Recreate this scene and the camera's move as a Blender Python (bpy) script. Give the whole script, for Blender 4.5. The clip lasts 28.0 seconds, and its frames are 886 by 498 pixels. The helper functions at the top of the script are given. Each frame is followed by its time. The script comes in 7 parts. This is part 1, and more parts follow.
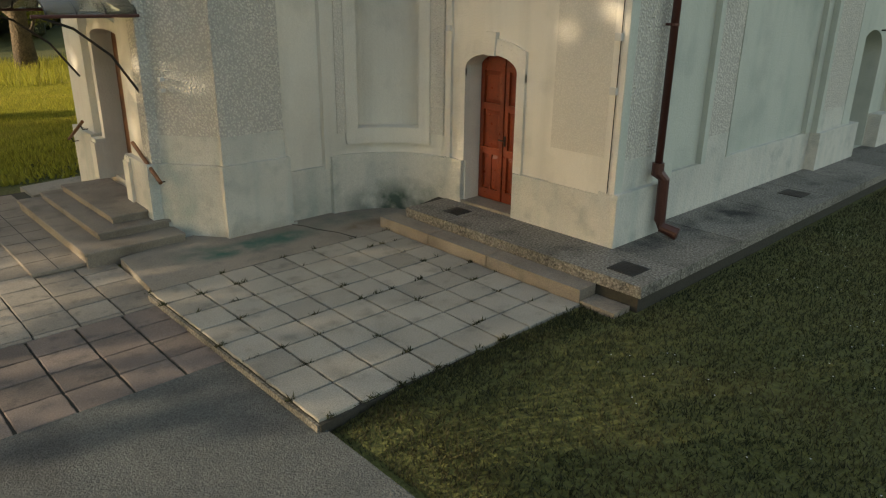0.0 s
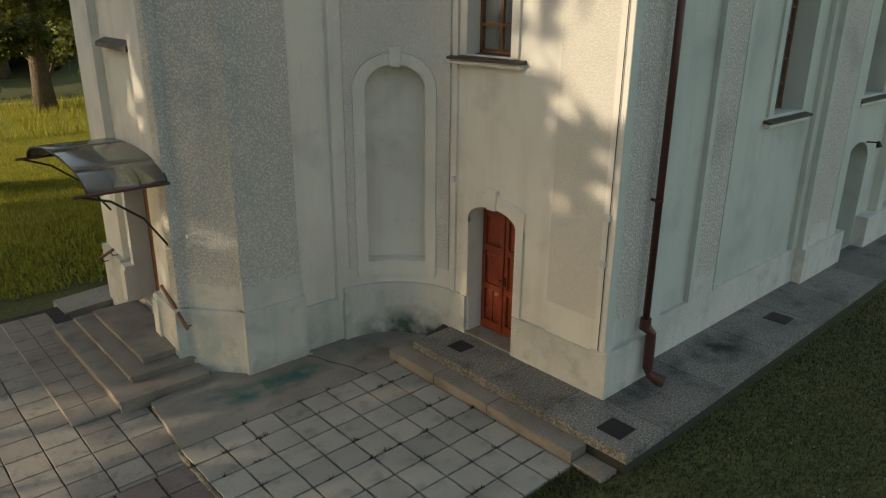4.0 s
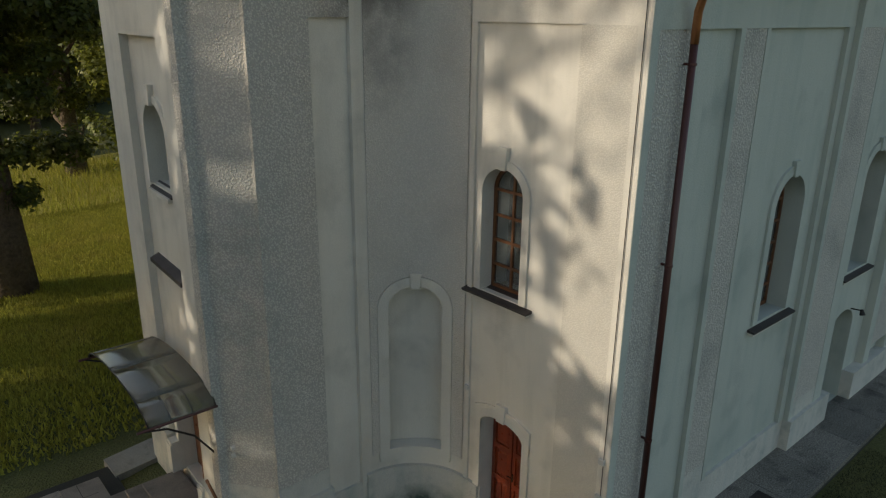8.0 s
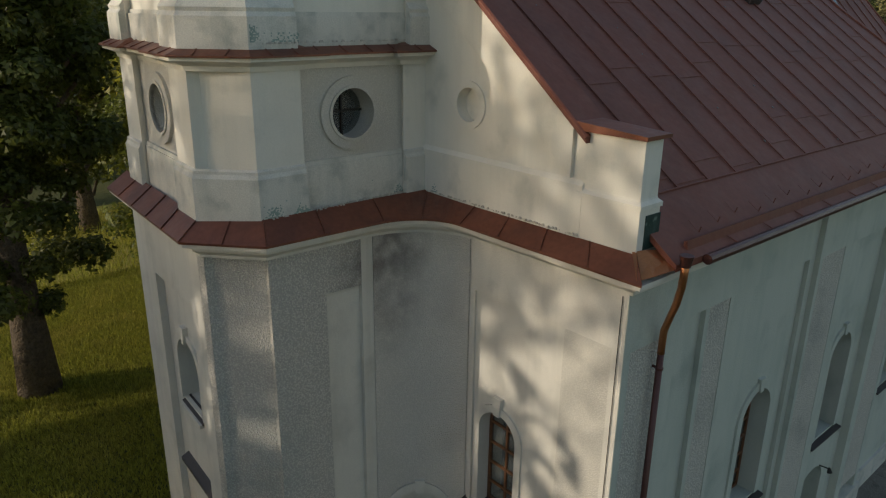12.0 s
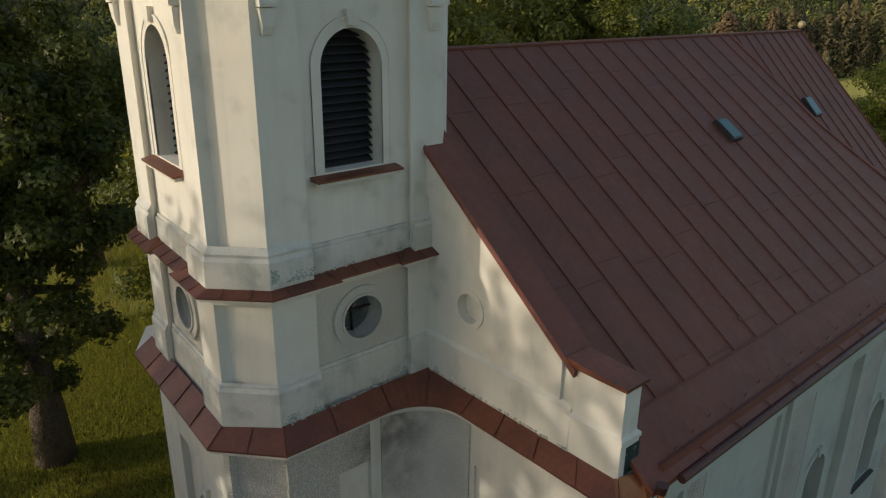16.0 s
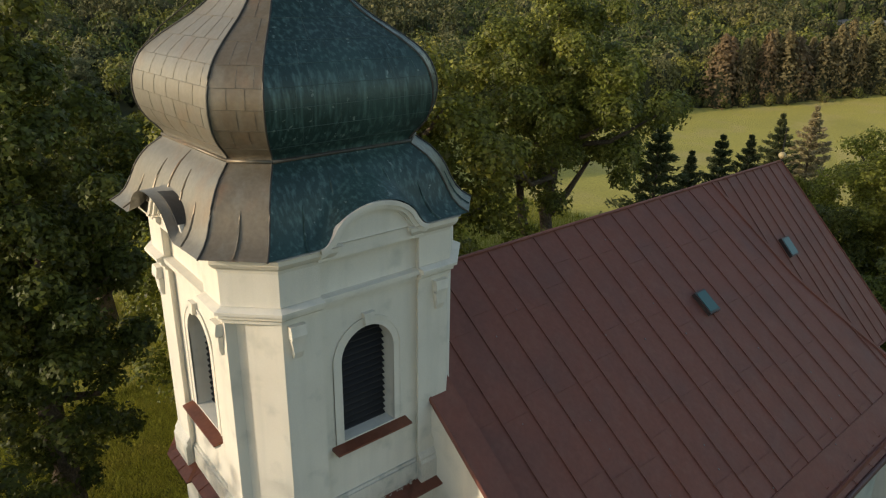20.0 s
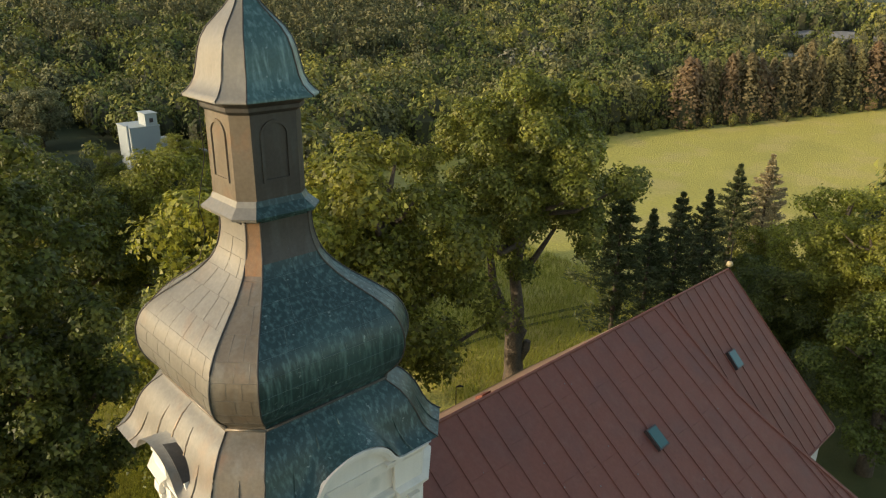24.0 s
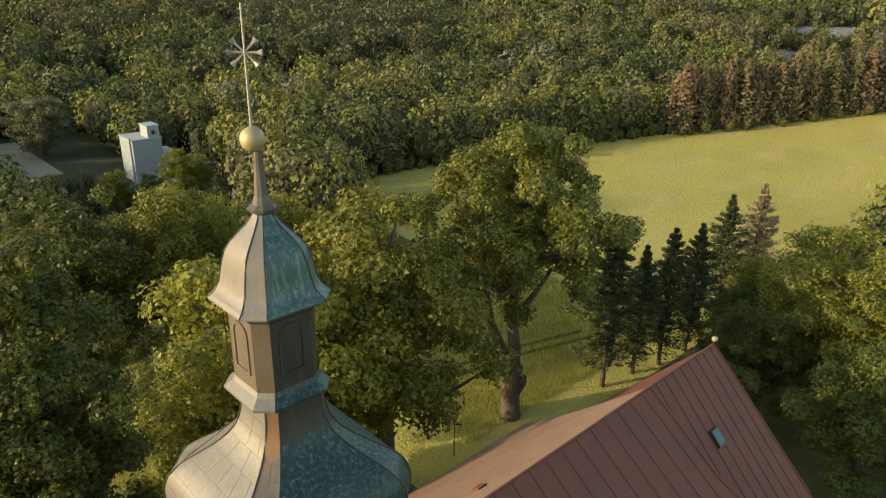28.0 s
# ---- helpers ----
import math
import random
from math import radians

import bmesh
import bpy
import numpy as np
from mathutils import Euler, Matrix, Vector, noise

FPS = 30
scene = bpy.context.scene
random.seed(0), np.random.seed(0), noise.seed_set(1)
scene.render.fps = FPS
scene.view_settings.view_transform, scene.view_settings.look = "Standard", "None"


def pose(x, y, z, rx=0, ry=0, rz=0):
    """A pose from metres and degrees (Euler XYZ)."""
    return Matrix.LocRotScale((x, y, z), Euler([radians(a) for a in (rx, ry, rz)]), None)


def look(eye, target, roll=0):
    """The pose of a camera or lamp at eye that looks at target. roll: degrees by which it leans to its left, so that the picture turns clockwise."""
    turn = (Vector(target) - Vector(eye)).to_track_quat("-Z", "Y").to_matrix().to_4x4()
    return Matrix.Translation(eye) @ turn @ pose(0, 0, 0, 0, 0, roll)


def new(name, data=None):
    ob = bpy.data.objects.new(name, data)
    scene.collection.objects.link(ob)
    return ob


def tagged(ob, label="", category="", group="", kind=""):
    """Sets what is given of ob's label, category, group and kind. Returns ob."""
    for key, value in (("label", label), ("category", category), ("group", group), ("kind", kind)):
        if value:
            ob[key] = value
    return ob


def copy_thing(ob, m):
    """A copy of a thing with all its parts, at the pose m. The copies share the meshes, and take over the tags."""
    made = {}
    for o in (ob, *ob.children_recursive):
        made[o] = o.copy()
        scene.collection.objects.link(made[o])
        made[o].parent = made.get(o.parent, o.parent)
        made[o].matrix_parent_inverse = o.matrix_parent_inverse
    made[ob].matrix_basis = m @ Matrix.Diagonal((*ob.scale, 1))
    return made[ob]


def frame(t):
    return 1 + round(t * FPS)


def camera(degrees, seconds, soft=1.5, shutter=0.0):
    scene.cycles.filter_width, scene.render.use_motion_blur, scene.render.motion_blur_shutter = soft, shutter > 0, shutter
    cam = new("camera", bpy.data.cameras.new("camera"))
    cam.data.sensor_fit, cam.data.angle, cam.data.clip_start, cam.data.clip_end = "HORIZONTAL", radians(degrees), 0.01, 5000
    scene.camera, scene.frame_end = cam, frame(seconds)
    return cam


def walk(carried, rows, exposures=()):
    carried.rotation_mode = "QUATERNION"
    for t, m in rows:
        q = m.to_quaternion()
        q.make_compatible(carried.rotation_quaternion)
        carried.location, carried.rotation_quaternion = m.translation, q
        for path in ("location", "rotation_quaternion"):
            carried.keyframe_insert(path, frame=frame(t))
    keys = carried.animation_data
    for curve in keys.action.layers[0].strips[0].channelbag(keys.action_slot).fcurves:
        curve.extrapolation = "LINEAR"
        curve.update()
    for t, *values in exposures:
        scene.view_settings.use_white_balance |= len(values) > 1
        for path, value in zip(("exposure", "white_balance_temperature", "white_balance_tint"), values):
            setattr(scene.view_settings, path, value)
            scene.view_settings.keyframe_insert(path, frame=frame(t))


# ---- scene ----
cam = camera(64.04, 28.0, soft=1.2)
# seconds, place, then yaw, pitch and roll in degrees
PATH = [
    (0, -8.540, -5.541, 3.515, -42.95, -19.99, 0.74),
    (0.5, -8.529, -5.556, 3.790, -42.82, -19.90, 0.64),
    (1, -8.523, -5.572, 4.056, -42.78, -19.79, 0.64),
    (1.5, -8.531, -5.591, 4.360, -42.76, -19.72, 0.61),
    (2, -8.536, -5.593, 4.658, -42.78, -19.64, 0.59),
    (2.5, -8.538, -5.596, 4.965, -42.80, -19.58, 0.58),
    (3, -8.568, -5.595, 5.271, -42.81, -19.48, 0.66),
    (3.5, -8.566, -5.638, 5.592, -42.48, -19.43, 0.59),
    (5.5, -8.664, -5.653, 7.490, -41.71, -19.17, 0.65),
    (6, -8.707, -5.654, 8.049, -41.57, -19.01, 0.71),
    (6.5, -8.698, -5.696, 8.588, -41.25, -18.85, 0.71),
    (7, -8.712, -5.704, 9.118, -41.13, -18.76, 0.66),
    (7.5, -8.730, -5.734, 9.590, -41.02, -18.68, 0.66),
    (8, -8.779, -5.759, 10.091, -41.01, -18.45, 0.63),
    (8.5, -8.819, -5.765, 10.668, -41.03, -18.35, 0.58),
    (9, -8.807, -5.759, 11.333, -40.98, -18.50, 0.60),
    (9.5, -8.816, -5.743, 11.989, -41.01, -18.54, 0.70),
    (10, -8.816, -5.743, 12.611, -40.95, -18.62, 0.73),
    (10.5, -8.837, -5.746, 13.224, -40.94, -18.64, 0.74),
    (11, -8.833, -5.766, 13.890, -40.84, -18.69, 0.79),
    (11.5, -8.847, -5.764, 14.523, -40.87, -18.71, 0.73),
    (12, -8.853, -5.774, 15.101, -40.84, -18.76, 0.72),
    (12.5, -8.853, -5.782, 15.625, -40.80, -18.83, 0.72),
    (14.5, -8.842, -5.712, 17.754, -40.90, -19.62, 0.55),
    (15, -8.860, -5.646, 18.312, -41.07, -19.79, 0.59),
    (15.5, -8.861, -5.624, 18.808, -41.04, -19.71, 0.58),
    (16, -8.877, -5.596, 19.345, -41.07, -19.76, 0.64),
    (16.5, -8.883, -5.579, 19.989, -41.01, -19.78, 0.68),
    (17, -8.896, -5.536, 20.686, -41.13, -19.94, 0.73),
    (17.5, -8.885, -5.525, 21.406, -41.14, -20.03, 0.74),
    (18, -8.911, -5.531, 22.101, -41.17, -19.99, 0.77),
    (18.5, -8.937, -5.512, 22.855, -41.18, -20.09, 0.89),
    (19, -8.961, -5.497, 23.617, -41.15, -20.16, 0.86),
    (19.5, -8.972, -5.500, 24.424, -41.10, -20.26, 0.86),
    (20, -8.987, -5.533, 25.204, -41.01, -20.25, 0.73),
    (20.5, -9.003, -5.550, 25.970, -41.01, -20.26, 0.68),
    (21, -9.002, -5.626, 26.695, -41.31, -20.17, 0.47),
    (21.5, -8.992, -5.665, 27.361, -41.68, -20.18, 0.42),
    (23.5, -8.952, -5.641, 30.161, -42.97, -20.38, 0.54),
    (24, -8.978, -5.622, 30.845, -43.19, -20.38, 0.54),
    (24.5, -8.987, -5.638, 31.486, -43.16, -20.37, 0.43),
    (25, -8.965, -5.628, 32.128, -43.15, -20.40, 0.42),
    (25.5, -8.959, -5.570, 32.703, -43.19, -20.40, 0.44),
    (26, -8.988, -5.588, 33.316, -43.18, -20.46, 0.45),
    (26.5, -8.991, -5.631, 33.952, -43.17, -20.51, 0.38),
    (27, -8.982, -5.635, 34.601, -43.21, -20.60, 0.49),
    (27.5, -8.942, -5.568, 35.175, -43.25, -20.82, 0.48),
    (28, -8.940, -5.501, 35.792, -43.29, -21.69, 0.65),
]
EXPO = [(0, 1.27, 8900), (3, 1.06, 8400), (6, 0.68, 7500), (8, 0.42, 7250), (12, 0.15, 7200), (17, 0.18, 7200), (21, 0.62, 7700), (24, 0.93, 7900), (28, 1.02, 8100)]
TINT = 10
SUN_POWER = 1.9
walk(cam, [(t, pose(x, y, z, 90 + p, 0, a) @ pose(0, 0, 0, 0, 0, r)) for t, x, y, z, a, p, r in PATH],
     exposures=[(t, e, k, TINT) for t, e, k in EXPO])

# ---- world, sun ----
SUN_AZ, SUN_EL = 24.5, 15.0      # degrees from -x towards +y, and above the horizon
to_sun = Vector((-math.cos(radians(SUN_AZ)) * math.cos(radians(SUN_EL)), math.sin(radians(SUN_AZ)) * math.cos(radians(SUN_EL)), math.sin(radians(SUN_EL))))
world = bpy.data.worlds.new("evening_sky")
scene.world = world
world.use_nodes = True
wn = world.node_tree
sky = wn.nodes.new("ShaderNodeTexSky")
sky.sky_type, sky.sun_disc = "NISHITA", False
sky.sun_elevation, sky.sun_rotation = radians(SUN_EL), math.atan2(to_sun.x, to_sun.y)
wn.links.new(sky.outputs[0], wn.nodes["Background"].inputs[0])
wn.nodes["Background"].inputs[1].default_value = 0.15
lamp = bpy.data.lights.new("sun", "SUN")
lamp.energy, lamp.angle, lamp.color = SUN_POWER, radians(0.5), (1.0, 0.93, 0.82)
sun = new("sun", lamp)
sun.matrix_world = look(to_sun * 200, (0, 0, 0))

# ---- materials ----
def material(name, base, rough=0.8, metal=0.0, spots=None, spot_scale=1.2, spot_amount=0.5, grain=0.12, grain_scale=30.0,
             bump=0.15, bump_scale=40.0, bump_size=0.01, vary=0.0, streak=None, streak_amount=0.0, spot_lo=0.45, spot_hi=0.7, translucent=0.0,
             stain=None, stain_scale=2.0, stain_amount=0.6, stain_lo=0.56, stain_hi=0.68, pit_shade=0.0, streak_scale=(3.5, 3.5, 0.35), isle=0.0, patches=()):
    """A surface with large stains (spots), fine grain, relief, and vertical streaks."""
    m = bpy.data.materials.new(name)
    m.use_nodes = True
    nt = m.node_tree
    bs = nt.nodes["Principled BSDF"]
    N = nt.nodes.new
    L = nt.links.new
    geo = N("ShaderNodeNewGeometry")
    pos = geo.outputs["Position"]

    def tex(scale, detail=4.0, squash=None):
        n = N("ShaderNodeTexNoise")
        n.inputs["Scale"].default_value, n.inputs["Detail"].default_value = scale, detail
        if squash:
            mp = N("ShaderNodeMapping")
            mp.inputs["Scale"].default_value = squash
            L(pos, mp.inputs[0])
            L(mp.outputs[0], n.inputs["Vector"])
        else:
            L(pos, n.inputs["Vector"])
        return n.outputs["Fac"]

    def ramp(fac, lo, hi):
        r = N("ShaderNodeMapRange")
        r.inputs["From Min"].default_value, r.inputs["From Max"].default_value = lo, hi
        L(fac, r.inputs["Value"])
        return r.outputs["Result"]

    def mix(fac, a, b, mode="MIX"):
        n = N("ShaderNodeMix")
        n.data_type, n.blend_type = "RGBA", mode
        if hasattr(fac, "links"):
            L(fac, n.inputs[0])
        else:
            n.inputs[0].default_value = fac
        for k, v in ((6, a), (7, b)):
            if hasattr(v, "links"):
                L(v, n.inputs[k])
            else:
                n.inputs[k].default_value = (*v, 1)
        return n.outputs[2]

    def times(fac, k):
        n = N("ShaderNodeMath")
        n.operation = "MULTIPLY"
        L(fac, n.inputs[0])
        n.inputs[1].default_value = k
        return n.outputs[0]

    col = base
    if spots:
        col = mix(times(ramp(tex(spot_scale, 6), spot_lo, spot_hi), spot_amount), col, spots)
    if streak:
        col = mix(times(ramp(tex(1.0, 5, streak_scale), 0.48, 0.75), streak_amount), col, streak)
    if stain:
        col = mix(times(ramp(tex(stain_scale, 7), stain_lo, stain_hi), stain_amount), col, stain)
    for centre, reach, tint, amount in patches:      # ragged tints at places of their own, algae growths among them
        mp = N("ShaderNodeMapping")
        mp.vector_type = "TEXTURE"
        mp.inputs["Location"].default_value, mp.inputs["Scale"].default_value = centre, reach
        L(pos, mp.inputs[0])
        ln = N("ShaderNodeVectorMath")
        ln.operation = "LENGTH"
        L(mp.outputs[0], ln.inputs[0])
        sm = N("ShaderNodeMath")
        sm.operation = "MULTIPLY"
        L(ramp(ln.outputs["Value"], 1.0, 0.35), sm.inputs[0])
        L(ramp(tex(2.8, 8), 0.28, 0.6), sm.inputs[1])
        col = mix(times(sm.outputs[0], amount), col, tint)
    g = ramp(tex(grain_scale, 3), 0.3, 0.7)
    lo = mix(grain, (1, 1, 1), (0.25, 0.25, 0.25))
    col = mix(g, col, mix(1.0, col, lo, "MULTIPLY"))
    relief = ramp(tex(bump_scale, 5), 0.36, 0.64) if bump else None
    if pit_shade:                              # thrown pebbles: round lumps of uneven size
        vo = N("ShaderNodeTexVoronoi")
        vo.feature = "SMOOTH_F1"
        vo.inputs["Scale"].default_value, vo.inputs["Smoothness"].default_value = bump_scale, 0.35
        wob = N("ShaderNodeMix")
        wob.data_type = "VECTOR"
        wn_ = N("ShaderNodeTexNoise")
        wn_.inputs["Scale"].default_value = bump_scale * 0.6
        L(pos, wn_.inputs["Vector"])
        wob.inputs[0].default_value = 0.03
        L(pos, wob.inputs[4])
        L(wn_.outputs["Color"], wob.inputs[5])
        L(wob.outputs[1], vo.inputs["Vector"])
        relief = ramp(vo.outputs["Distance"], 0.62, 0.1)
    # Shade between the lumps is put into the colour, following the relief.
    if pit_shade:
        col = mix(relief, mix(1.0, col, (1 - pit_shade, 1 - pit_shade, 1 - pit_shade), "MULTIPLY"), col)
    if vary:
        oi = N("ShaderNodeObjectInfo")
        gr = N("ShaderNodeMapRange")
        gr.inputs["To Min"].default_value, gr.inputs["To Max"].default_value = 1 - vary, 1 + vary
        L(oi.outputs["Random"], gr.inputs["Value"])
        hs = N("ShaderNodeHueSaturation")
        L(gr.outputs["Result"], hs.inputs["Value"])
        L(col, hs.inputs["Color"])
        col = hs.outputs["Color"]
    if isle:
        ir = N("ShaderNodeMapRange")
        ir.inputs["To Min"].default_value, ir.inputs["To Max"].default_value = 1 - isle, 1 + isle
        L(geo.outputs["Random Per Island"], ir.inputs["Value"])
        hi = N("ShaderNodeHueSaturation")
        L(ir.outputs["Result"], hi.inputs["Value"])
        L(col, hi.inputs["Color"])
        col = hi.outputs["Color"]
    if hasattr(col, "links"):
        L(col, bs.inputs["Base Color"])
    else:
        bs.inputs["Base Color"].default_value = (*col, 1)
    rr = N("ShaderNodeMapRange")
    rr.inputs["To Min"].default_value, rr.inputs["To Max"].default_value = max(0.02, rough - 0.12), min(1, rough + 0.1)
    L(tex(spot_scale * 3, 3), rr.inputs["Value"])
    L(rr.outputs["Result"], bs.inputs["Roughness"])
    bs.inputs["Metallic"].default_value = metal
    if bump:
        bp = N("ShaderNodeBump")
        bp.inputs["Strength"].default_value, bp.inputs["Distance"].default_value = bump, bump_size
        L(relief, bp.inputs["Height"])
        L(bp.outputs[0], bs.inputs["Normal"])
    if translucent:
        tr = N("ShaderNodeBsdfTranslucent")
        mx = N("ShaderNodeMixShader")
        mx.inputs[0].default_value = translucent
        if hasattr(col, "links"):
            L(col, tr.inputs[0])
        out = nt.nodes["Material Output"]
        L(bs.outputs[0], mx.inputs[1])
        L(tr.outputs[0], mx.inputs[2])
        L(mx.outputs[0], out.inputs[0])
    return m


PLASTER = material("plaster", (0.75, 0.71, 0.63), 0.9, spots=(0.60, 0.56, 0.49), spot_scale=0.55, spot_amount=0.6, grain=0.16, grain_scale=70, bump=0.4, bump_scale=34, bump_size=0.007, streak=(0.44, 0.43, 0.38), streak_amount=0.3, stain=(0.38, 0.37, 0.33), stain_scale=1.3, stain_amount=0.45, stain_lo=0.55, stain_hi=0.78)
WHITE = material("plaster_upper", (0.78, 0.74, 0.65), 0.9, spots=(0.66, 0.62, 0.54), spot_scale=0.8, spot_amount=0.45, grain=0.07, grain_scale=50, bump=0.25, bump_scale=40, bump_size=0.005, streak=(0.50, 0.50, 0.44), streak_amount=0.28, stain=(0.40, 0.42, 0.37), stain_scale=1.6, stain_amount=0.42, stain_lo=0.58, stain_hi=0.76)
ROUGH = material("rough_render", (0.80, 0.75, 0.67), 0.95, spots=(0.68, 0.65, 0.58), spot_scale=0.7, spot_amount=0.5, grain=0.2, grain_scale=90, bump=0.8, bump_scale=28, bump_size=0.025, pit_shade=0.35, stain=(0.36, 0.36, 0.33), stain_scale=0.7, stain_amount=0.3,
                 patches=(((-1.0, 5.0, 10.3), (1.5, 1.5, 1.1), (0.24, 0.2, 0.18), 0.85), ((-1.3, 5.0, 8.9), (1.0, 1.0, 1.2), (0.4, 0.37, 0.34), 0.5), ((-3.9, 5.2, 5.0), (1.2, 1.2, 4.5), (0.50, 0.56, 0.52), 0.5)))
# Darker, greener plaster: the south walls' shade is put into its colour.
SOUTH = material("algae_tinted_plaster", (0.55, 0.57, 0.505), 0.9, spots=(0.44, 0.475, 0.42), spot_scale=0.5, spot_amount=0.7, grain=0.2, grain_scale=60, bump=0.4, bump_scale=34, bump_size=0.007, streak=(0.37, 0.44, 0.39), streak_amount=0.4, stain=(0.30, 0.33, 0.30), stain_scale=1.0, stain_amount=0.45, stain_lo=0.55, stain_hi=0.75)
PLINTH = material("plinth_render", (0.68, 0.65, 0.58), 0.9, spots=(0.52, 0.51, 0.46), spot_scale=0.9, spot_amount=0.7, grain=0.32, grain_scale=60, bump=0.6, bump_scale=26, bump_size=0.012, streak=(0.34, 0.43, 0.40), streak_amount=0.4, stain=(0.32, 0.36, 0.33), stain_scale=3.2, stain_amount=0.5, stain_lo=0.52, stain_hi=0.74,
                  patches=(((-0.45, 4.35, -0.3), (1.25, 1.25, 0.6), (0.08, 0.12, 0.095), 1.0), ((-4.2, 5.5, 0.1), (0.5, 0.6, 1.2), (0.30, 0.40, 0.38), 0.6), ((-2.0, 5.2, -0.2), (0.7, 0.7, 0.6), (0.3, 0.36, 0.32), 0.6), ((-3.2, 4.9, -0.35), (0.8, 0.5, 0.3), (0.3, 0.25, 0.18), 0.6)))
CONCRETE = material("old_concrete", (0.30, 0.265, 0.22), 0.92, spots=(0.20, 0.185, 0.155), spot_scale=1.4, spot_amount=0.65, grain=0.45, grain_scale=45, bump=0.5, bump_scale=60, bump_size=0.01, stain=(0.14, 0.135, 0.12), stain_scale=2.6, stain_amount=0.5, stain_lo=0.55, stain_hi=0.7,
                    patches=(((-3.75, 4.33, -0.33), (1.1, 0.38, 0.4), (0.03, 0.125, 0.1), 1.0), ((-4.35, 4.62, -0.33), (0.5, 0.35, 0.4), (0.12, 0.17, 0.14), 0.7), ((-3.0, 4.35, -0.33), (0.9, 0.36, 0.4), (0.04, 0.13, 0.105), 1.0), ((-1.6, 4.5, -0.33), (0.9, 0.3, 0.4), (0.1, 0.15, 0.125), 0.7), ((-1.5, 4.0, -0.33), (0.7, 0.3, 0.4), (0.16, 0.1, 0.06), 0.7)))
ALGAE_PALE = material("pale_algae", (0.30, 0.40, 0.35), 0.95, spots=(0.42, 0.48, 0.43), spot_scale=5.0, spot_amount=0.7, grain=0.3, grain_scale=60, bump=0.3, bump_scale=60, bump_size=0.004)
MORTAR = material("crumbled_mortar", (0.62, 0.58, 0.5), 0.95, spots=(0.35, 0.33, 0.28), spot_scale=6.0, spot_amount=0.7, grain=0.4, grain_scale=50)
STEP = material("step_stone", (0.295, 0.25, 0.2), 0.9, stain=(0.12, 0.1, 0.08), stain_scale=2.2, stain_amount=0.6, stain_lo=0.52, stain_hi=0.72, spots=(0.19, 0.155, 0.125), spot_scale=1.3, spot_amount=0.7, grain=0.45, grain_scale=55, bump=0.4, bump_scale=60, bump_size=0.006, vary=0.1)
SLAB = material("paving_slab", (0.365, 0.335, 0.28), 0.9, spots=(0.265, 0.245, 0.205), spot_scale=1.6, spot_amount=0.6, grain=0.45, grain_scale=60, bump=0.45, bump_scale=70, bump_size=0.005, vary=0.17, stain=(0.16, 0.15, 0.125), stain_scale=3.2, stain_amount=0.55, stain_lo=0.56, stain_hi=0.72)
SLAB_MID = material("paving_slab_grey", (0.34, 0.295, 0.24), 0.9, spots=(0.22, 0.195, 0.165), spot_scale=2.2, spot_amount=0.6, grain=0.4, grain_scale=65, bump=0.4, bump_scale=70, bump_size=0.006, vary=0.2, stain=(0.12, 0.11, 0.095), stain_scale=4.5, stain_amount=0.5)
SLAB_LOW = material("paving_slab_old", (0.20, 0.155, 0.132), 0.9, spots=(0.13, 0.11, 0.1), spot_scale=2.4, spot_amount=0.6, grain=0.45, grain_scale=60, bump=0.45, bump_scale=70, bump_size=0.006, vary=0.25, stain=(0.07, 0.065, 0.06), stain_scale=4.0, stain_amount=0.55)
JOINT = material("joint_soil", (0.045, 0.04, 0.03), 0.95, spots=(0.04, 0.045, 0.025), grain=0.4)
ASPHALT = material("asphalt", (0.115, 0.125, 0.12), 0.93, spots=(0.17, 0.175, 0.165), spot_scale=2.2, spot_amount=0.5, grain=0.7, grain_scale=38, bump=0.8, bump_scale=60, bump_size=0.012, stain=(0.07, 0.07, 0.07), stain_scale=0.8)
LAWN = material("lawn", (0.115, 0.125, 0.03), 0.95, spots=(0.18, 0.165, 0.045), spot_scale=0.35, spot_amount=0.6, grain=0.5, grain_scale=14, bump=1.0, bump_scale=18, bump_size=0.03)
MEADOW = material("meadow", (0.56, 0.475, 0.10), 0.95, spots=(0.44, 0.38, 0.085), spot_scale=0.05, spot_amount=0.8, grain=0.3, grain_scale=3.0, bump=0.7, bump_scale=3.5, bump_size=0.1, stain=(0.62, 0.49, 0.17), stain_scale=0.12, stain_amount=0.6, stain_lo=0.5, stain_hi=0.64)
WOODFLOOR = material("forest_floor", (0.06, 0.075, 0.022), 0.95, spots=(0.05, 0.05, 0.02), spot_scale=0.1, grain=0.4, grain_scale=3)
TIN = material("roof_sheet", (0.215, 0.066, 0.042), 0.65, metal=0.05, spots=(0.16, 0.06, 0.045), spot_scale=0.6, spot_amount=0.7, grain=0.18, grain_scale=9, bump=0.15, bump_scale=5, bump_size=0.02, streak=(0.25, 0.12, 0.08), streak_amount=0.25)
COPPER = material("brown_copper", (0.23, 0.08, 0.048), 0.42, metal=0.35, spots=(0.12, 0.05, 0.04), spot_scale=1.3, spot_amount=0.7, grain=0.25, grain_scale=12, bump=0.15, bump_scale=8, bump_size=0.01)
PATINA = material("weathered_copper", (0.205, 0.17, 0.125), 0.46, metal=0.4, spots=(0.17, 0.13, 0.085), spot_scale=0.7, spot_amount=0.5, grain=0.25, grain_scale=14, bump=0.25, bump_scale=2.5, bump_size=0.02, streak=(0.28, 0.28, 0.24), streak_amount=0.4, stain=(0.32, 0.16, 0.08), stain_scale=1.2, stain_amount=0.5, stain_lo=0.56, stain_hi=0.72)
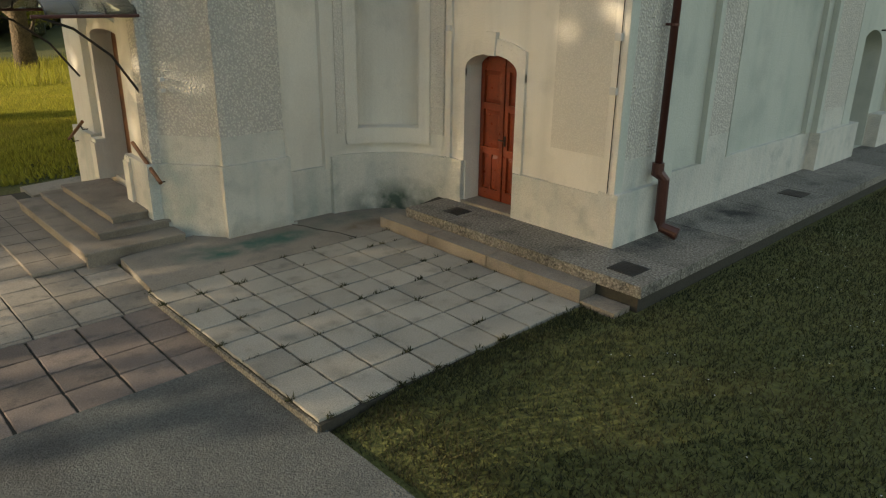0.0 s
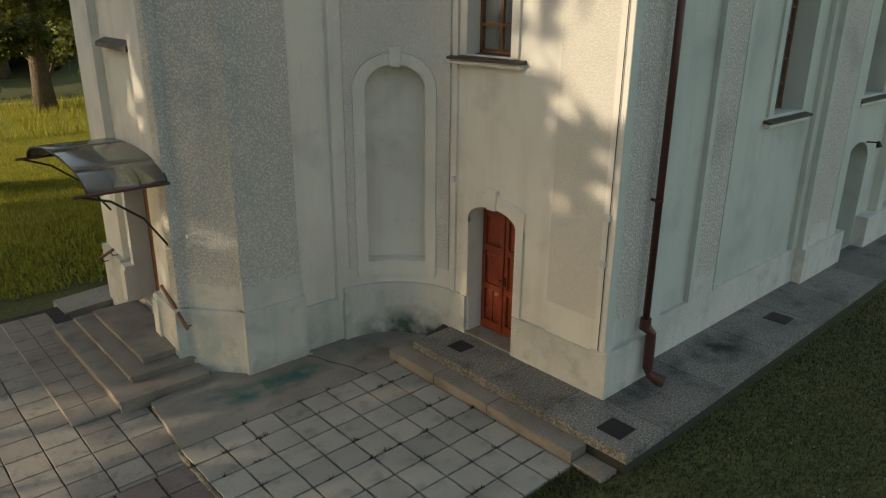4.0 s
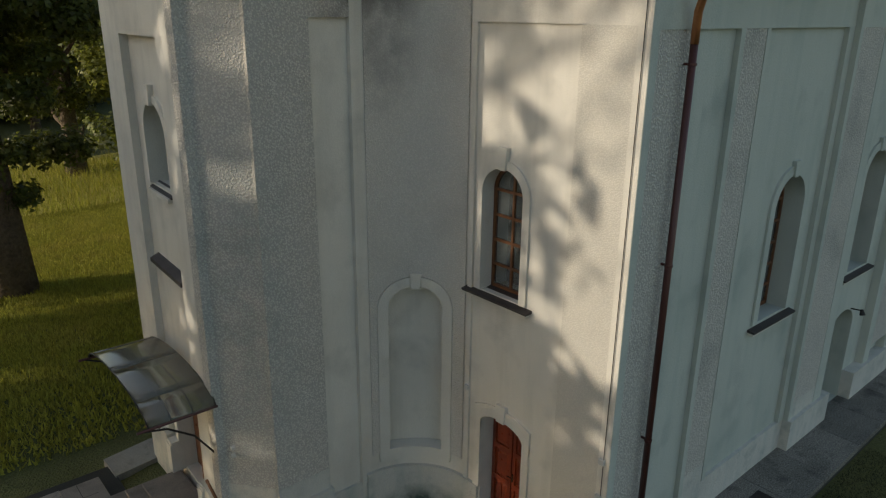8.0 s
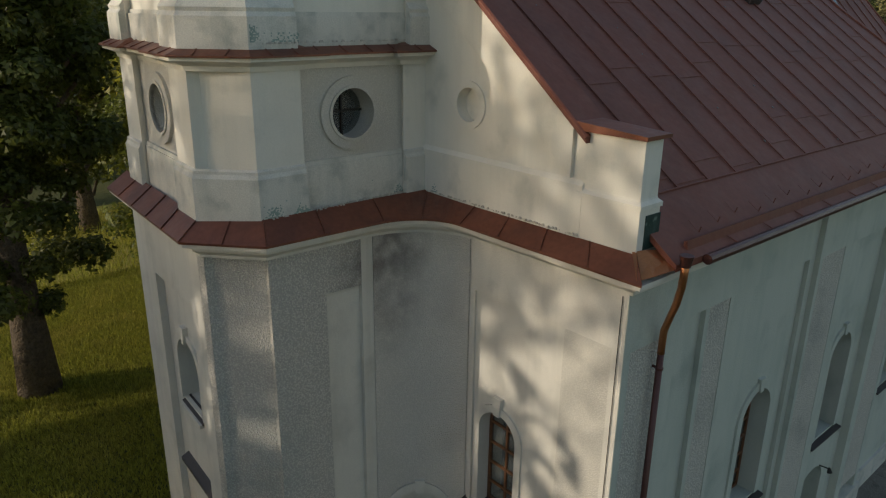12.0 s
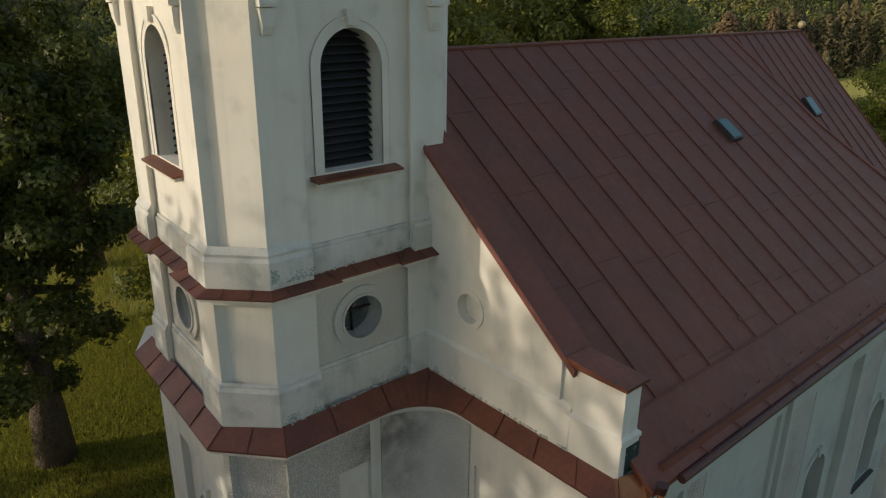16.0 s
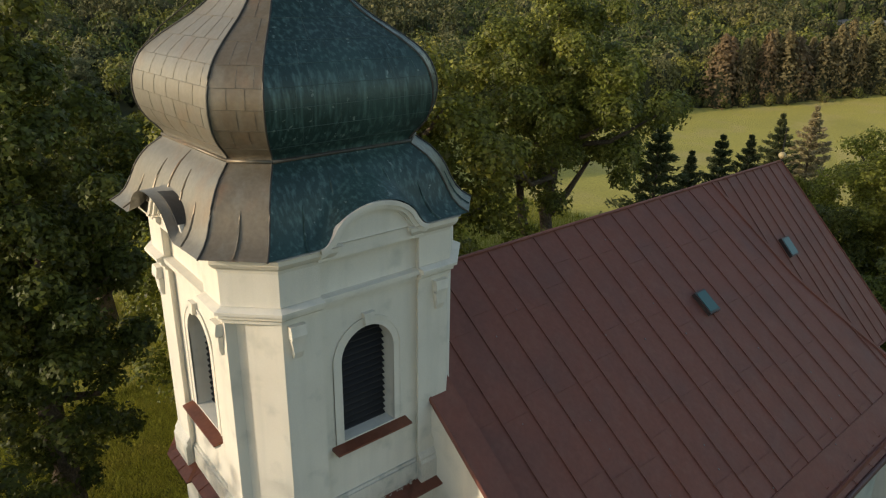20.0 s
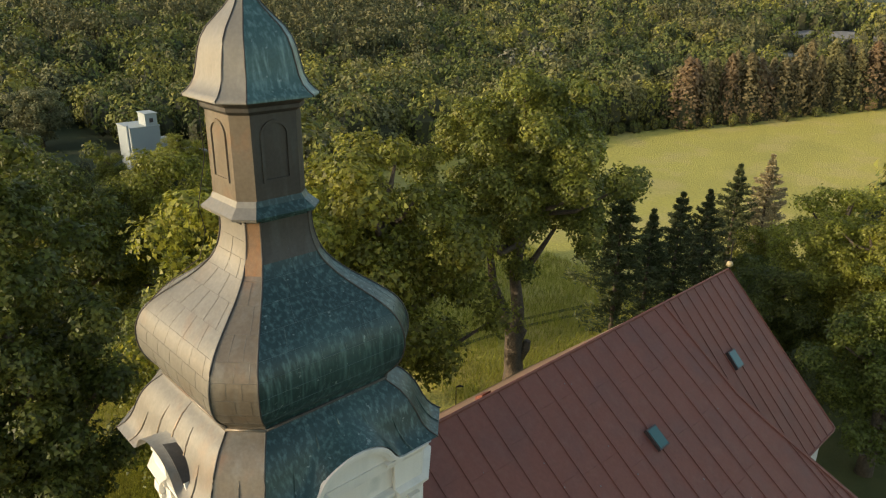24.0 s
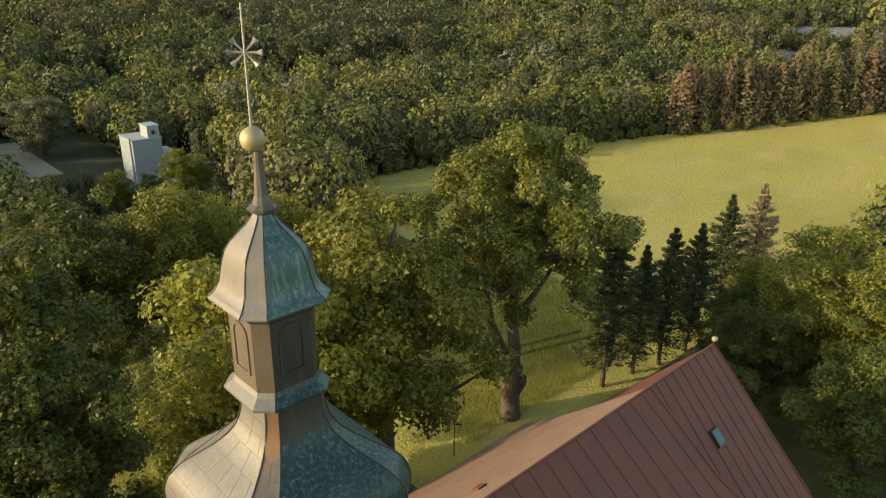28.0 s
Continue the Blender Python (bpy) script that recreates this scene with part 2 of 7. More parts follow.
WOOD_RED = material("varnished_wood", (0.23, 0.04, 0.014), 0.32, spots=(0.11, 0.02, 0.01), spot_scale=3, spot_amount=0.5, grain=0.3, grain_scale=25, bump=0.2, bump_scale=30, bump_size=0.003)
WOOD = material("brown_wood", (0.2, 0.075, 0.025), 0.5, spots=(0.1, 0.04, 0.02), spot_scale=3, grain=0.3, grain_scale=25)
PIPE = material("brown_pipe", (0.10, 0.035, 0.028), 0.4, metal=0.2, spots=(0.06, 0.025, 0.02), grain=0.1)
IRON = material("dark_iron", (0.03, 0.028, 0.027), 0.55, metal=0.5, spots=(0.07, 0.04, 0.03), grain=0.2)
DARK = material("dark_interior", (0.012, 0.012, 0.013), 0.9, grain=0.2)
LOUVRE = material("louvre_wood", (0.022, 0.023, 0.027), 0.8, spots=(0.04, 0.038, 0.035), grain=0.3)
SILLTIN = material("dark_sheet", (0.06, 0.05, 0.048), 0.5, metal=0.3, spots=(0.1, 0.07, 0.06), grain=0.15)
GREENDOOR = material("grey_green_paint", (0.16, 0.19, 0.17), 0.7, spots=(0.1, 0.12, 0.11), grain=0.1)
GOLD = material("gilded_ball", (0.46, 0.38, 0.21), 0.55, metal=0.3, spots=(0.33, 0.28, 0.19), grain=0.15)
PLASTIC = material("white_plastic", (0.55, 0.55, 0.53), 0.5, grain=0.05)
BARK = material("bark", (0.19, 0.14, 0.095), 0.95, spots=(0.09, 0.07, 0.05), spot_scale=2, grain=0.5, grain_scale=8, bump=1.0, bump_scale=9, bump_size=0.05)
LEAF_A = material("leaf_lime", (0.28, 0.285, 0.042), 0.55, spots=(0.39, 0.35, 0.056), spot_scale=0.35, spot_amount=0.7, grain=0.3, grain_scale=2, bump=0, vary=0.2, translucent=0.45, isle=0.45)
LEAF_B = material("leaf_maple", (0.13, 0.155, 0.026), 0.55, spots=(0.24, 0.24, 0.04), spot_scale=0.35, spot_amount=0.7, grain=0.3, grain_scale=2, bump=0, vary=0.2, translucent=0.42, isle=0.45)
LEAF_C = material("leaf_maple_light", (0.185, 0.205, 0.036), 0.55, spots=(0.28, 0.265, 0.046), spot_scale=0.35, spot_amount=0.7, grain=0.3, grain_scale=2, bump=0, translucent=0.42, isle=0.45)
def woods_leaf(name, base, spots):
    return material(name, base, 0.8, spots=spots, spot_scale=0.06, spot_amount=0.7, grain=0.3, grain_scale=0.5, bump=0, translucent=0.2, isle=0.28)


WOODS = [woods_leaf("woods_leaf_mid", (0.15, 0.17, 0.036), (0.21, 0.2, 0.048)), woods_leaf("woods_leaf_dark", (0.075, 0.1, 0.026), (0.12, 0.13, 0.035)),
         woods_leaf("woods_leaf_yellow", (0.24, 0.235, 0.046), (0.28, 0.25, 0.06)), woods_leaf("woods_leaf_olive", (0.18, 0.175, 0.065), (0.22, 0.2, 0.08)), woods_leaf("woods_leaf_grey", (0.27, 0.255, 0.17), (0.33, 0.3, 0.2))]
# Shade inside the far crowns, put into a dark colour; pine stems share it.
SHADE_AND_STEM = material("inner_twigs", (0.06, 0.062, 0.026), 0.95, spots=(0.075, 0.065, 0.035), spot_scale=0.4, grain=0.3, grain_scale=3, bump=0)
PINEWOOD = [woods_leaf("pinewood_needles", (0.145, 0.14, 0.055), (0.19, 0.165, 0.07)), woods_leaf("pinewood_needles_dark", (0.095, 0.105, 0.04), (0.14, 0.135, 0.05))]
LARCH = [woods_leaf("larch_needles_green", (0.185, 0.165, 0.062), (0.2, 0.165, 0.065)), woods_leaf("larch_needles_brown", (0.2, 0.155, 0.068), (0.19, 0.15, 0.065)), woods_leaf("larch_needles_rust", (0.225, 0.145, 0.072), (0.2, 0.145, 0.07))]
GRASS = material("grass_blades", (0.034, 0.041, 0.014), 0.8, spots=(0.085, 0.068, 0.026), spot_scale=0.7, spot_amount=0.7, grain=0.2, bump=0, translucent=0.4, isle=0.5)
QUARRY = material("quarry_rock", (0.24, 0.23, 0.215), 0.95, spots=(0.16, 0.155, 0.145), spot_scale=0.08, grain=0.4, grain_scale=0.5)
SHED = material("pale_cladding", (0.40, 0.43, 0.40), 0.7, spots=(0.32, 0.36, 0.34), spot_scale=0.2, grain=0.12)


def glass_material(name, tint, rough, clear):
    m = bpy.data.materials.new(name)
    m.use_nodes = True
    b = m.node_tree.nodes["Principled BSDF"]
    b.inputs["Base Color"].default_value = (*tint, 1)
    b.inputs["Roughness"].default_value = rough
    b.inputs["Transmission Weight"].default_value = clear
    return m


# Real green patina, but the south facets' shade is put into its dark tone.
VERDIGRIS_SHADED = material("green_copper", (0.018, 0.05, 0.046), 0.42, metal=0.12, spots=(0.05, 0.115, 0.105), spot_scale=0.5, spot_amount=0.6, grain=0.3, grain_scale=18, bump=0.3, bump_scale=2.5, bump_size=0.02, streak=(0.17, 0.31, 0.285), streak_amount=0.5, streak_scale=(11.0, 11.0, 0.7), stain=(0.40, 0.50, 0.45), stain_scale=7.0, stain_amount=0.4, stain_lo=0.66, stain_hi=0.7)
# Lighter green copy: the light on the cap is put into the colour.
VERDIGRIS_LIT = material("bright_green_copper", (0.05, 0.12, 0.11), 0.42, metal=0.12, spots=(0.11, 0.23, 0.21), spot_scale=0.5, spot_amount=0.6, grain=0.3, grain_scale=18, bump=0.3, bump_scale=2.5, bump_size=0.02, streak=(0.26, 0.42, 0.39), streak_amount=0.6, streak_scale=(11.0, 11.0, 0.7), stain=(0.40, 0.50, 0.45), stain_scale=7.0, stain_amount=0.4, stain_lo=0.66, stain_hi=0.7)
SPIRE = material("grey_brown_copper", (0.14, 0.125, 0.1), 0.5, metal=0.3, spots=(0.09, 0.08, 0.065), spot_scale=2.0, grain=0.2, grain_scale=14, streak=(0.2, 0.22, 0.19), streak_amount=0.3, streak_scale=(9.0, 9.0, 0.8))
RUSTCU = material("rusty_copper", (0.30, 0.17, 0.085), 0.5, metal=0.3, spots=(0.2, 0.135, 0.09), spot_scale=1.6, spot_amount=0.7, grain=0.25, grain_scale=14, streak=(0.34, 0.15, 0.06), streak_amount=0.6, streak_scale=(9.0, 9.0, 0.8))
# Sunlight on the west facets is put into this pale copper tone.
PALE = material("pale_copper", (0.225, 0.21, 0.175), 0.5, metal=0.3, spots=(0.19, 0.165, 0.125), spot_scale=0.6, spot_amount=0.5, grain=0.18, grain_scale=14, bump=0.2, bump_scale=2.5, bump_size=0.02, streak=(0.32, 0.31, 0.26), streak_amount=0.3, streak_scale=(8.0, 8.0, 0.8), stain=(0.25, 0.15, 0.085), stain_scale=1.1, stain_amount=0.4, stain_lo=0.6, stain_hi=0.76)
# Sunlight on the north slope is put into this paler roof colour.
TIN_SUNLIT = material("faded_roof_sheet", (0.40, 0.24, 0.15), 0.5, metal=0.1, spots=(0.30, 0.15, 0.1), spot_scale=0.6, spot_amount=0.6, grain=0.15, grain_scale=9, bump=0.15, bump_scale=5, bump_size=0.02)
NEEDLE_PALE = material("needles_pale", (0.45, 0.36, 0.2), 0.8, spots=(0.3, 0.27, 0.12), spot_scale=0.5, grain=0.3, grain_scale=3, bump=0, translucent=0.3, isle=0.35)
STAINED = material("plaster_weathered", (0.74, 0.71, 0.63), 0.9, spots=(0.6, 0.57, 0.5), spot_scale=1.2, spot_amount=0.6, grain=0.25, grain_scale=50, bump=0.4, bump_scale=40, bump_size=0.008, stain=(0.36, 0.39, 0.35), stain_scale=2.4, stain_amount=0.6, stain_lo=0.52, stain_hi=0.7, streak=(0.42, 0.46, 0.42), streak_amount=0.4)
CROSS = material("weathered_steel", (0.38, 0.37, 0.33), 0.5, metal=0.5, spots=(0.25, 0.24, 0.2), grain=0.15)
WILLOW = material("leaf_willow", (0.22, 0.22, 0.10), 0.7, spots=(0.30, 0.28, 0.13), spot_scale=0.35, grain=0.3, grain_scale=2, bump=0, translucent=0.4, isle=0.35)
BROWNCU = material("dull_brown_copper", (0.06, 0.053, 0.045), 0.55, metal=0.2, spots=(0.085, 0.08, 0.068), spot_scale=1.0, grain=0.25, grain_scale=14, streak=(0.16, 0.2, 0.18), streak_amount=0.3)
PINE = material("pine_needles", (0.12, 0.14, 0.05), 0.7, spots=(0.19, 0.18, 0.065), spot_scale=0.5, grain=0.3, grain_scale=3, bump=0, vary=0.2, translucent=0.3, isle=0.4)
SWAN = material("bright_copper", (0.6, 0.24, 0.10), 0.35, metal=0.7, spots=(0.35, 0.12, 0.05), spot_scale=2, grain=0.15)
# Sunlight is put into this bright tone; the shaded lawn keeps dark GRASS.
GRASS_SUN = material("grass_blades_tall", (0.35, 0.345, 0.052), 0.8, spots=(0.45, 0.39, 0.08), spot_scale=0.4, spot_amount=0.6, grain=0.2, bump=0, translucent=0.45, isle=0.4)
GLASS = glass_material("window_glass", (0.6, 0.65, 0.65), 0.05, 0.9)
SMOKED = glass_material("smoked_sheet", (0.55, 0.54, 0.45), 0.15, 0.85)


# ---- mesh helpers ----
class Build:
    """Collects corners and faces for one mesh."""

    def __init__(self):
        self.v, self.f = [], []

    def add(self, pts, faces):
        k = len(self.v)
        self.v += [tuple(p) for p in pts]
        self.f += [tuple(k + i for i in fc) for fc in faces]
        return self

    def hexa(self, a, b):
        """Two quads (four points each, same order) as the ends of a block."""
        return self.add([*a, *b], [(3, 2, 1, 0), (4, 5, 6, 7), (0, 1, 5, 4), (1, 2, 6, 5), (2, 3, 7, 6), (3, 0, 4, 7)])

    def box(self, x0, x1, y0, y1, z0, z1):
        return self.hexa([(x0, y0, z0), (x1, y0, z0), (x1, y1, z0), (x0, y1, z0)], [(x0, y0, z1), (x1, y0, z1), (x1, y1, z1), (x0, y1, z1)])

    def prism(self, poly, z0, z1):
        n = len(poly)
        self.add([(x, y, z0) for x, y in poly] + [(x, y, z1) for x, y in poly],
                 [tuple(range(n))[::-1], tuple(range(n, 2 * n))] + [(i, (i + 1) % n, n + (i + 1) % n, n + i) for i in range(n)])
        return self

    def loft(self, rings, cap=True, close=True):
        n = len(rings[0])
        k = len(self.v)
        for r in rings:
            self.v += [tuple(p) for p in r]
        for j in range(len(rings) - 1):
            for i in range(n if close else n - 1):
                a, b = k + j * n + i, k + j * n + (i + 1) % n
                self.f.append((a, b, b + n, a + n))
        if cap:
            self.f.append(tuple(range(k, k + n))[::-1])
            self.f.append(tuple(range(k + (len(rings) - 1) * n, k + len(rings) * n)))
        return self

    def tube(self, pts, radii, n=10):
        pts = [Vector(p) for p in pts]
        if not isinstance(radii, (list, tuple)):
            radii = [radii] * len(pts)
        rings = []
        for i, p in enumerate(pts):
            d = (pts[min(i + 1, len(pts) - 1)] - pts[max(i - 1, 0)]).normalized()
            u = d.cross(Vector((0.3, 0.2, 1) if abs(d.z) < 0.9 else (1, 0.1, 0))).normalized()
            w = d.cross(u)
            rings.append([p + radii[i] * (math.cos(2 * math.pi * k / n) * u + math.sin(2 * math.pi * k / n) * w) for k in range(n)])
        return self.loft(rings)

    def sweep(self, profile, pts, closed=False):
        """Carries a profile of (out, z) along plan points; out lies to the left of the way."""
        n = len(pts)
        rings = []
        for i in range(n):
            p = Vector(pts[i])
            a = (p - Vector(pts[i - 1])).normalized() if (i or closed) else None
            b = (Vector(pts[(i + 1) % n]) - p).normalized() if (i < n - 1 or closed) else None
            a, b = a or b, b or a
            na, nb = Vector((-a.y, a.x)), Vector((-b.y, b.x))
            m = (na + nb) / max(0.35, 1 + na.dot(nb))
            rings.append([(p.x + o * m.x, p.y + o * m.y, z) for o, z in profile])
        if closed:
            rings.append(rings[0])
        return self.loft(rings, cap=not closed)


def part(name, b, mat, parent=None, label="", smooth=False):
    """Links a Build as ONE mesh object, under a thing or a part."""
    me = bpy.data.meshes.new(name)
    me.from_pydata(b.v, [], b.f)
    bm = bmesh.new()
    bm.from_mesh(me)
    bmesh.ops.remove_doubles(bm, verts=bm.verts, dist=1e-5)
    bmesh.ops.recalc_face_normals(bm, faces=bm.faces)
    bm.to_mesh(me)
    bm.free()
    if smooth:
        me.shade_smooth()
    me.materials.append(mat)
    ob = new(name, me)
    if parent:
        ob.parent = parent
    if label:
        ob["label"] = label
    return ob


def thing(name, at, label, category, group="", kind=""):
    ob = new(name)
    ob.location = at
    ob.empty_display_size = 0.2
    bpy.context.view_layer.update()
    return tagged(ob, label, category, group, kind)


def under(parent, obs):
    """Keeps world places of parts whose thing stands away from the origin."""
    for o in obs:
        o.parent = parent
        o.matrix_parent_inverse = Matrix.Translation(parent.location).inverted()


def place(name, b, mat, parent, label="", smooth=False):
    """A part given in world places, under a thing at its own base."""
    ob = part(name, b, mat, None, label, smooth)
    root = parent
    off = Vector((0, 0, 0))
    while root:
        off += root.location
        root = root.parent
    ob.parent = parent
    ob.location = -off
    return ob


# wall planes: u along the wall, d outwards
def on_x(x0, sign=-1):
    return lambda u: (x0, u, sign, 0.0)


def on_y(y0, sign=-1):
    return lambda u: (u, y0, 0.0, sign)


def at_wall(path, u, z, d):
    x, y, nx, ny = path(u)
    return (x + nx * d, y + ny * d, z)


def arch_z(op, u):
    uc, hw, zb, zs, rise = op
    k = max(0.0, 1 - ((u - uc) / hw) ** 2)
    return zs + rise * math.sqrt(k)


def wall(b, path, u0, u1, z0, z1, d0, d1, ops=(), step=None, ztop=None):
    """A wall piece with arched or straight openings (uc, hw, zb, zs, rise); ztop(u) gives a sloping top."""
    us = {u0, u1}
    for op in ops:
        us |= {op[0] - op[1] * math.cos(math.pi * k / 20) for k in range(21)} if op[4] else {op[0] - op[1], op[0] + op[1]}
    if step:
        n = max(1, round((u1 - u0) / step))
        us |= {u0 + (u1 - u0) * k / n for k in range(n + 1)}
    us = sorted(u for u in us if u0 - 1e-6 <= u <= u1 + 1e-6)
    us = [u for i, u in enumerate(us) if i == 0 or u - us[i - 1] > 1e-4]

    def solid(u, mid):
        top = ztop(u) if ztop else z1
        out, lo = [], z0
        for op in sorted(ops, key=lambda o: o[2]):
            if abs(mid - op[0]) < op[1]:
                if op[2] > lo + 1e-6:
                    out.append((lo, op[2]))
                lo = arch_z(op, u)
        out.append((lo, top))
        return out

    cols = [(a, c, solid(a, (a + c) / 2), solid(c, (a + c) / 2)) for a, c in zip(us, us[1:])]
    P = lambda u, z, d: at_wall(path, u, z, d)  # noqa: E731
    for i, (a, c, sa, sc) in enumerate(cols):
        left = i == 0 or len(cols[i - 1][2]) != len(sa)
        right = i == len(cols) - 1 or len(cols[i + 1][2]) != len(sa)
        for (p, q), (r, s) in zip(sa, sc):
            pts = [P(a, p, d0), P(c, r, d0), P(c, s, d0), P(a, q, d0), P(a, p, d1), P(c, r, d1), P(c, s, d1), P(a, q, d1)]
            faces = [(3, 2, 1, 0), (4, 5, 6, 7), (0, 1, 5, 4), (2, 3, 7, 6)]
            b.add(pts, faces + ([(3, 0, 4, 7)] if left else []) + ([(1, 2, 6, 5)] if right else []))
    return b


def band(b, path, op, w, d0, d1, foot=None, n=24):
    """The raised surround of an arched opening."""
    uc, hw, zb, zs, rise = op
    zb = zb if foot is None else foot
    inner = [(uc - hw, zb), (uc - hw, zs)] + [(uc - hw * math.cos(math.pi * k / n), zs + rise * math.sin(math.pi * k / n)) for k in range(1, n)] + [(uc + hw, zs), (uc + hw, zb)]
    outer = [(uc - hw - w, zb), (uc - hw - w, zs)] + [(uc - (hw + w) * math.cos(math.pi * k / n), zs + (rise + w) * math.sin(math.pi * k / n)) for k in range(1, n)] + [(uc + hw + w, zs), (uc + hw + w, zb)]
    return b.loft([[at_wall(path, *p, d0), at_wall(path, *q, d0), at_wall(path, *q, d1), at_wall(path, *p, d1)] for p, q in zip(inner, outer)])


def block(b, path, u0, u1, z0, z1, d0, d1):
    return wall(b, path, u0, u1, z0, z1, d0, d1)


def blocks(name, path, rows, mat, parent, label=""):
    """Each row (u0, u1, z0, z1, d0, d1) as a part of its own."""
    for r in rows:
        place(name, block(Build(), path, *r), mat, parent, label)


def keystone(b, path, uc, z0, z1, w0, w1, d0, d1):
    q = [(uc - w0, z0), (uc + w0, z0), (uc + w1, z1), (uc - w1, z1)]
    return b.hexa([at_wall(path, u, z, d0) for u, z in q], [at_wall(path, u, z, d1) for u, z in q])


def disc_ring(b, path, uc, zc, r0, r1, d0, d1, n=36):
    rings_ = []
    for i in range(n + 1):
        a = 2 * math.pi * i / n
        p, q = (uc + r0 * math.cos(a), zc + r0 * math.sin(a)), (uc + r1 * math.cos(a), zc + r1 * math.sin(a))
        rings_.append([at_wall(path, *p, d0), at_wall(path, *q, d0), at_wall(path, *q, d1), at_wall(path, *p, d1)])
    return b.loft(rings_, cap=False)


def round_wall(b, path, u0, u1, z0, z1, d0, d1, hole, ztop=None):
    """A wall with one round opening."""
    uc, zc, r = hole
    n = 28
    us = sorted({u0, u1} | {uc - r * math.cos(math.pi * k / n) for k in range(n + 1)})
    for a, c in zip(us, us[1:]):
        mid = (a + c) / 2
        h = lambda u: r * math.sqrt(max(0.0, 1 - ((u - uc) / r) ** 2))  # noqa: E731
        top = ztop or (lambda u: z1)
        spans = [(z0, z0, zc - h(a), zc - h(c)), (zc + h(a), zc + h(c), top(a), top(c))] if abs(mid - uc) < r else [(z0, z0, top(a), top(c))]
        for p, rr, q, s in spans:
            pts = [at_wall(path, *k, d) for d in (d0, d1) for k in ((a, p), (c, rr), (c, s), (a, q))]
            ends = ([(3, 0, 4, 7)] if a == us[0] else []) + ([(1, 2, 6, 5)] if c == us[-1] else [])
            b.add(pts, [(3, 2, 1, 0), (4, 5, 6, 7), (0, 1, 5, 4), (2, 3, 7, 6)] + ends)
    return b

# ---- plan ----
AX = 8.1                      # church axis (y)
TX, TY = -1.63, 7.79          # tower centre
WY = 7.87                     # middle of the west front
SKEW = 0.054                  # skews the west front against the nave to fit the camera's view
WID = 2 * AX
FX, SY = on_x(0.0), on_y(0.0)
ARC = [(-1.55 + 1.55 * math.sin(a), 3.5 + 1.45 * math.cos(a)) for a in [math.pi / 2 * k / 14 for k in range(14, -1, -1)]]  # facade to tower
HALF, CH = 2.74, 1.99          # tower half width and the half length of its faces
CORE_S = [(0, 3.5)] + ARC[1:-1] + [(-1.55, 4.95), (TX - CH, 4.95), (TX - HALF - 0.02, TY - CH)]
OUTLINE = [(17.3, 0.0), (0.0, 0.0)] + CORE_S
NW = (TX - HALF - 0.02 + SKEW * 4.45, 10.3)
OUTLINE = OUTLINE + [NW] + [(x, WID - y) for x, y in CORE_S[::-1]][1:] + [(0.0, WID)]


def west_shift(y):
    return SKEW * (y - (TY - CH))




def arc_path(u):
    """Along the concave wall: u from 0 at the facade to 1 at the tower."""
    a = math.pi / 2 * (1 - u)
    n = Vector((-math.sin(a) / 1.55, -math.cos(a) / 1.45)).normalized()
    return (-1.55 + 1.55 * math.sin(a), 3.5 + 1.45 * math.cos(a), n.x, n.y)


ROUGH_SOFT = material("fine_render", (0.79, 0.74, 0.66), 0.95, spots=(0.66, 0.62, 0.55), spot_scale=0.6, spot_amount=0.5, grain=0.16, grain_scale=80, bump=0.8, bump_scale=32, bump_size=0.018, pit_shade=0.16, stain=(0.36, 0.34, 0.31), stain_scale=0.45, stain_amount=0.35, stain_lo=0.54, stain_hi=0.76,
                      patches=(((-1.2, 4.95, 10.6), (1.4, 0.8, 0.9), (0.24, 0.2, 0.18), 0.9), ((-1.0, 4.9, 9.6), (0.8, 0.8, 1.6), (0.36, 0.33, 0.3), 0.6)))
FAINT = material("smooth_cast_render", (0.70, 0.66, 0.58), 0.95, spots=(0.58, 0.54, 0.47), spot_scale=0.55, spot_amount=0.55, grain=0.12, grain_scale=60, bump=0.6, bump_scale=40, bump_size=0.012, pit_shade=0.14)

# ---- church nave ----
nave = thing("church_nave", (8.5, AX, 0), "pale rendered church nave with a brown sheet roof", "church")

DOOR = (2.52, 0.57, 0.04, 2.32, 0.26)
WIN = (2.72, 0.5, 5.12, 7.04, 0.48)
w = Build()
wall(w, FX, 0.02, 3.55, -0.6, 11.2, -0.7, 0.0, (DOOR, WIN))
place("facade_wall", w, PLASTER, nave)
w = Build()
wall(w, on_x(0.0), WID - 3.55, WID, -0.6, 11.2, -0.7, 0.0)
place("facade_wall", w, PLASTER, nave)
blocks("panel_border", FX, ((0.0, 0.22, 0.75, 9.95, 0, 0.05), (3.44, 3.55, 0.75, 9.95, 0, 0.05), (0.0, 3.55, 9.95, 11.2, 0, 0.05)), PLASTER, nave)
w = Build()
block(w, FX, 0.22, 1.2, 1.3, 9.95, 0, 0.05)
place("render_panel", w, FAINT, nave, "rough cast render panel")
blocks("panel_foot", FX, ((0.22, 1.2, 0.75, 1.3, 0, 0.046),), PLASTER, nave)
blocks("plinth", FX, ((-0.08, 1.92, -0.6, 0.75, 0, 0.08), (3.12, 3.55, -0.6, 0.75, 0, 0.08)), PLINTH, nave, "damp stained grey plinth")
w = Build()
band(w, FX, DOOR, 0.17, 0, 0.05, foot=0.75)
for s_ in (-1, 1):
    block(w, FX, DOOR[0] + s_ * 0.655 - 0.085, DOOR[0] + s_ * 0.655 + 0.085, 2.2, 2.66, 0, 0.048)
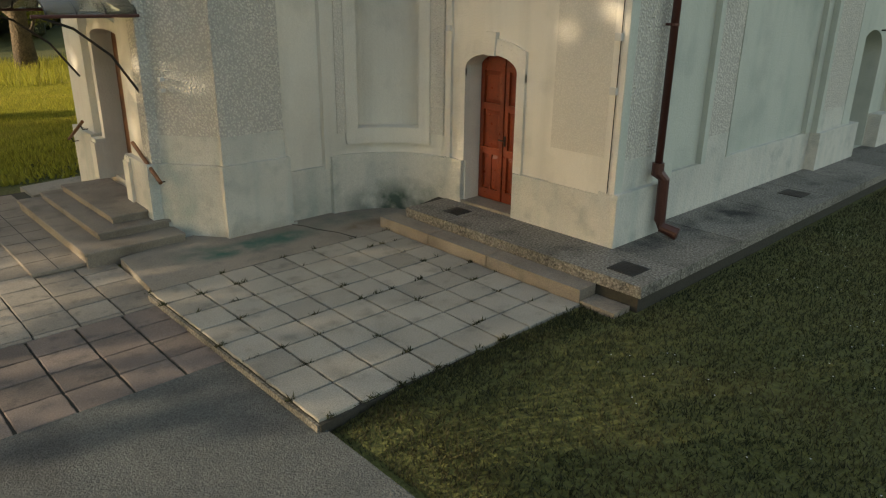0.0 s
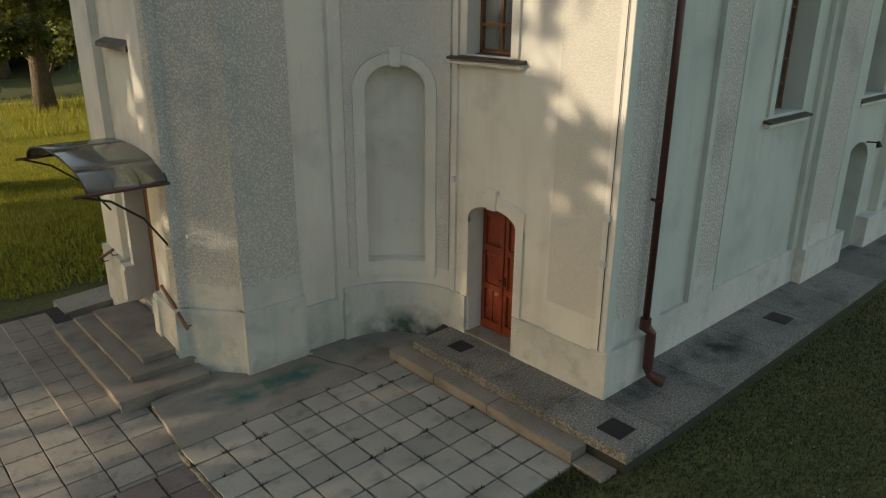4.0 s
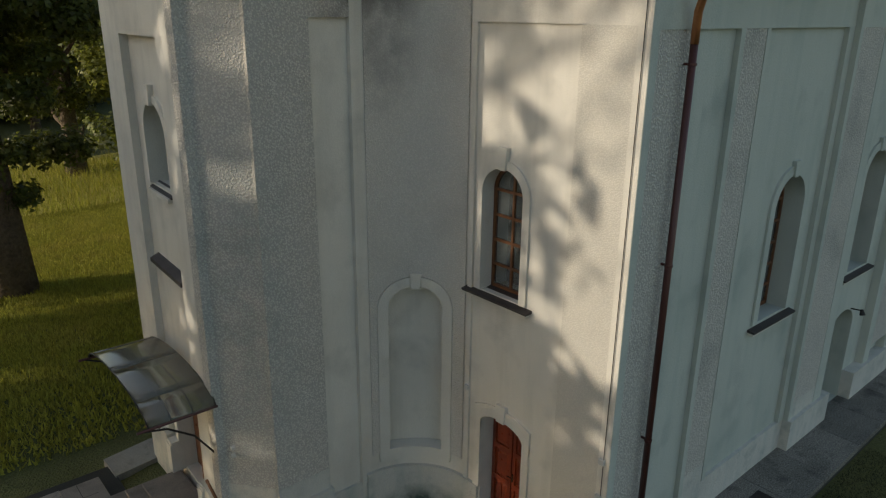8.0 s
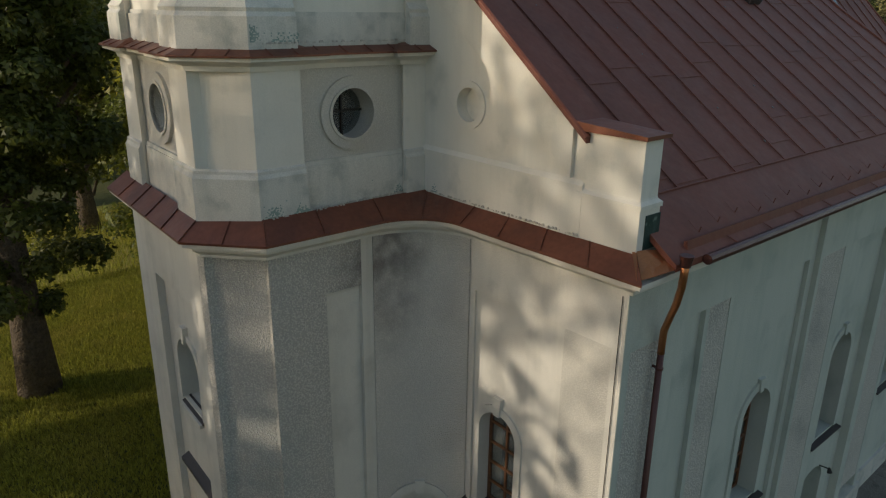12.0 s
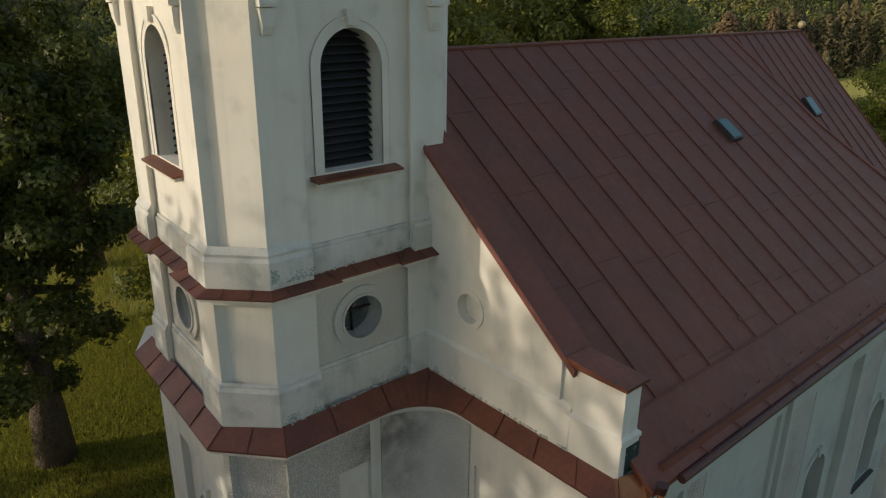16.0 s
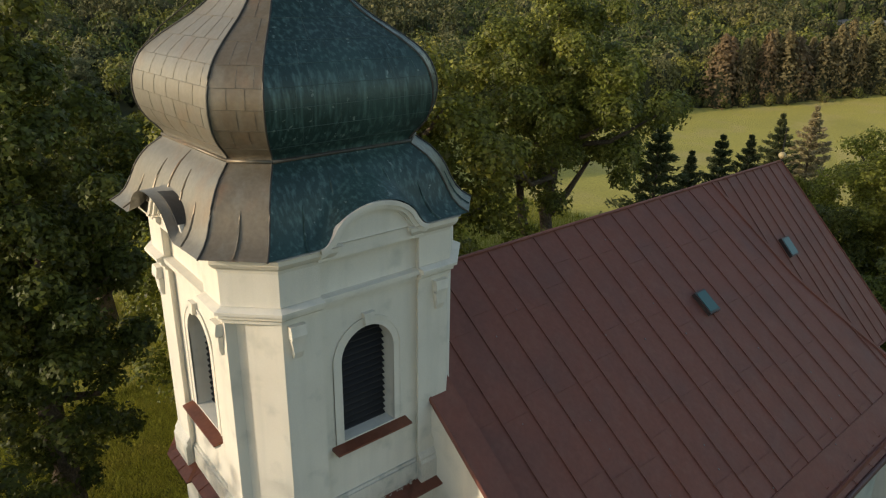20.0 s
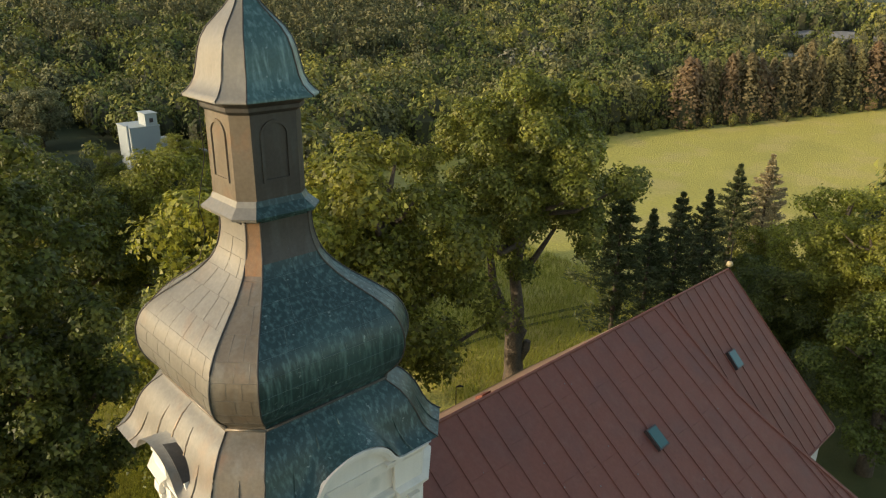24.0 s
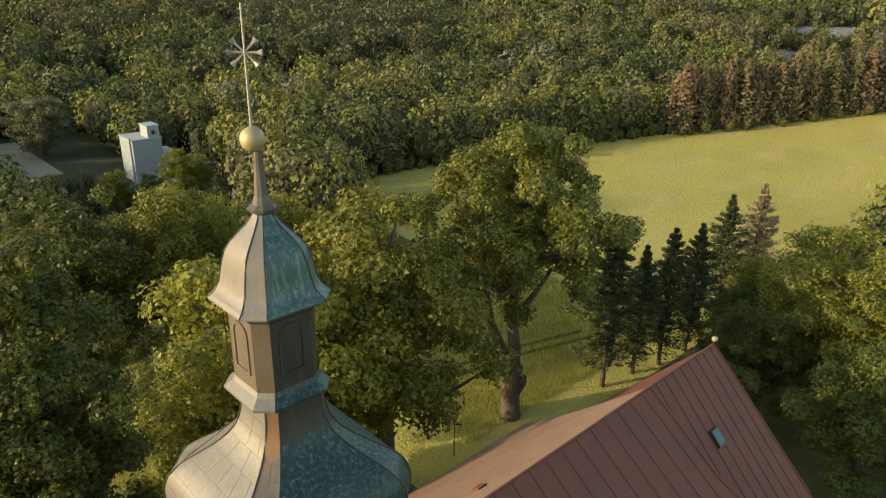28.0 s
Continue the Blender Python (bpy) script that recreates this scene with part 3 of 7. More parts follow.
wall(w, FX, DOOR[0] - 0.72, DOOR[0] + 0.72, 2.5, 2.8, 0, 0.046, (DOOR,), step=0.06, ztop=lambda u: 2.66 + 0.17 * (1 - ((u - DOOR[0]) / 0.72) ** 2))
keystone(w, FX, DOOR[0], 2.56, 2.92, 0.1, 0.13, 0, 0.085)
place("door_surround", w, PLASTER, nave)
w = Build()
band(w, FX, WIN, 0.16, 0, 0.045)
keystone(w, FX, WIN[0], 7.5, 7.9, 0.08, 0.12, 0, 0.09)
place("window_surround", w, PLASTER, nave)

# red side door in the facade
door = part("side_door", Build().box(0.36, 0.41, DOOR[0] - 0.6, DOOR[0] + 0.6, 0.02, 2.6), WOOD_RED, None)
door.parent, door.location = nave, -nave.location
door["label"] = "red-brown varnished panelled double door"
for s in (-1, 1):
    yc = DOOR[0] + s * 0.285
    leaf = Build()
    for y0, y1, z0, z1 in ((yc - 0.27, yc - 0.19, 0.06, 2.55), (yc + 0.19, yc + 0.27, 0.06, 2.55), (yc - 0.19, yc + 0.19, 0.06, 0.24), (yc - 0.19, yc + 0.19, 0.86, 0.98),
                           (yc - 0.19, yc + 0.19, 1.62, 1.74), (yc - 0.19, yc + 0.19, 2.28, 2.55), (yc - 0.03, yc + 0.03, 0.24, 0.86)):
        leaf.box(0.325, 0.36, y0, y1, z0, z1)
    part("leaf_frame", leaf, WOOD_RED, door)
    for z0, z1 in ((0.24, 0.86), (0.98, 1.62), (1.74, 2.28)):
        p = Build().hexa([(0.36, yc - 0.19, z0), (0.36, yc + 0.19, z0), (0.36, yc + 0.19, z1), (0.36, yc - 0.19, z1)],
                         [(0.34, yc - 0.13, z0 + 0.07), (0.34, yc + 0.13, z0 + 0.07), (0.34, yc + 0.13, z1 - 0.07), (0.34, yc - 0.13, z1 - 0.07)])
        part("door_panel", p, WOOD_RED, door)
part("door_handle", Build().box(0.30, 0.325, DOOR[0] - 0.06, DOOR[0] - 0.03, 1.05, 1.22).tube([(0.27, DOOR[0] - 0.045, 1.15), (0.27, DOOR[0] + 0.06, 1.15)], 0.012, 8), IRON, door, "dark metal handle")
place("threshold", Build().box(-0.06, 0.36, DOOR[0] - 0.6, DOOR[0] + 0.6, -0.1, 0.045), STEP, nave)


def arched_window(path, op, d, parent, cols=2, rows=4, frame_mat=WOOD, name="window"):
    """Arched timber window with glazing bars, glass and a dark room behind."""
    uc, hw, zb, zs, rise = op
    win = Build()
    band(win, path, (uc, hw - 0.06, zb, zs, rise - 0.06), 0.07, d - 0.05, d + 0.02)
    block(win, path, uc - hw, uc + hw, zb, zb + 0.08, d - 0.05, d + 0.02)
    ob = place(name, win, frame_mat, parent, "brown timber arched window")
    bars = Build()
    for k in range(1, cols):
        u = uc - hw + 2 * hw * k / cols
        block(bars, path, u - 0.025, u + 0.025, zb, arch_z(op, u) - 0.03, d - 0.03, d + 0.015)
    for k in range(1, rows + 1):
        z = zb + (zs - zb) * k / rows
        block(bars, path, uc - hw + 0.04, uc + hw - 0.04, z - 0.025, z + 0.025, d - 0.03, d + 0.018)
    part("glazing_bar", bars, frame_mat, ob)
    g = Build()
    wall(g, path, uc - hw, uc + hw, zb, zs, d - 0.022, d - 0.016, step=0.1, ztop=lambda u: arch_z(op, u))
    pane = part("pane", g, GLASS, ob)
    pane.visible_shadow = False
    part("dark_room", wall(Build(), path, uc - hw - 0.1, uc + hw + 0.1, zb - 0.1, zs + rise + 0.1, d - 0.5, d - 0.4), DARK, ob)
    return ob


arched_window(FX, WIN, -0.28, nave)


def sill(path, u0, u1, z, d, parent, mat=SILLTIN, name="window_sill", drop=0.09):
    b = Build()
    q0 = [at_wall(path, u0, z, -0.3), at_wall(path, u1, z, -0.3), at_wall(path, u1, z + 0.1, -0.3), at_wall(path, u0, z + 0.1, -0.3)]
    q1 = [at_wall(path, u0, z - 0.02, d), at_wall(path, u1, z - 0.02, d), at_wall(path, u1, z + 0.02, d), at_wall(path, u0, z + 0.02, d)]
    b.hexa(q0, q1)
    ob = place(name, b, mat, parent, "sheet metal window sill")
    part("sill_moulding", block(Build(), path, u0 + 0.04, u1 - 0.04, z - drop, z - 0.01, -0.05, d - 0.04), PLASTER, ob)
    return ob


sill(FX, 1.92, 3.6, 5.05, 0.16, nave)

# south wall: recessed plane, raised strips, plinths
WS1, WS2, WS3 = ((u, 0.65, 3.95, 6.4, 0.65) for u in (5.82, 10.5, 15.2))
NICHE = (10.4, 0.75, 0.0, 2.25, 0.55)
RY = on_y(0.25)
w = Build()
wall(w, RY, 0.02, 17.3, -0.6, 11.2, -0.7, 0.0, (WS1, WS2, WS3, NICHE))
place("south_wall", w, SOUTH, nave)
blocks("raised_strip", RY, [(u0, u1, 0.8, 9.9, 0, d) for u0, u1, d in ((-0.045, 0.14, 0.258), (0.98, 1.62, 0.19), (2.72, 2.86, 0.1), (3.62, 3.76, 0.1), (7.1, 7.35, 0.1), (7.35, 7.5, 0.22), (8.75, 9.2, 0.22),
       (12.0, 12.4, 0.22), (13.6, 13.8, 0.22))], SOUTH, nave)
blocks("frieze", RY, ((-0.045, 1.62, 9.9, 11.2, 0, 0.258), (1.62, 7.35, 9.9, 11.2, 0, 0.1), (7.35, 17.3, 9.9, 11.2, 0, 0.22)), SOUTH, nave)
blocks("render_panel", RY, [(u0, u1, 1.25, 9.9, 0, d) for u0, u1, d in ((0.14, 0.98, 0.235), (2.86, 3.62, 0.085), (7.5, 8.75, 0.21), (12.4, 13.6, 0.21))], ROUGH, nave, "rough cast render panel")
blocks("plinth", RY, [(u0, u1, -0.6, 0.8, 0, d) for u0, u1, d in ((-0.075, 1.18, 0.335), (1.18, 7.38, 0.08), (7.38, 9.6, 0.3), (11.2, 14.0, 0.3), (14.0, 17.3, 0.08))]
       + [(u0, u1, 0.8, 1.25, 0, d) for u0, u1, d in ((0.14, 0.98, 0.235), (2.86, 3.62, 0.085), (7.5, 8.75, 0.21))], PLINTH, nave, "damp stained grey plinth")
for op in (WS1, WS2, WS3):
    w = Build()
    band(w, RY, op, 0.2, 0, 0.05)
    keystone(w, RY, op[0], 7.02, 7.35, 0.08, 0.12, 0, 0.09)
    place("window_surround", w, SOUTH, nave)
    arched_window(RY, op, -0.4, nave, cols=2, rows=5)
    sill(RY, op[0] - 0.95, op[0] + 0.95, 3.84, 0.16, nave)
place("blind_door", wall(Build(), RY, NICHE[0] - 0.8, NICHE[0] + 0.8, -0.1, 2.9, -0.5, -0.4), GREENDOOR, nave, "grey-green painted door in an arched niche")

# unseen sides close the nave
w = Build()
wall(w, on_y(WID, 1), 0.0, 17.3, -0.6, 10.9, -0.7, 0.0)
wall(w, on_x(17.3, 1), 0.7, WID - 0.7, -0.6, 10.6, -0.6, 0.0)
place("north_wall", w, PLASTER, nave)

# attic of the facade: plinth band, gable with a blind roundel, pedestal
SL = 0.744


def roof_z(y):
    return 11.95 + SL * (y if y <= AX + 0.1 else 2 * AX + 0.2 - y)


def gable_top(u):
    return 13.2 + 0.8 * (u - 1.1)


w = Build()
round_wall(w, FX, 1.05, 5.4, 11.3, 16.6, -0.5, 0.0, (3.78, 13.45, 0.31), ztop=gable_top)
place("gable_wall", w, WHITE, nave)
w = Build()
for k in range(10):
    y0 = WID - 5.4 + 0.435 * k
    w.hexa([(0, y0, 11.3), (0.5, y0, 11.3), (0.5, y0, gable_top(WID - y0)), (0, y0, gable_top(WID - y0))],
           [(0, y0 + 0.435, 11.3), (0.5, y0 + 0.435, 11.3), (0.5, y0 + 0.435, gable_top(WID - y0 - 0.435)), (0, y0 + 0.435, gable_top(WID - y0 - 0.435))])
place("gable_wall", w, WHITE, nave)
w = Build()
disc_ring(w, FX, 3.78, 13.45, 0.31, 0.43, 0, 0.035)
disc_ring(w, FX, 3.78, 13.45, 0.0, 0.33, -0.26, -0.2)
place("roundel", w, WHITE, nave, "blind round niche with a raised ring")
w = Build()
block(w, FX, 1.05, 5.2, 11.3, 12.45, 0, 0.07)
w.hexa([at_wall(FX, 1.05, 12.45, 0), at_wall(FX, 5.2, 12.45, 0), at_wall(FX, 5.2, 12.55, 0), at_wall(FX, 1.05, 12.55, 0)],
       [at_wall(FX, 1.05, 12.45, 0.07), at_wall(FX, 5.2, 12.45, 0.07), at_wall(FX, 5.2, 12.47, 0.07), at_wall(FX, 1.05, 12.47, 0.07)])
place("attic_band", w, WHITE, nave)
w = Build()
for u in range(22):
    a, c = 1.3 + 0.18 * u, 1.3 + 0.18 * (u + 1)
    w.hexa([at_wall(FX, a, gable_top(a) - 0.8, 0), at_wall(FX, c, gable_top(c) - 0.8, 0), at_wall(FX, c, gable_top(c), 0), at_wall(FX, a, gable_top(a), 0)],
           [at_wall(FX, a, gable_top(a) - 0.8, 0.075), at_wall(FX, c, gable_top(c) - 0.8, 0.075), at_wall(FX, c, gable_top(c), 0.075), at_wall(FX, a, gable_top(a), 0.075)])
place("raking_band", w, WHITE, nave)
w = Build()
w.hexa([(-0.12, 1.0, 13.16), (0.62, 1.0, 13.16), (0.62, 1.0, 13.28), (-0.12, 1.0, 13.28)], [(-0.12, 5.55, 16.8), (0.62, 5.55, 16.8), (0.62, 5.55, 16.94), (-0.12, 5.55, 16.94)])
w.tube([(-0.1, 1.0, 13.25), (-0.1, 5.55, 16.9)], 0.05, 8)
place("gable_coping", w, TIN, nave, "brown copper coping along the gable")
for y0 in (0.02, WID - 1.12):
    w = Build()
    w.loft([[(a, b, z) for a, b in ((-o, y0 - o), (0.4 + o, y0 - o), (0.4 + o, y0 + 1.06 + o), (-o, y0 + 1.06 + o))] for z, o in ((11.3, 0.06), (12.3, 0.06), (12.3, 0.085), (12.37, 0.085), (12.42, 0.03), (12.45, 0.02), (13.34, 0.02))])
    ped = place("pedestal", w, WHITE, nave, "white rendered pedestal at the gable foot")
    lid = Build().hexa([(-0.12, y0 - 0.1, 13.34), (0.52, y0 - 0.1, 13.34), (0.52, y0 + 1.18, 13.34), (-0.12, y0 + 1.18, 13.34)],
                       [(-0.12, y0 - 0.1, 13.4), (0.52, y0 - 0.1, 13.4), (0.52, y0 + 1.18, 13.48), (-0.12, y0 + 1.18, 13.48)])
    part("pedestal_cap", lid, COPPER, ped, "copper cap sheet")
    part("foot_sheet", Build().box(0.1, 0.475, y0 - 0.075, y0 - 0.055, 11.66, 12.2), VERDIGRIS_SHADED, ped, "green patinated sheet at the foot")

# main cornice, and the copper on it
CORNICE = [(0.0, 10.95), (0.06, 10.95), (0.06, 11.0), (0.14, 11.06), (0.2, 11.1), (0.2, 11.16), (0.34, 11.2), (0.4, 11.22), (0.4, 11.3), (0.0, 11.3)]
place("cornice", Build().sweep(CORNICE, OUTLINE), PLASTER, nave, "moulded cornice round nave and tower")
# copper apron on the cornice: from its edge up to the upper walls
edge, inner = [], []
south = [(0.0, 0.0)] + CORE_S
m = len(ARC)
for i, p in enumerate(south):
    inner.append(p)
for k in range(m):          # along the concave part the upper walls keep a square corner
    s = k / (m - 1)
    inner[1 + k] = (0.0, 3.5 + (4.98 - 3.5) * min(1, 2 * s)) if s <= 0.5 else (-1.55 * (2 * s - 1), 4.98)
inner[0] = (0.0, 0.0)


def offset(pts, o):
    out = []
    for i in range(len(pts)):
        p = Vector(pts[i])
        a = (p - Vector(pts[i - 1])).normalized() if i else None
        b = (Vector(pts[i + 1]) - p).normalized() if i < len(pts) - 1 else None
        a, b = a or b, b or a
        na, nb = Vector((-a.y, a.x)), Vector((-b.y, b.x))
        mm = (na + nb) / max(0.35, 1 + na.dot(nb))
        out.append((p.x + o * mm.x, p.y + o * mm.y))
    return out


full_out = offset([(1.2, 0.0)] + south + [NW], 0.45)
full_in = [(1.2, 0.25)] + inner + [NW]
flash = Build()
seams = []
for i in range(1, len(full_out) - 1):
    (ax, ay), (bx, by) = full_out[i], full_out[i + 1]
    (cx, cy), (dx, dy) = full_in[i], full_in[i + 1]
    flash.hexa([(ax, ay, 11.3), (bx, by, 11.3), (dx, dy, 11.3), (cx, cy, 11.3)], [(ax, ay, 11.34), (bx, by, 11.34), (dx, dy, 11.66), (cx, cy, 11.66)])
    n = max(1, round(math.hypot(bx - ax, by - ay) / 0.95))
    for k in range(n):
        s = k / n
        seams.append(((ax + (bx - ax) * s, ay + (by - ay) * s, 11.345), (cx + (dx - cx) * s, cy + (dy - cy) * s, 11.665)))
fl = place("cornice_flashing", flash, COPPER, nave, "red-brown copper flashing on the cornice")
used = []
for a, c in seams:
    if used and math.hypot(a[0] - used[-1][0], a[1] - used[-1][1]) < 0.7:
        continue
    used.append(a)
    part("standing_seam", Build().hexa([(a[0] - 0.012, a[1] - 0.012, a[2]), (a[0] + 0.012, a[1] + 0.012, a[2]), (a[0] + 0.012, a[1] + 0.012, a[2] + 0.014), (a[0] - 0.012, a[1] - 0.012, a[2] + 0.014)],
                                       [(c[0] - 0.012, c[1] - 0.012, c[2]), (c[0] + 0.012, c[1] + 0.012, c[2]), (c[0] + 0.012, c[1] + 0.012, c[2] + 0.014), (c[0] - 0.012, c[1] - 0.012, c[2] + 0.014)]), COPPER, fl)

# roof
RX0, RX1, RIDGE = 0.25, 17.15, roof_z(AX + 0.1)
RY0 = AX + 0.1
E0 = -0.55
NSL = 0.865                   # the north slope is a little steeper
ze = 11.95 + SL * E0 - 0.02


def east_edge(s):
    """East end of the nave roof at s metres from the ridge: straight, then flaring out to the eave."""
    return RX1 + 1.92 * (max(0.0, s - 3.8) / 4.95) ** 1.115


def slope_sheet(sign, fall, zr, n=14):
    rows = []
    for k in range(n + 1):
        q = (RY0 - E0) * k / n
        y, z = RY0 - sign * q, zr - fall * q
        rows.append([(RX0, y, z), (east_edge(q), y, z), (east_edge(q), y, z - 0.11), (RX0, y, z - 0.11)])
    return Build().loft(rows)


roof_ob = place("roof", slope_sheet(1, (RIDGE - ze) / (RY0 - E0), RIDGE), TIN, nave, "red-brown standing seam sheet roof")
place("north_roof", slope_sheet(-1, NSL, RIDGE), TIN_SUNLIT, nave, "north sheet roof slope in a sunlit tone")
YS = 0.45                     # the seams end at a lap above the eave strip
zl_ = roof_z(YS)
rs = Build().hexa([(-0.016, YS, zl_), (0.016, YS, zl_), (0.016, YS, zl_ + 0.028), (-0.016, YS, zl_ + 0.028)], [(-0.016, RY0, RIDGE), (0.016, RY0, RIDGE), (0.016, RY0, RIDGE + 0.032), (-0.016, RY0, RIDGE + 0.032)])
seam0 = None
k = 0
x = 0.75
while x < RX1:
    if seam0 is None:
        seam0 = part("roof_seam", rs, TIN, roof_ob)
        so = seam0
    else:
        so = new("roof_seam", seam0.data)
        so.parent = roof_ob
    so.location = (x, 0, 0)
    x += 0.975
for q0 in (4.6, 6.0, 7.2):          # short seams on the flare
    xk = RX1 + (0.6 if q0 < 5 else (1.0 if q0 < 6.5 else 1.5))
    if xk < east_edge(8.7):
        qa = next(q_ / 20 for q_ in range(60, 176) if east_edge(q_ / 20) > xk)
        ya, yb = RY0 - qa, E0
        part("roof_seam", Build().hexa([(xk - 0.016, yb, roof_z(yb)), (xk + 0.016, yb, roof_z(yb)), (xk + 0.016, yb, roof_z(yb) + 0.032), (xk - 0.016, yb, roof_z(yb) + 0.032)],
                                       [(xk - 0.016, ya, roof_z(ya)), (xk + 0.016, ya, roof_z(ya)), (xk + 0.016, ya, roof_z(ya) + 0.032), (xk - 0.016, ya, roof_z(ya) + 0.032)]), TIN, roof_ob)
part("eave_lap", Build().tube([(0.5, YS, zl_ + 0.004), (18.6, YS, zl_ + 0.004)], 0.018, 6), TIN, roof_ob)
part("gutter_fold", Build().hexa([(0.75, -0.34, roof_z(-0.34) - 0.02), (18.7, -0.34, roof_z(-0.34) - 0.02), (18.7, -0.34, roof_z(-0.34) + 0.05), (0.75, -0.34, roof_z(-0.34) + 0.05)],
                                 [(0.75, -0.42, roof_z(-0.42) - 0.02), (18.7, -0.42, roof_z(-0.42) - 0.02), (18.7, -0.4, roof_z(-0.42) + 0.13), (0.75, -0.4, roof_z(-0.42) + 0.13)]), TIN, roof_ob)
for k in range(14):
    x = 1.9 + 1.22 * k
    part("eave_lap", Build().hexa([(x, -0.43, roof_z(-0.43)), (x + 0.03, -0.43, roof_z(-0.43)), (x + 0.03, -0.43, roof_z(-0.43) + 0.015), (x, -0.43, roof_z(-0.43) + 0.015)],
                                  [(x + 0.1, E0 - 0.06, roof_z(E0) - 0.03), (x + 0.13, E0 - 0.06, roof_z(E0) - 0.03), (x + 0.13, E0 - 0.06, roof_z(E0)), (x + 0.1, E0 - 0.06, roof_z(E0))]), TIN, roof_ob)
part("ridge_cap", Build().tube([(RX0, RY0, RIDGE + 0.02), (23.0, RY0, RIDGE + 0.02)], 0.055, 8), TIN, roof_ob)
# cross joints of the sheets
rng = random.Random(4)
x = 0.75
jm = None
while x < RX1 - 1:
    for y in np.arange(0.4 + rng.random(), 8.0, 2.0):
        if jm is None:
            jm = part("sheet_joint", Build().hexa([(0, 0, 0), (0.975, 0, 0), (0.975, 0.02, 0.02), (0, 0.02, 0.02)], [(0, 0, 0.008), (0.975, 0, 0.008), (0.975, 0.02, 0.024), (0, 0.02, 0.024)]), TIN, roof_ob)
            o = jm
        else:
            o = new("sheet_joint", jm.data)
            o.parent = roof_ob
        o.location = (x, y, 11.95 + SL * y)
    x += 0.975
vr = []
for k in range(15):
    q = (RY0 - E0) * k / 14
    y, z, x = RY0 - q, RIDGE - SL * q, east_edge(q)
    vr.append([(x - 0.1, y, z), (x + 0.05, y, z), (x + 0.05, y, z + 0.05), (x - 0.1, y, z + 0.05)])
part("verge", Build().loft(vr), TIN, roof_ob)
w = Build()
for k in range(10):                 # wall under the flaring edge
    q0, q1 = 3.8 + 0.44 * k, 3.8 + 0.44 * (k + 1)
    x0, x1 = east_edge(q0) - 0.2, east_edge(q1) - 0.2
    y0, y1, z0, z1 = RY0 - q0, RY0 - q1, RIDGE - SL * q0 - 0.12, RIDGE - SL * q1 - 0.12
    w.hexa([(x0 - 0.4, y0, -0.6), (x0, y0, -0.6), (x0, y0, z0), (x0 - 0.4, y0, z0)], [(x1 - 0.4, y1, -0.6), (x1, y1, -0.6), (x1, y1, z1), (x1 - 0.4, y1, z1)])
w.hexa([(16.6, RY0 - 3.8, 8.0), (17.0, RY0 - 3.8, 8.0), (17.0, RY0 - 3.8, RIDGE - SL * 3.8 - 0.12), (16.6, RY0 - 3.8, RIDGE - SL * 3.8 - 0.12)],
       [(16.6, RY0 - 0.05, 8.0), (17.0, RY0 - 0.05, 8.0), (17.0, RY0 - 0.05, RIDGE - 0.13), (16.6, RY0 - 0.05, RIDGE - 0.13)])
place("east_wall", w, PLASTER, nave)
# chancel: narrower, steeper roof with a rounded end
CW, CZ = 5.95, 11.74
half_eave = [(17.0, CW), (23.2, CW), (23.5, CW - 0.06), (23.78, CW - 0.22), (24.05, CW - 0.5), (24.3, CW - 0.95), (24.55, CW - 1.7), (25.1, CW - 3.0), (25.6, 1.5)]
eave = [(x, RY0 - q) for x, q in half_eave] + [(x, RY0 + q) for x, q in reversed(half_eave)]
n = len(eave)
chr_ = Build().add([(x, y, CZ) for x, y in eave] + [(17.0, RY0, RIDGE - 0.01), (23.1, RY0, RIDGE - 0.01)],
                   [(0, 1, n + 1, n), (n - 2, n - 1, n, n + 1), (0, n, n - 1)] + [(k, k + 1, n + 1) for k in range(1, n - 2)] + [tuple(range(n))[::-1]])
ch_ob = place("chancel_roof", chr_, TIN, nave, "sheet roof of the chancel with a rounded end")
part("eave_edge", Build().tube([(x, y, CZ) for x, y in eave[:9]], 0.05, 6), TIN, ch_ob)
for i in range(8):
    x = 17.55 + 0.72 * i
    part("roof_seam", Build().hexa([(x - 0.016, RY0 - CW, CZ), (x + 0.016, RY0 - CW, CZ), (x + 0.016, RY0 - CW, CZ + 0.045), (x - 0.016, RY0 - CW, CZ + 0.045)],
                                   [(x - 0.016, RY0, RIDGE), (x + 0.016, RY0, RIDGE), (x + 0.016, RY0, RIDGE + 0.035), (x - 0.016, RY0, RIDGE + 0.035)]), TIN, ch_ob)
part("hip_seam", Build().tube([(23.5, RY0 - CW + 0.06, CZ + 0.03), (23.1, RY0, RIDGE + 0.02)], 0.035, 6), TIN, ch_ob)
part("hip_seam", Build().tube([(24.05, RY0 - CW + 0.5, CZ + 0.03), (23.1, RY0, RIDGE + 0.02)], 0.03, 6), TIN, ch_ob)
w = Build().prism([(x - 0.35 * (x > 23.3), RY0 + (y - RY0) * 0.93) for x, y in eave], -0.6, CZ - 0.02)
place("chancel_wall", w, PLASTER, nave)
hz = RIDGE - NSL * (9.94 - RY0)
place("roof_hatch", Build().hexa([(7.5, 9.75, hz + 0.1), (7.95, 9.75, hz + 0.1), (7.95, 9.75, hz + 0.26), (7.5, 9.75, hz + 0.26)], [(7.5, 10.1, hz - 0.2), (7.95, 10.1, hz - 0.2), (7.95, 10.1, hz + 0.02), (7.5, 10.1, hz + 0.02)]), TIN, nave, "small brown hatch on the north slope")
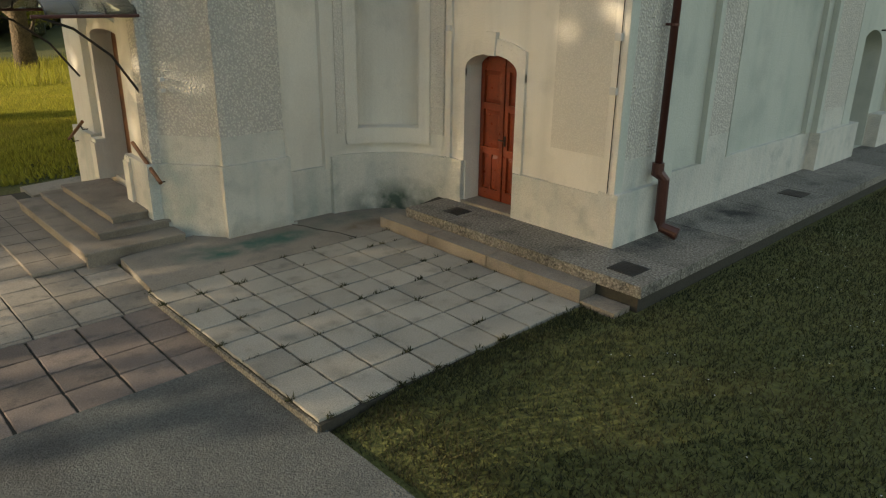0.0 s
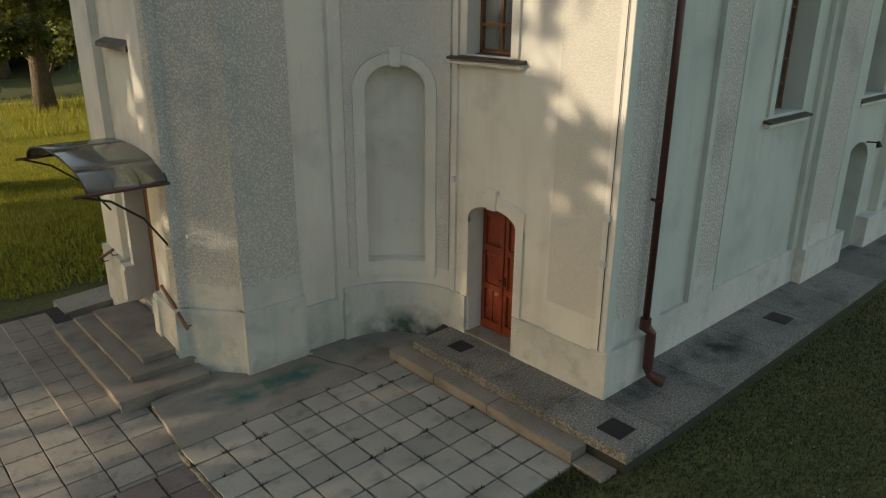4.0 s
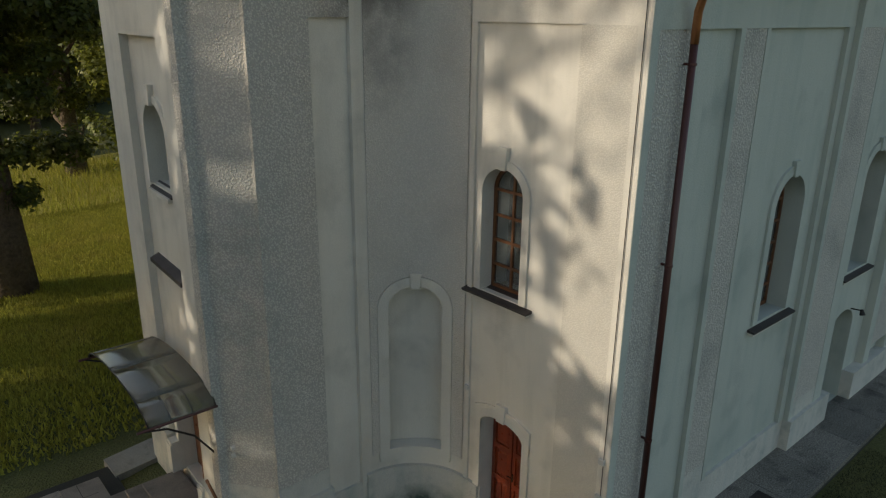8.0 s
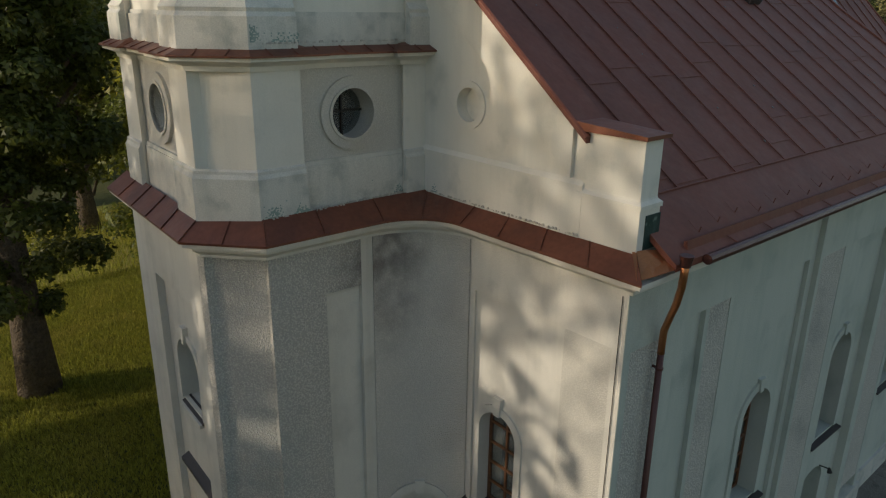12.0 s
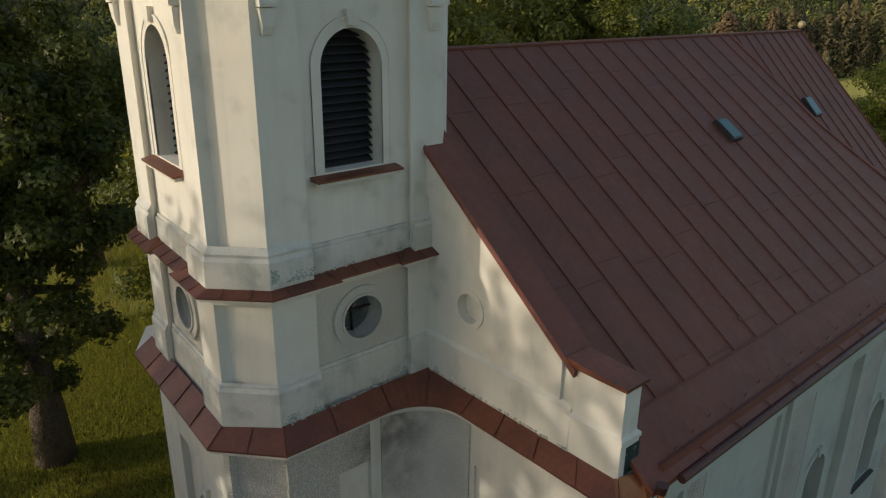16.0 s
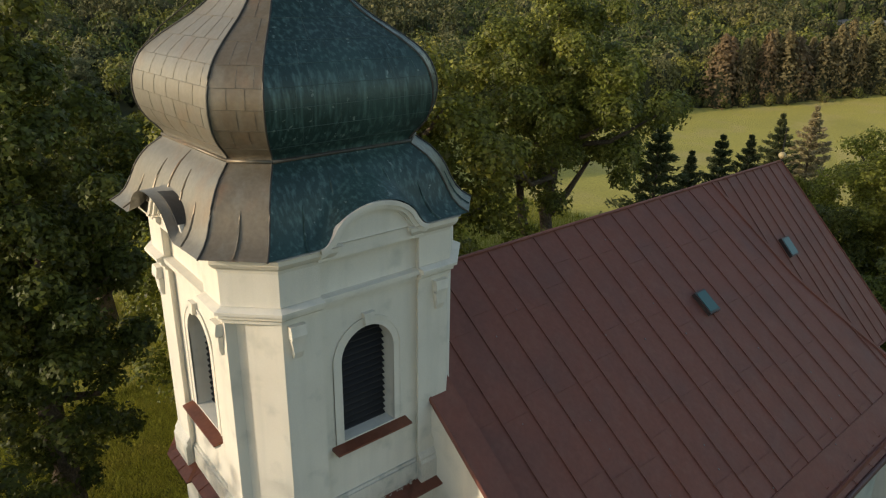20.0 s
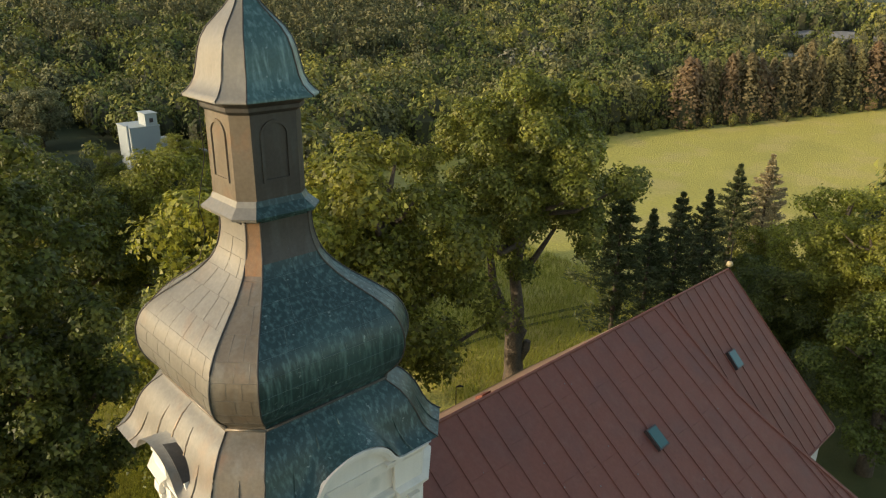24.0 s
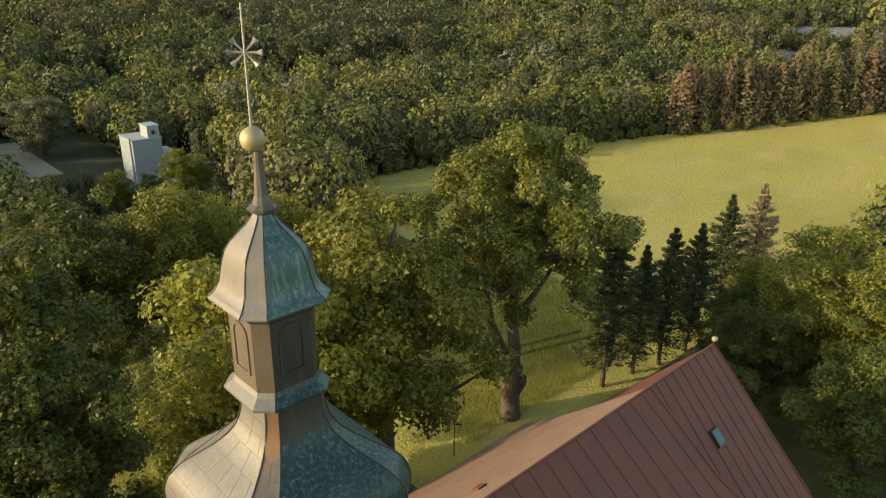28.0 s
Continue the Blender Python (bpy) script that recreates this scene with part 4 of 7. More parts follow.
fin = place("finial", Build().tube([(23.1, RY0, RIDGE), (23.1, RY0, RIDGE + 0.25), (23.1, RY0, RIDGE + 1.5)], [0.07, 0.04, 0.015], 8), IRON, nave, "iron finial rod with a gilded ball")


def ball(c, r, n=16, m_=10):
    b = Build()
    b.loft([[(c[0] + r * math.sin(math.pi * j / m_) * math.cos(2 * math.pi * i / n), c[1] + r * math.sin(math.pi * j / m_) * math.sin(2 * math.pi * i / n), c[2] - r * math.cos(math.pi * j / m_)) for i in range(n)] for j in range(m_ + 1)], cap=False)
    return b


part("ball", ball((23.1, RY0, RIDGE + 0.26), 0.16), GOLD, fin, "gilded ball", True)

# skylights on the roof
for x, y in ((11.5, 4.86), (19.4, 5.75)):
    slope = SL if x < 17 else (RIDGE - CZ) / CW
    zz = (11.95 + SL * y) if x < 17 else (CZ + slope * (y - RY0 + CW))
    nrm = Vector((0, -slope, 1)).normalized()
    up = Vector((0, 1, slope)).normalized()
    c = Vector((x, y, zz))
    q = [c + Vector((sx * 0.3, 0, 0)) + up * sy * 0.42 for sx, sy in ((-1, -1), (1, -1), (1, 1), (-1, 1))]
    sk = place("skylight", Build().hexa([p - nrm * 0.05 for p in q], [p + nrm * 0.14 for p in q]), SILLTIN, nave, "small roof hatch with a greenish glass lid")
    q2 = [c + Vector((sx * 0.25, 0, 0)) + up * sy * 0.36 for sx, sy in ((-1, -1), (1, -1), (1, 1), (-1, 1))]
    part("skylight_glass", Build().hexa([p + nrm * 0.142 for p in q2], [p + nrm * 0.155 for p in q2]), glass_material("green_glass", (0.035, 0.12, 0.11), 0.12, 0.0), sk)

# gutter and snow guards along the south eave
place("gutter", Build().tube([(1.0, E0 - 0.08, ze - 0.05), (17.3, E0 - 0.08, ze - 0.05)], 0.085, 10), PIPE, nave)
gb = None
for k in range(26):
    b = Build().hexa([(-0.02, 0.0, 12.0), (0.02, 0.0, 12.0), (0.02, 0.0, 12.006), (-0.02, 0.0, 12.006)], [(-0.02, -0.2, 11.855), (0.02, -0.2, 11.855), (0.02, -0.2, 11.861), (-0.02, -0.2, 11.861)]).tube([(0, -0.2, 11.85), (0, -0.23, 11.95)], 0.012, 5)
    if gb is None:
        gb = place("snow_guard", b, TIN, nave)
        gb.location += Vector((1.24, -0.1, -0.06))
    else:
        o = new("snow_guard", gb.data)
        o.parent = nave
        o.location = gb.location + Vector((0.65 * k, 0.05 * (k % 3), 0.037 * (k % 3)))

# rolled copper piece where the flashing ends at the corner
cp = Build().loft([[(-0.42 + 0.5 * f, -0.34 - 0.2 * f, 11.36 + 0.1 * f), (-0.1 + 0.5 * f, 0.0 - 0.14 * f, 11.66 - 0.04 * f), (0.1 + 0.35 * f, -0.1 - 0.1 * f, 11.68 - 0.04 * f), (0.02 + 0.4 * f, -0.46 - 0.1 * f, 11.40 + 0.05 * f)] for f in (0.0, 0.5, 1.0)])
place("corner_flashing", cp, SWAN, nave, "bright copper sheet at the cornice corner")
wl = thing("wall_lamp", (10.75, 0.02, 2.78), "small dark lamp over the arched side door", "lamp")
part("bracket", Build().tube([(0, 0.2, 0), (0, -0.05, 0.02)], 0.02, 6), IRON, wl)
part("shade", Build().tube([(0, -0.06, 0.05), (0, -0.1, -0.09)], [0.035, 0.075], 10), IRON, wl)

# ---- bell tower ----
tower = thing("bell_tower", (TX, TY, 0), "white rendered bell tower with a copper onion dome", "tower")


def face(k, half):
    """Tower faces: 0 south, 1 west, 2 north, 3 east; u along the face from its left end as seen from outside."""
    d = [(0, -1), (-1, 0), (0, 1), (1, 0)][k]
    t = [(1, 0), (0, -1), (-1, 0), (0, 1)][k]
    if k == 1:
        return lambda u: (TX - half + west_shift(TY - u), TY - u, -1.0, 0.0)
    return lambda u: (TX + d[0] * half + t[0] * u, TY + d[1] * half + t[1] * u, d[0], d[1])


def octagon(b, a, z=None, c=None):
    cx, cy = c or (TX, TY)
    pts = [(-a, -b), (a, -b), (b, -a), (b, a), (a, b), (-a, b), (-b, a), (-b, -a)]
    pts = [(cx + x, cy + y) for x, y in pts]
    if c is None:
        pts[6] = (pts[6][0] + west_shift(pts[6][1]) * a / CH, pts[6][1])
    return pts if z is None else [(x, y, z) for x, y in pts]


# lower storey: rough piers, smooth strip, concave bays with niches
w = Build()
low = octagon(HALF - 0.9, CH - 0.5)
w.prism(low, -0.6, 11.3)
place("tower_core", w, DARK, tower)
LS = on_y(4.95)
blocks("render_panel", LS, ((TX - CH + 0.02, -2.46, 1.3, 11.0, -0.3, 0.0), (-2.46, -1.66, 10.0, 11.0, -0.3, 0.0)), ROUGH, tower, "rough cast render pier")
blocks("smooth_strip", LS, ((-2.46, -1.62, 0.5, 10.0, -0.3, -0.1), (-1.66, -1.55, 0.5, 11.0, -0.3, 0.004)), PLASTER, tower)
blocks("plinth", LS, ((TX - CH - 0.03, -2.42, -0.6, 0.85, -0.3, 0.1), (TX - CH + 0.02, -2.46, 0.85, 1.3, -0.3, 0.015), (-2.42, -1.55, -0.6, 0.55, -0.3, -0.03)), PLINTH, tower, "damp stained grey plinth")
NU, NH = 0.53, 0.24           # niche centre and half width along the concave wall
NOP = (NU, NH, 1.15, 4.45, 0.44)
w = Build()
wall(w, arc_path, 0.0, 1.0, -0.6, 11.0, -0.6, -0.3, step=0.05)
wall(w, arc_path, 0.0, 1.0, -0.6, 11.0, -0.3, -0.03, (NOP,), step=0.05)
place("concave_wall", w, PLASTER, tower)
w = Build()
wall(w, arc_path, 0.07, 0.93, 1.1, 11.0, -0.03, 0.0, ((NU, NH + 0.09, 0.98, 4.5, 0.6),), step=0.05)
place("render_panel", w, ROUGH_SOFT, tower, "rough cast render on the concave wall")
w = Build()
for u0, u1 in ((NU - NH - 0.095, NU - NH), (NU + NH, NU + NH + 0.095)):
    wall(w, arc_path, u0, u1, 0.95, 4.45, -0.05, 0.03)
n = 22
for i in range(n):
    a, c = math.pi * i / n, math.pi * (i + 1) / n
    q = [(NU - NH * math.cos(a), 4.45 + 0.44 * math.sin(a)), (NU - NH * math.cos(c), 4.45 + 0.44 * math.sin(c)),
         (NU - (NH + 0.095) * math.cos(c), 4.45 + 0.64 * math.sin(c)), (NU - (NH + 0.095) * math.cos(a), 4.45 + 0.64 * math.sin(a))]
    w.hexa([at_wall(arc_path, u, z, -0.05) for u, z in q], [at_wall(arc_path, u, z, 0.03) for u, z in q])
wall(w, arc_path, NU - NH - 0.09, NU + NH + 0.09, 0.9, 1.18, -0.29, 0.034, step=0.06)
keystone(w, arc_path, NU, 4.85, 5.18, 0.035, 0.05, 0, 0.08)
place("niche_surround", w, PLASTER, tower, "arched niche surround with keystone")
w = Build()
wall(w, arc_path, 0.0, 1.0, -0.6, 0.72, -0.1, 0.06, step=0.05)
place("plinth", w, PLINTH, tower, "damp stained curved plinth")
# chamfer of the lower storey
CHP = lambda u: (TX - CH - (HALF - CH) * (1 - u) + 0.0, TY - CH - (HALF - CH) * u - 0.15 * u, -math.sqrt(0.5), -math.sqrt(0.5))  # noqa: E731
w = Build()
wall(w, CHP, 0.0, 1.0, 1.3, 11.0, -0.4, -0.11)
place("chamfer", w, ROUGH, tower)
w = Build()
wall(w, CHP, -0.02, 1.0, -0.6, 0.85, -0.4, -0.01)
wall(w, CHP, 0.0, 1.0, 0.85, 1.3, -0.4, -0.1)
place("plinth", w, PLINTH, tower)
# west front: pilasters, portal, window, upper panel
LW = lambda u: (TX - HALF - 0.02 + west_shift(u), u, -1.0, 0.0)  # noqa: E731
PORTAL = (7.72, 0.85, 0.1, 2.72, 0.12)
FWIN = (WY, 0.64, 6.82, 7.85, 0.6)
P0, P1, P2, P3 = TY - CH, 6.8, 9.05, 10.28      # ends of the two piers of the front
w = Build()
wall(w, LW, P0, P3, -0.6, 11.0, -0.8, -0.16, (PORTAL, FWIN), step=0.5)
place("west_wall", w, PLASTER, tower)
blocks("pilaster", LW, ((P0, P1, 0.85, 11.0, -0.2, 0.0), (P2, P3, 0.85, 11.0, -0.2, 0.0), (P1, P2, 9.65, 11.0, -0.2, 0.0)), PLASTER, tower, "smooth rendered pier of the west front")
blocks("plinth", LW, ((P0 - 0.04, P1 + 0.06, -0.6, 0.85, -0.2, 0.1), (P2 - 0.1, P3 + 0.04, -0.6, 0.85, -0.2, 0.1)), PLINTH, tower)
place("portal_surround", band(Build(), LW, PORTAL, 0.2, -0.16, -0.06, foot=0.1), PLASTER, tower)
for u in (PORTAL[0] - 1.0, PORTAL[0] + 1.0):
    b = Build()
    for z0, z1, o in ((0.06, 0.75, 0.15), (0.75, 0.82, 0.12)):
        block(b, LW, u - 0.1 - o * 0.3, u + 0.1 + o * 0.3, z0, z1, -0.2, o)
    place("portal_foot", b, PLASTER, tower)
place("window_surround", band(Build(), LW, FWIN, 0.14, -0.16, -0.11), PLASTER, tower)
place("keystone", keystone(Build(), LW, WY, 8.4, 8.78, 0.07, 0.11, -0.16, -0.05), PLASTER, tower)
place("ledge", Build().hexa([at_wall(LW, 6.84, 5.12, -0.2), at_wall(LW, 8.72, 5.12, -0.2), at_wall(LW, 8.72, 5.3, -0.2), at_wall(LW, 6.84, 5.3, -0.2)],
                            [at_wall(LW, 6.84, 5.12, 0.02), at_wall(LW, 8.72, 5.12, 0.02), at_wall(LW, 8.72, 5.2, 0.02), at_wall(LW, 6.84, 5.2, 0.02)]), SILLTIN, tower, "weathered ledge over the portal")
place("door_leaf", Build().box(TX - HALF + 0.06, TX - HALF + 0.66, PORTAL[0] - 0.84, PORTAL[0] - 0.78, 0.12, 2.6), WOOD, tower, "open brown door leaf")
lv = place("louvre_shutter", wall(Build(), LW, WY - 0.66, WY + 0.66, 6.75, 8.5, -0.6, -0.5), GREENDOOR, tower, "grey-green shutter in the west window")
for u in (WY - 0.32, WY, WY + 0.32):
    part("shutter_batten", block(Build(), LW, u - 0.02, u + 0.02, 6.8, 8.35, -0.5, -0.485), GREENDOOR, lv)
part("shutter_ring", disc_ring(Build(), LW, WY + 0.12, 7.62, 0.05, 0.075, -0.49, -0.44, 16), PLASTIC, lv, "pale round fitting")
sill(LW, WY - 0.64, WY + 0.64, 6.74, -0.1, tower)
pd = place("main_door", Build().box(TX - HALF + 0.56, TX - HALF + 0.62, PORTAL[0] - 0.85, PORTAL[0] + 0.85, 0.1, 2.9), WOOD, tower, "brown wooden main door")
for s in (-1, 1):
    for z0, z1 in ((0.3, 1.2), (1.35, 2.6)):
        part("door_panel", Build().box(0, 0.04, s * 0.42 - 0.28, s * 0.42 + 0.28, z0, z1), WOOD, pd).location = (TX - HALF + 0.53, PORTAL[0], 0)
# return of the west pier beside the chamfer
w = Build()
w.box(TX - HALF - 0.02, TX - HALF + 0.3, P0 - 0.005, P0 + 0.3, 0.85, 11.0)
place("pier_return", w, ROUGH, tower)


# upper storeys, the same on all four faces
def storey(z0, z1, half, ch, base_h, pil_w, hole, label):
    """One storey: core, pilasters with moulded feet, chamfers, and openings on each face."""
    st = place(label, Build().prism(octagon(half - 0.75, ch - 0.3), z0, z1), DARK, tower)
    for k in range(4):
        fp = face(k, half)
        b = Build()
        if len(hole) == 3:
            round_wall(b, fp, -ch + 0.03, ch - 0.03, z0, z1, -0.7, -0.14, hole)
        else:
            wall(b, fp, -ch + 0.03, ch - 0.03, z0, z1, -0.7, -0.14, (hole,))
        part("storey_wall", b, FAINT if len(hole) == 3 else WHITE, st)
    return st


Z2, Z3, Z4 = 11.35, 14.4, 19.65
st2 = storey(Z2, Z3, HALF, CH, 1.0, 0.9, (0.0, 13.28, 0.45), "oculus_storey")
st3 = storey(Z3, 20.8, HALF, CH, 0.8, 0.8, (-0.04, 0.65, 16.3, 18.13, 0.66), "belfry_storey")
FEET2 = [(0.0, Z2), (0.09, Z2), (0.09, 12.35), (0.05, 12.42), (0.05, 12.47), (0.0, 12.5)]
FEET3 = [(0.0, 14.4), (0.12, 14.4), (0.12, 14.95), (0.07, 15.02), (0.09, 15.08), (0.03, 15.16), (0.0, 15.2)]
CAP3 = [(0.0, 19.45), (0.05, 19.47), (0.05, 19.53), (0.12, 19.58), (0.12, 19.64), (0.2, 19.68), (0.2, 19.74), (0.0, 19.8)]


oct_ = octagon(HALF, CH)
piers = []
for i, (s0, s1) in enumerate(((7, 0), (1, 2), (3, 4), (5, 6))):
    a, b = Vector(oct_[s0]), Vector(oct_[s1])
    prv, nxt = Vector(oct_[(s0 - 1) % 8]), Vector(oct_[(s1 + 1) % 8])
    for z0, z1, ww, nm, feet, st in ((Z2, Z3, 0.9, "pier", FEET2, st2), (Z3, 20.8, 0.82, "pier", FEET3, st3)):
        pa, pb = a + (prv - a).normalized() * ww, b + (nxt - b).normalized() * ww
        cx, cy = TX + (a.x + b.x - 2 * TX) * 0.34, TY + (a.y + b.y - 2 * TY) * 0.34
        poly = [tuple(pa), tuple(a), tuple(b), tuple(pb), (cx, cy)]
        if i == 0:                      # the west pier stands proud of the chamfer
            poly.insert(2, (a.x + 0.22, a.y))
        ob = place(nm, Build().prism(poly, z0, z1), WHITE, st)
        way = [pb, b, a, pa]
        part("pier_foot", Build().sweep(feet, [tuple(p) for p in way]), STAINED, ob)
        if z1 > 20:
            part("pier_cap", Build().sweep(CAP3, [tuple(p) for p in way]), WHITE, ob)
            part("pier_head", Build().sweep([(0.0, 19.8), (0.04, 19.8), (0.04, 20.5), (0.0, 20.5)], [tuple(p) for p in way]), WHITE, ob)
for k in range(4):
    fp = face(k, HALF)
    blocks("base_band", fp, ((-CH + 0.85, CH - 0.85, Z2, 12.42, -0.2, -0.06), (-CH + 0.85, CH - 0.85, 12.42, 12.5, -0.2, -0.09)), STAINED, st2)
    b = Build()
    disc_ring(b, fp, 0.0, 13.28, 0.45, 0.66, -0.16, -0.08)
    disc_ring(b, fp, 0.0, 13.28, 0.45, 0.5, -0.16, -0.05)
    place("oculus_surround", b, FAINT, st2, "raised ring round the oculus")
    place("oculus_glass", disc_ring(Build(), fp, 0.0, 13.28, 0.0, 0.47, -0.52, -0.5), GLASS, st2)
    for bar in ((-0.02, 0.02, 12.84, 13.72), (-0.44, -0.02, 13.26, 13.3), (0.02, 0.44, 13.26, 13.3)):
        place("glazing_bar", block(Build(), fp, bar[0], bar[1], bar[2], bar[3], -0.5, -0.47), WOOD, st2)
    blocks("oculus_bar", fp, ((-0.02, 0.02, 12.83, 13.73, -0.5, -0.46), (-0.45, 0.45, 13.26, 13.3, -0.497, -0.463)), IRON, st2)
    op = (-0.04, 0.65, 16.3, 18.13, 0.66)
    blocks("base_band", fp, ((-CH + 0.8, CH - 0.8, 14.4, 14.95, -0.2, -0.05), (-CH + 0.8, CH - 0.8, 14.95, 15.02, -0.2, -0.09)), STAINED, st3)
    b = Build()
    band(b, fp, op, 0.2, -0.16, -0.12)
    band(b, fp, (-0.04, 0.8, 16.3, 18.13, 0.81), 0.05, -0.16, -0.105)
    place("belfry_surround", b, WHITE, st3, "belfry window surround")
    place("keystone", keystone(Build(), fp, -0.04, 18.84, 19.1, 0.1, 0.13, -0.16, -0.03), WHITE, st3)
    blocks("string_course", fp, ((-CH + 0.8, CH - 0.8, 19.45, 19.53, -0.16, -0.09), (-CH + 0.8, CH - 0.8, 19.53, 19.64, -0.16, -0.02), (-CH + 0.8, CH - 0.8, 19.64, 19.74, -0.16, 0.06)), WHITE, st3)
    sill(fp, -0.99, 0.91, 16.2, 0.12, tower, COPPER)
    for s in (-1, 1):
        u = s * (CH - 0.27)
        c = Build()
        q = lambda w0, z, d: [at_wall(fp, u - w0, z, -0.02), at_wall(fp, u + w0, z, -0.02), at_wall(fp, u + w0, z, d), at_wall(fp, u - w0, z, d)]  # noqa: E731
        c.loft([q(0.09, 18.72, 0.05), q(0.1, 18.85, 0.09), q(0.15, 19.12, 0.11)])
        c.loft([q(0.155, 19.14, 0.15), q(0.16, 19.2, 0.16), q(0.16, 19.4, 0.13)])
        place("console", c, WHITE, st3, "plaster console ornament")
    lv = place("louvre", wall(Build(), fp, -0.69, 0.61, 16.2, 18.78, -0.69, -0.64), LOUVRE, st3, "dark louvred shutter")
    for j in range(17):
        z = 16.3 + 0.145 * j
        hw = 0.64 if z < 18.1 else 0.64 * math.sqrt(max(0.05, 1 - ((z - 18.1) / 0.68) ** 2))
        sl = Build().hexa([at_wall(fp, -0.04 - hw, z + 0.1, -0.62), at_wall(fp, hw - 0.04, z + 0.1, -0.62), at_wall(fp, hw - 0.04, z + 0.12, -0.62), at_wall(fp, -0.04 - hw, z + 0.12, -0.62)],
                          [at_wall(fp, -0.04 - hw, z, -0.46), at_wall(fp, hw - 0.04, z, -0.46), at_wall(fp, hw - 0.04, z + 0.02, -0.46), at_wall(fp, -0.04 - hw, z + 0.02, -0.46)])
        part("slat", sl, LOUVRE, lv)

# string cornice with copper between the storeys; it steps out round the piers
def pier_plan(out):
    pts = []
    o = octagon(HALF, CH)
    for i, (s0, s1) in enumerate(((0, 1), (2, 3), (4, 5), (6, 7))):
        a, b = Vector(o[s0]), Vector(o[s1])
        d = (b - a).normalized()
        n_ = Vector((d.y, -d.x))
        pts += [a, a + d * 0.95, a + d * 0.95 - n_ * 0.12, b - d * 0.95 - n_ * 0.12, b - d * 0.95, b]
    return [tuple(p) for p in pts][::-1]


PP = pier_plan(0)
place("string_cornice", Build().sweep([(-0.3, 14.08), (0.03, 14.1), (0.05, 14.18), (0.16, 14.23), (0.28, 14.27), (0.28, 14.33), (-0.3, 14.33)], PP, True), WHITE, tower)
place("string_flashing", Build().sweep([(-0.3, 14.33), (0.34, 14.33), (0.34, 14.36), (0.1, 14.46), (-0.3, 14.56)], PP, True), COPPER, tower, "red-brown copper flashing on the string course")
pv = [Vector(p) for p in PP]
for i, p in enumerate(pv):
    q = pv[(i + 1) % len(pv)]
    d_ = q - p
    if d_.length < 0.6:
        continue
    d_.normalize()
    o_ = Vector((-d_.y, d_.x))
    cnt = max(1, round((q - p).length / 0.55))
    for k in range(cnt):
        c_ = p + (q - p) * ((k + 0.5) / cnt)
        e0, e1 = c_ + o_ * 0.34, c_ + o_ * 0.02
        place("standing_seam", Build().hexa([(*(e0 - d_ * 0.012), 14.36), (*(e0 + d_ * 0.012), 14.36), (*(e0 + d_ * 0.012), 14.38), (*(e0 - d_ * 0.012), 14.38)],
                                            [(*(e1 - d_ * 0.012), 14.47), (*(e1 + d_ * 0.012), 14.47), (*(e1 + d_ * 0.012), 14.5), (*(e1 - d_ * 0.012), 14.5)]), COPPER, tower)
place("eave_cornice", Build().sweep([(-0.3, 20.45), (0.04, 20.45), (0.06, 20.52), (0.14, 20.58), (0.2, 20.66), (0.2, 20.74), (0.26, 20.78), (-0.3, 20.78)], PP, True), WHITE, tower)

# arched pediments over the eaves on each face
AR, AH = 1.02, 0.68


def arch_rise(u):
    """Height of the pediment line over the eave: an arch with ogee shoulders."""
    w = abs(u) / AR
    if w < 0.9:
        return AH * math.sqrt(1 - w * w)
    return AH * 0.436 * max(0.0, 1 - (w - 0.9) / 0.32) ** 2


arc = [(AR * math.cos(math.radians(a)), AH * math.sin(math.radians(a))) for a in range(26, 155, 4)]
tail = [(AR * (1.22 - 0.32 * k / 7), arch_rise(AR * (1.22 - 0.32 * k / 7))) for k in range(7)]
LINE = [Vector(p) for p in tail + arc + [(-u, h) for u, h in reversed(tail)]]
INWARD = []
for i, p in enumerate(LINE):
    t_ = (LINE[min(i + 1, len(LINE) - 1)] - LINE[max(i - 1, 0)]).normalized()
    INWARD.append(Vector((-t_.y, t_.x)))
for k in range(4):
    fp = face(k, HALF)
    b = Build()
    wall(b, fp, -1.2 * AR, 1.2 * AR, 20.5, 21.5, -1.0, 0.10, ztop=lambda u: 20.74 + arch_rise(u), step=0.06)
    place("pediment", b, WHITE, tower, "arched pediment breaking the eave")
    for r0, r1, d in ((0.0, 0.09, 0.27), (0.06, 0.17, 0.22), (0.15, 0.21, 0.15)):
        rows = []
        for p, n_ in zip(LINE, INWARD):
            p, q = p + n_ * r0, p + n_ * r1
            rows.append([at_wall(fp, p.x, 20.79 + p.y, -0.5), at_wall(fp, q.x, 20.79 + q.y, -0.5), at_wall(fp, q.x, 20.79 + q.y, d), at_wall(fp, p.x, 20.79 + p.y, d)])
        place("pediment_moulding", Build().loft(rows), WHITE, tower)
    if k == 0:
        continue
    rows = []
    for u, h in arc:
        p, q = (u, 20.79 + h), (u * 1.03, 20.79 + h * 1.04)
        rows.append([at_wall(fp, *p, -0.75), at_wall(fp, *q, -0.75), at_wall(fp, *q, 0.31), at_wall(fp, *p, 0.31)])
    place("pediment_hood", Build().loft(rows), BROWNCU, tower, "copper hood sheet over the pediment")

# onion dome: rings of the same chamfered square
OC = (-1.60, 7.99)
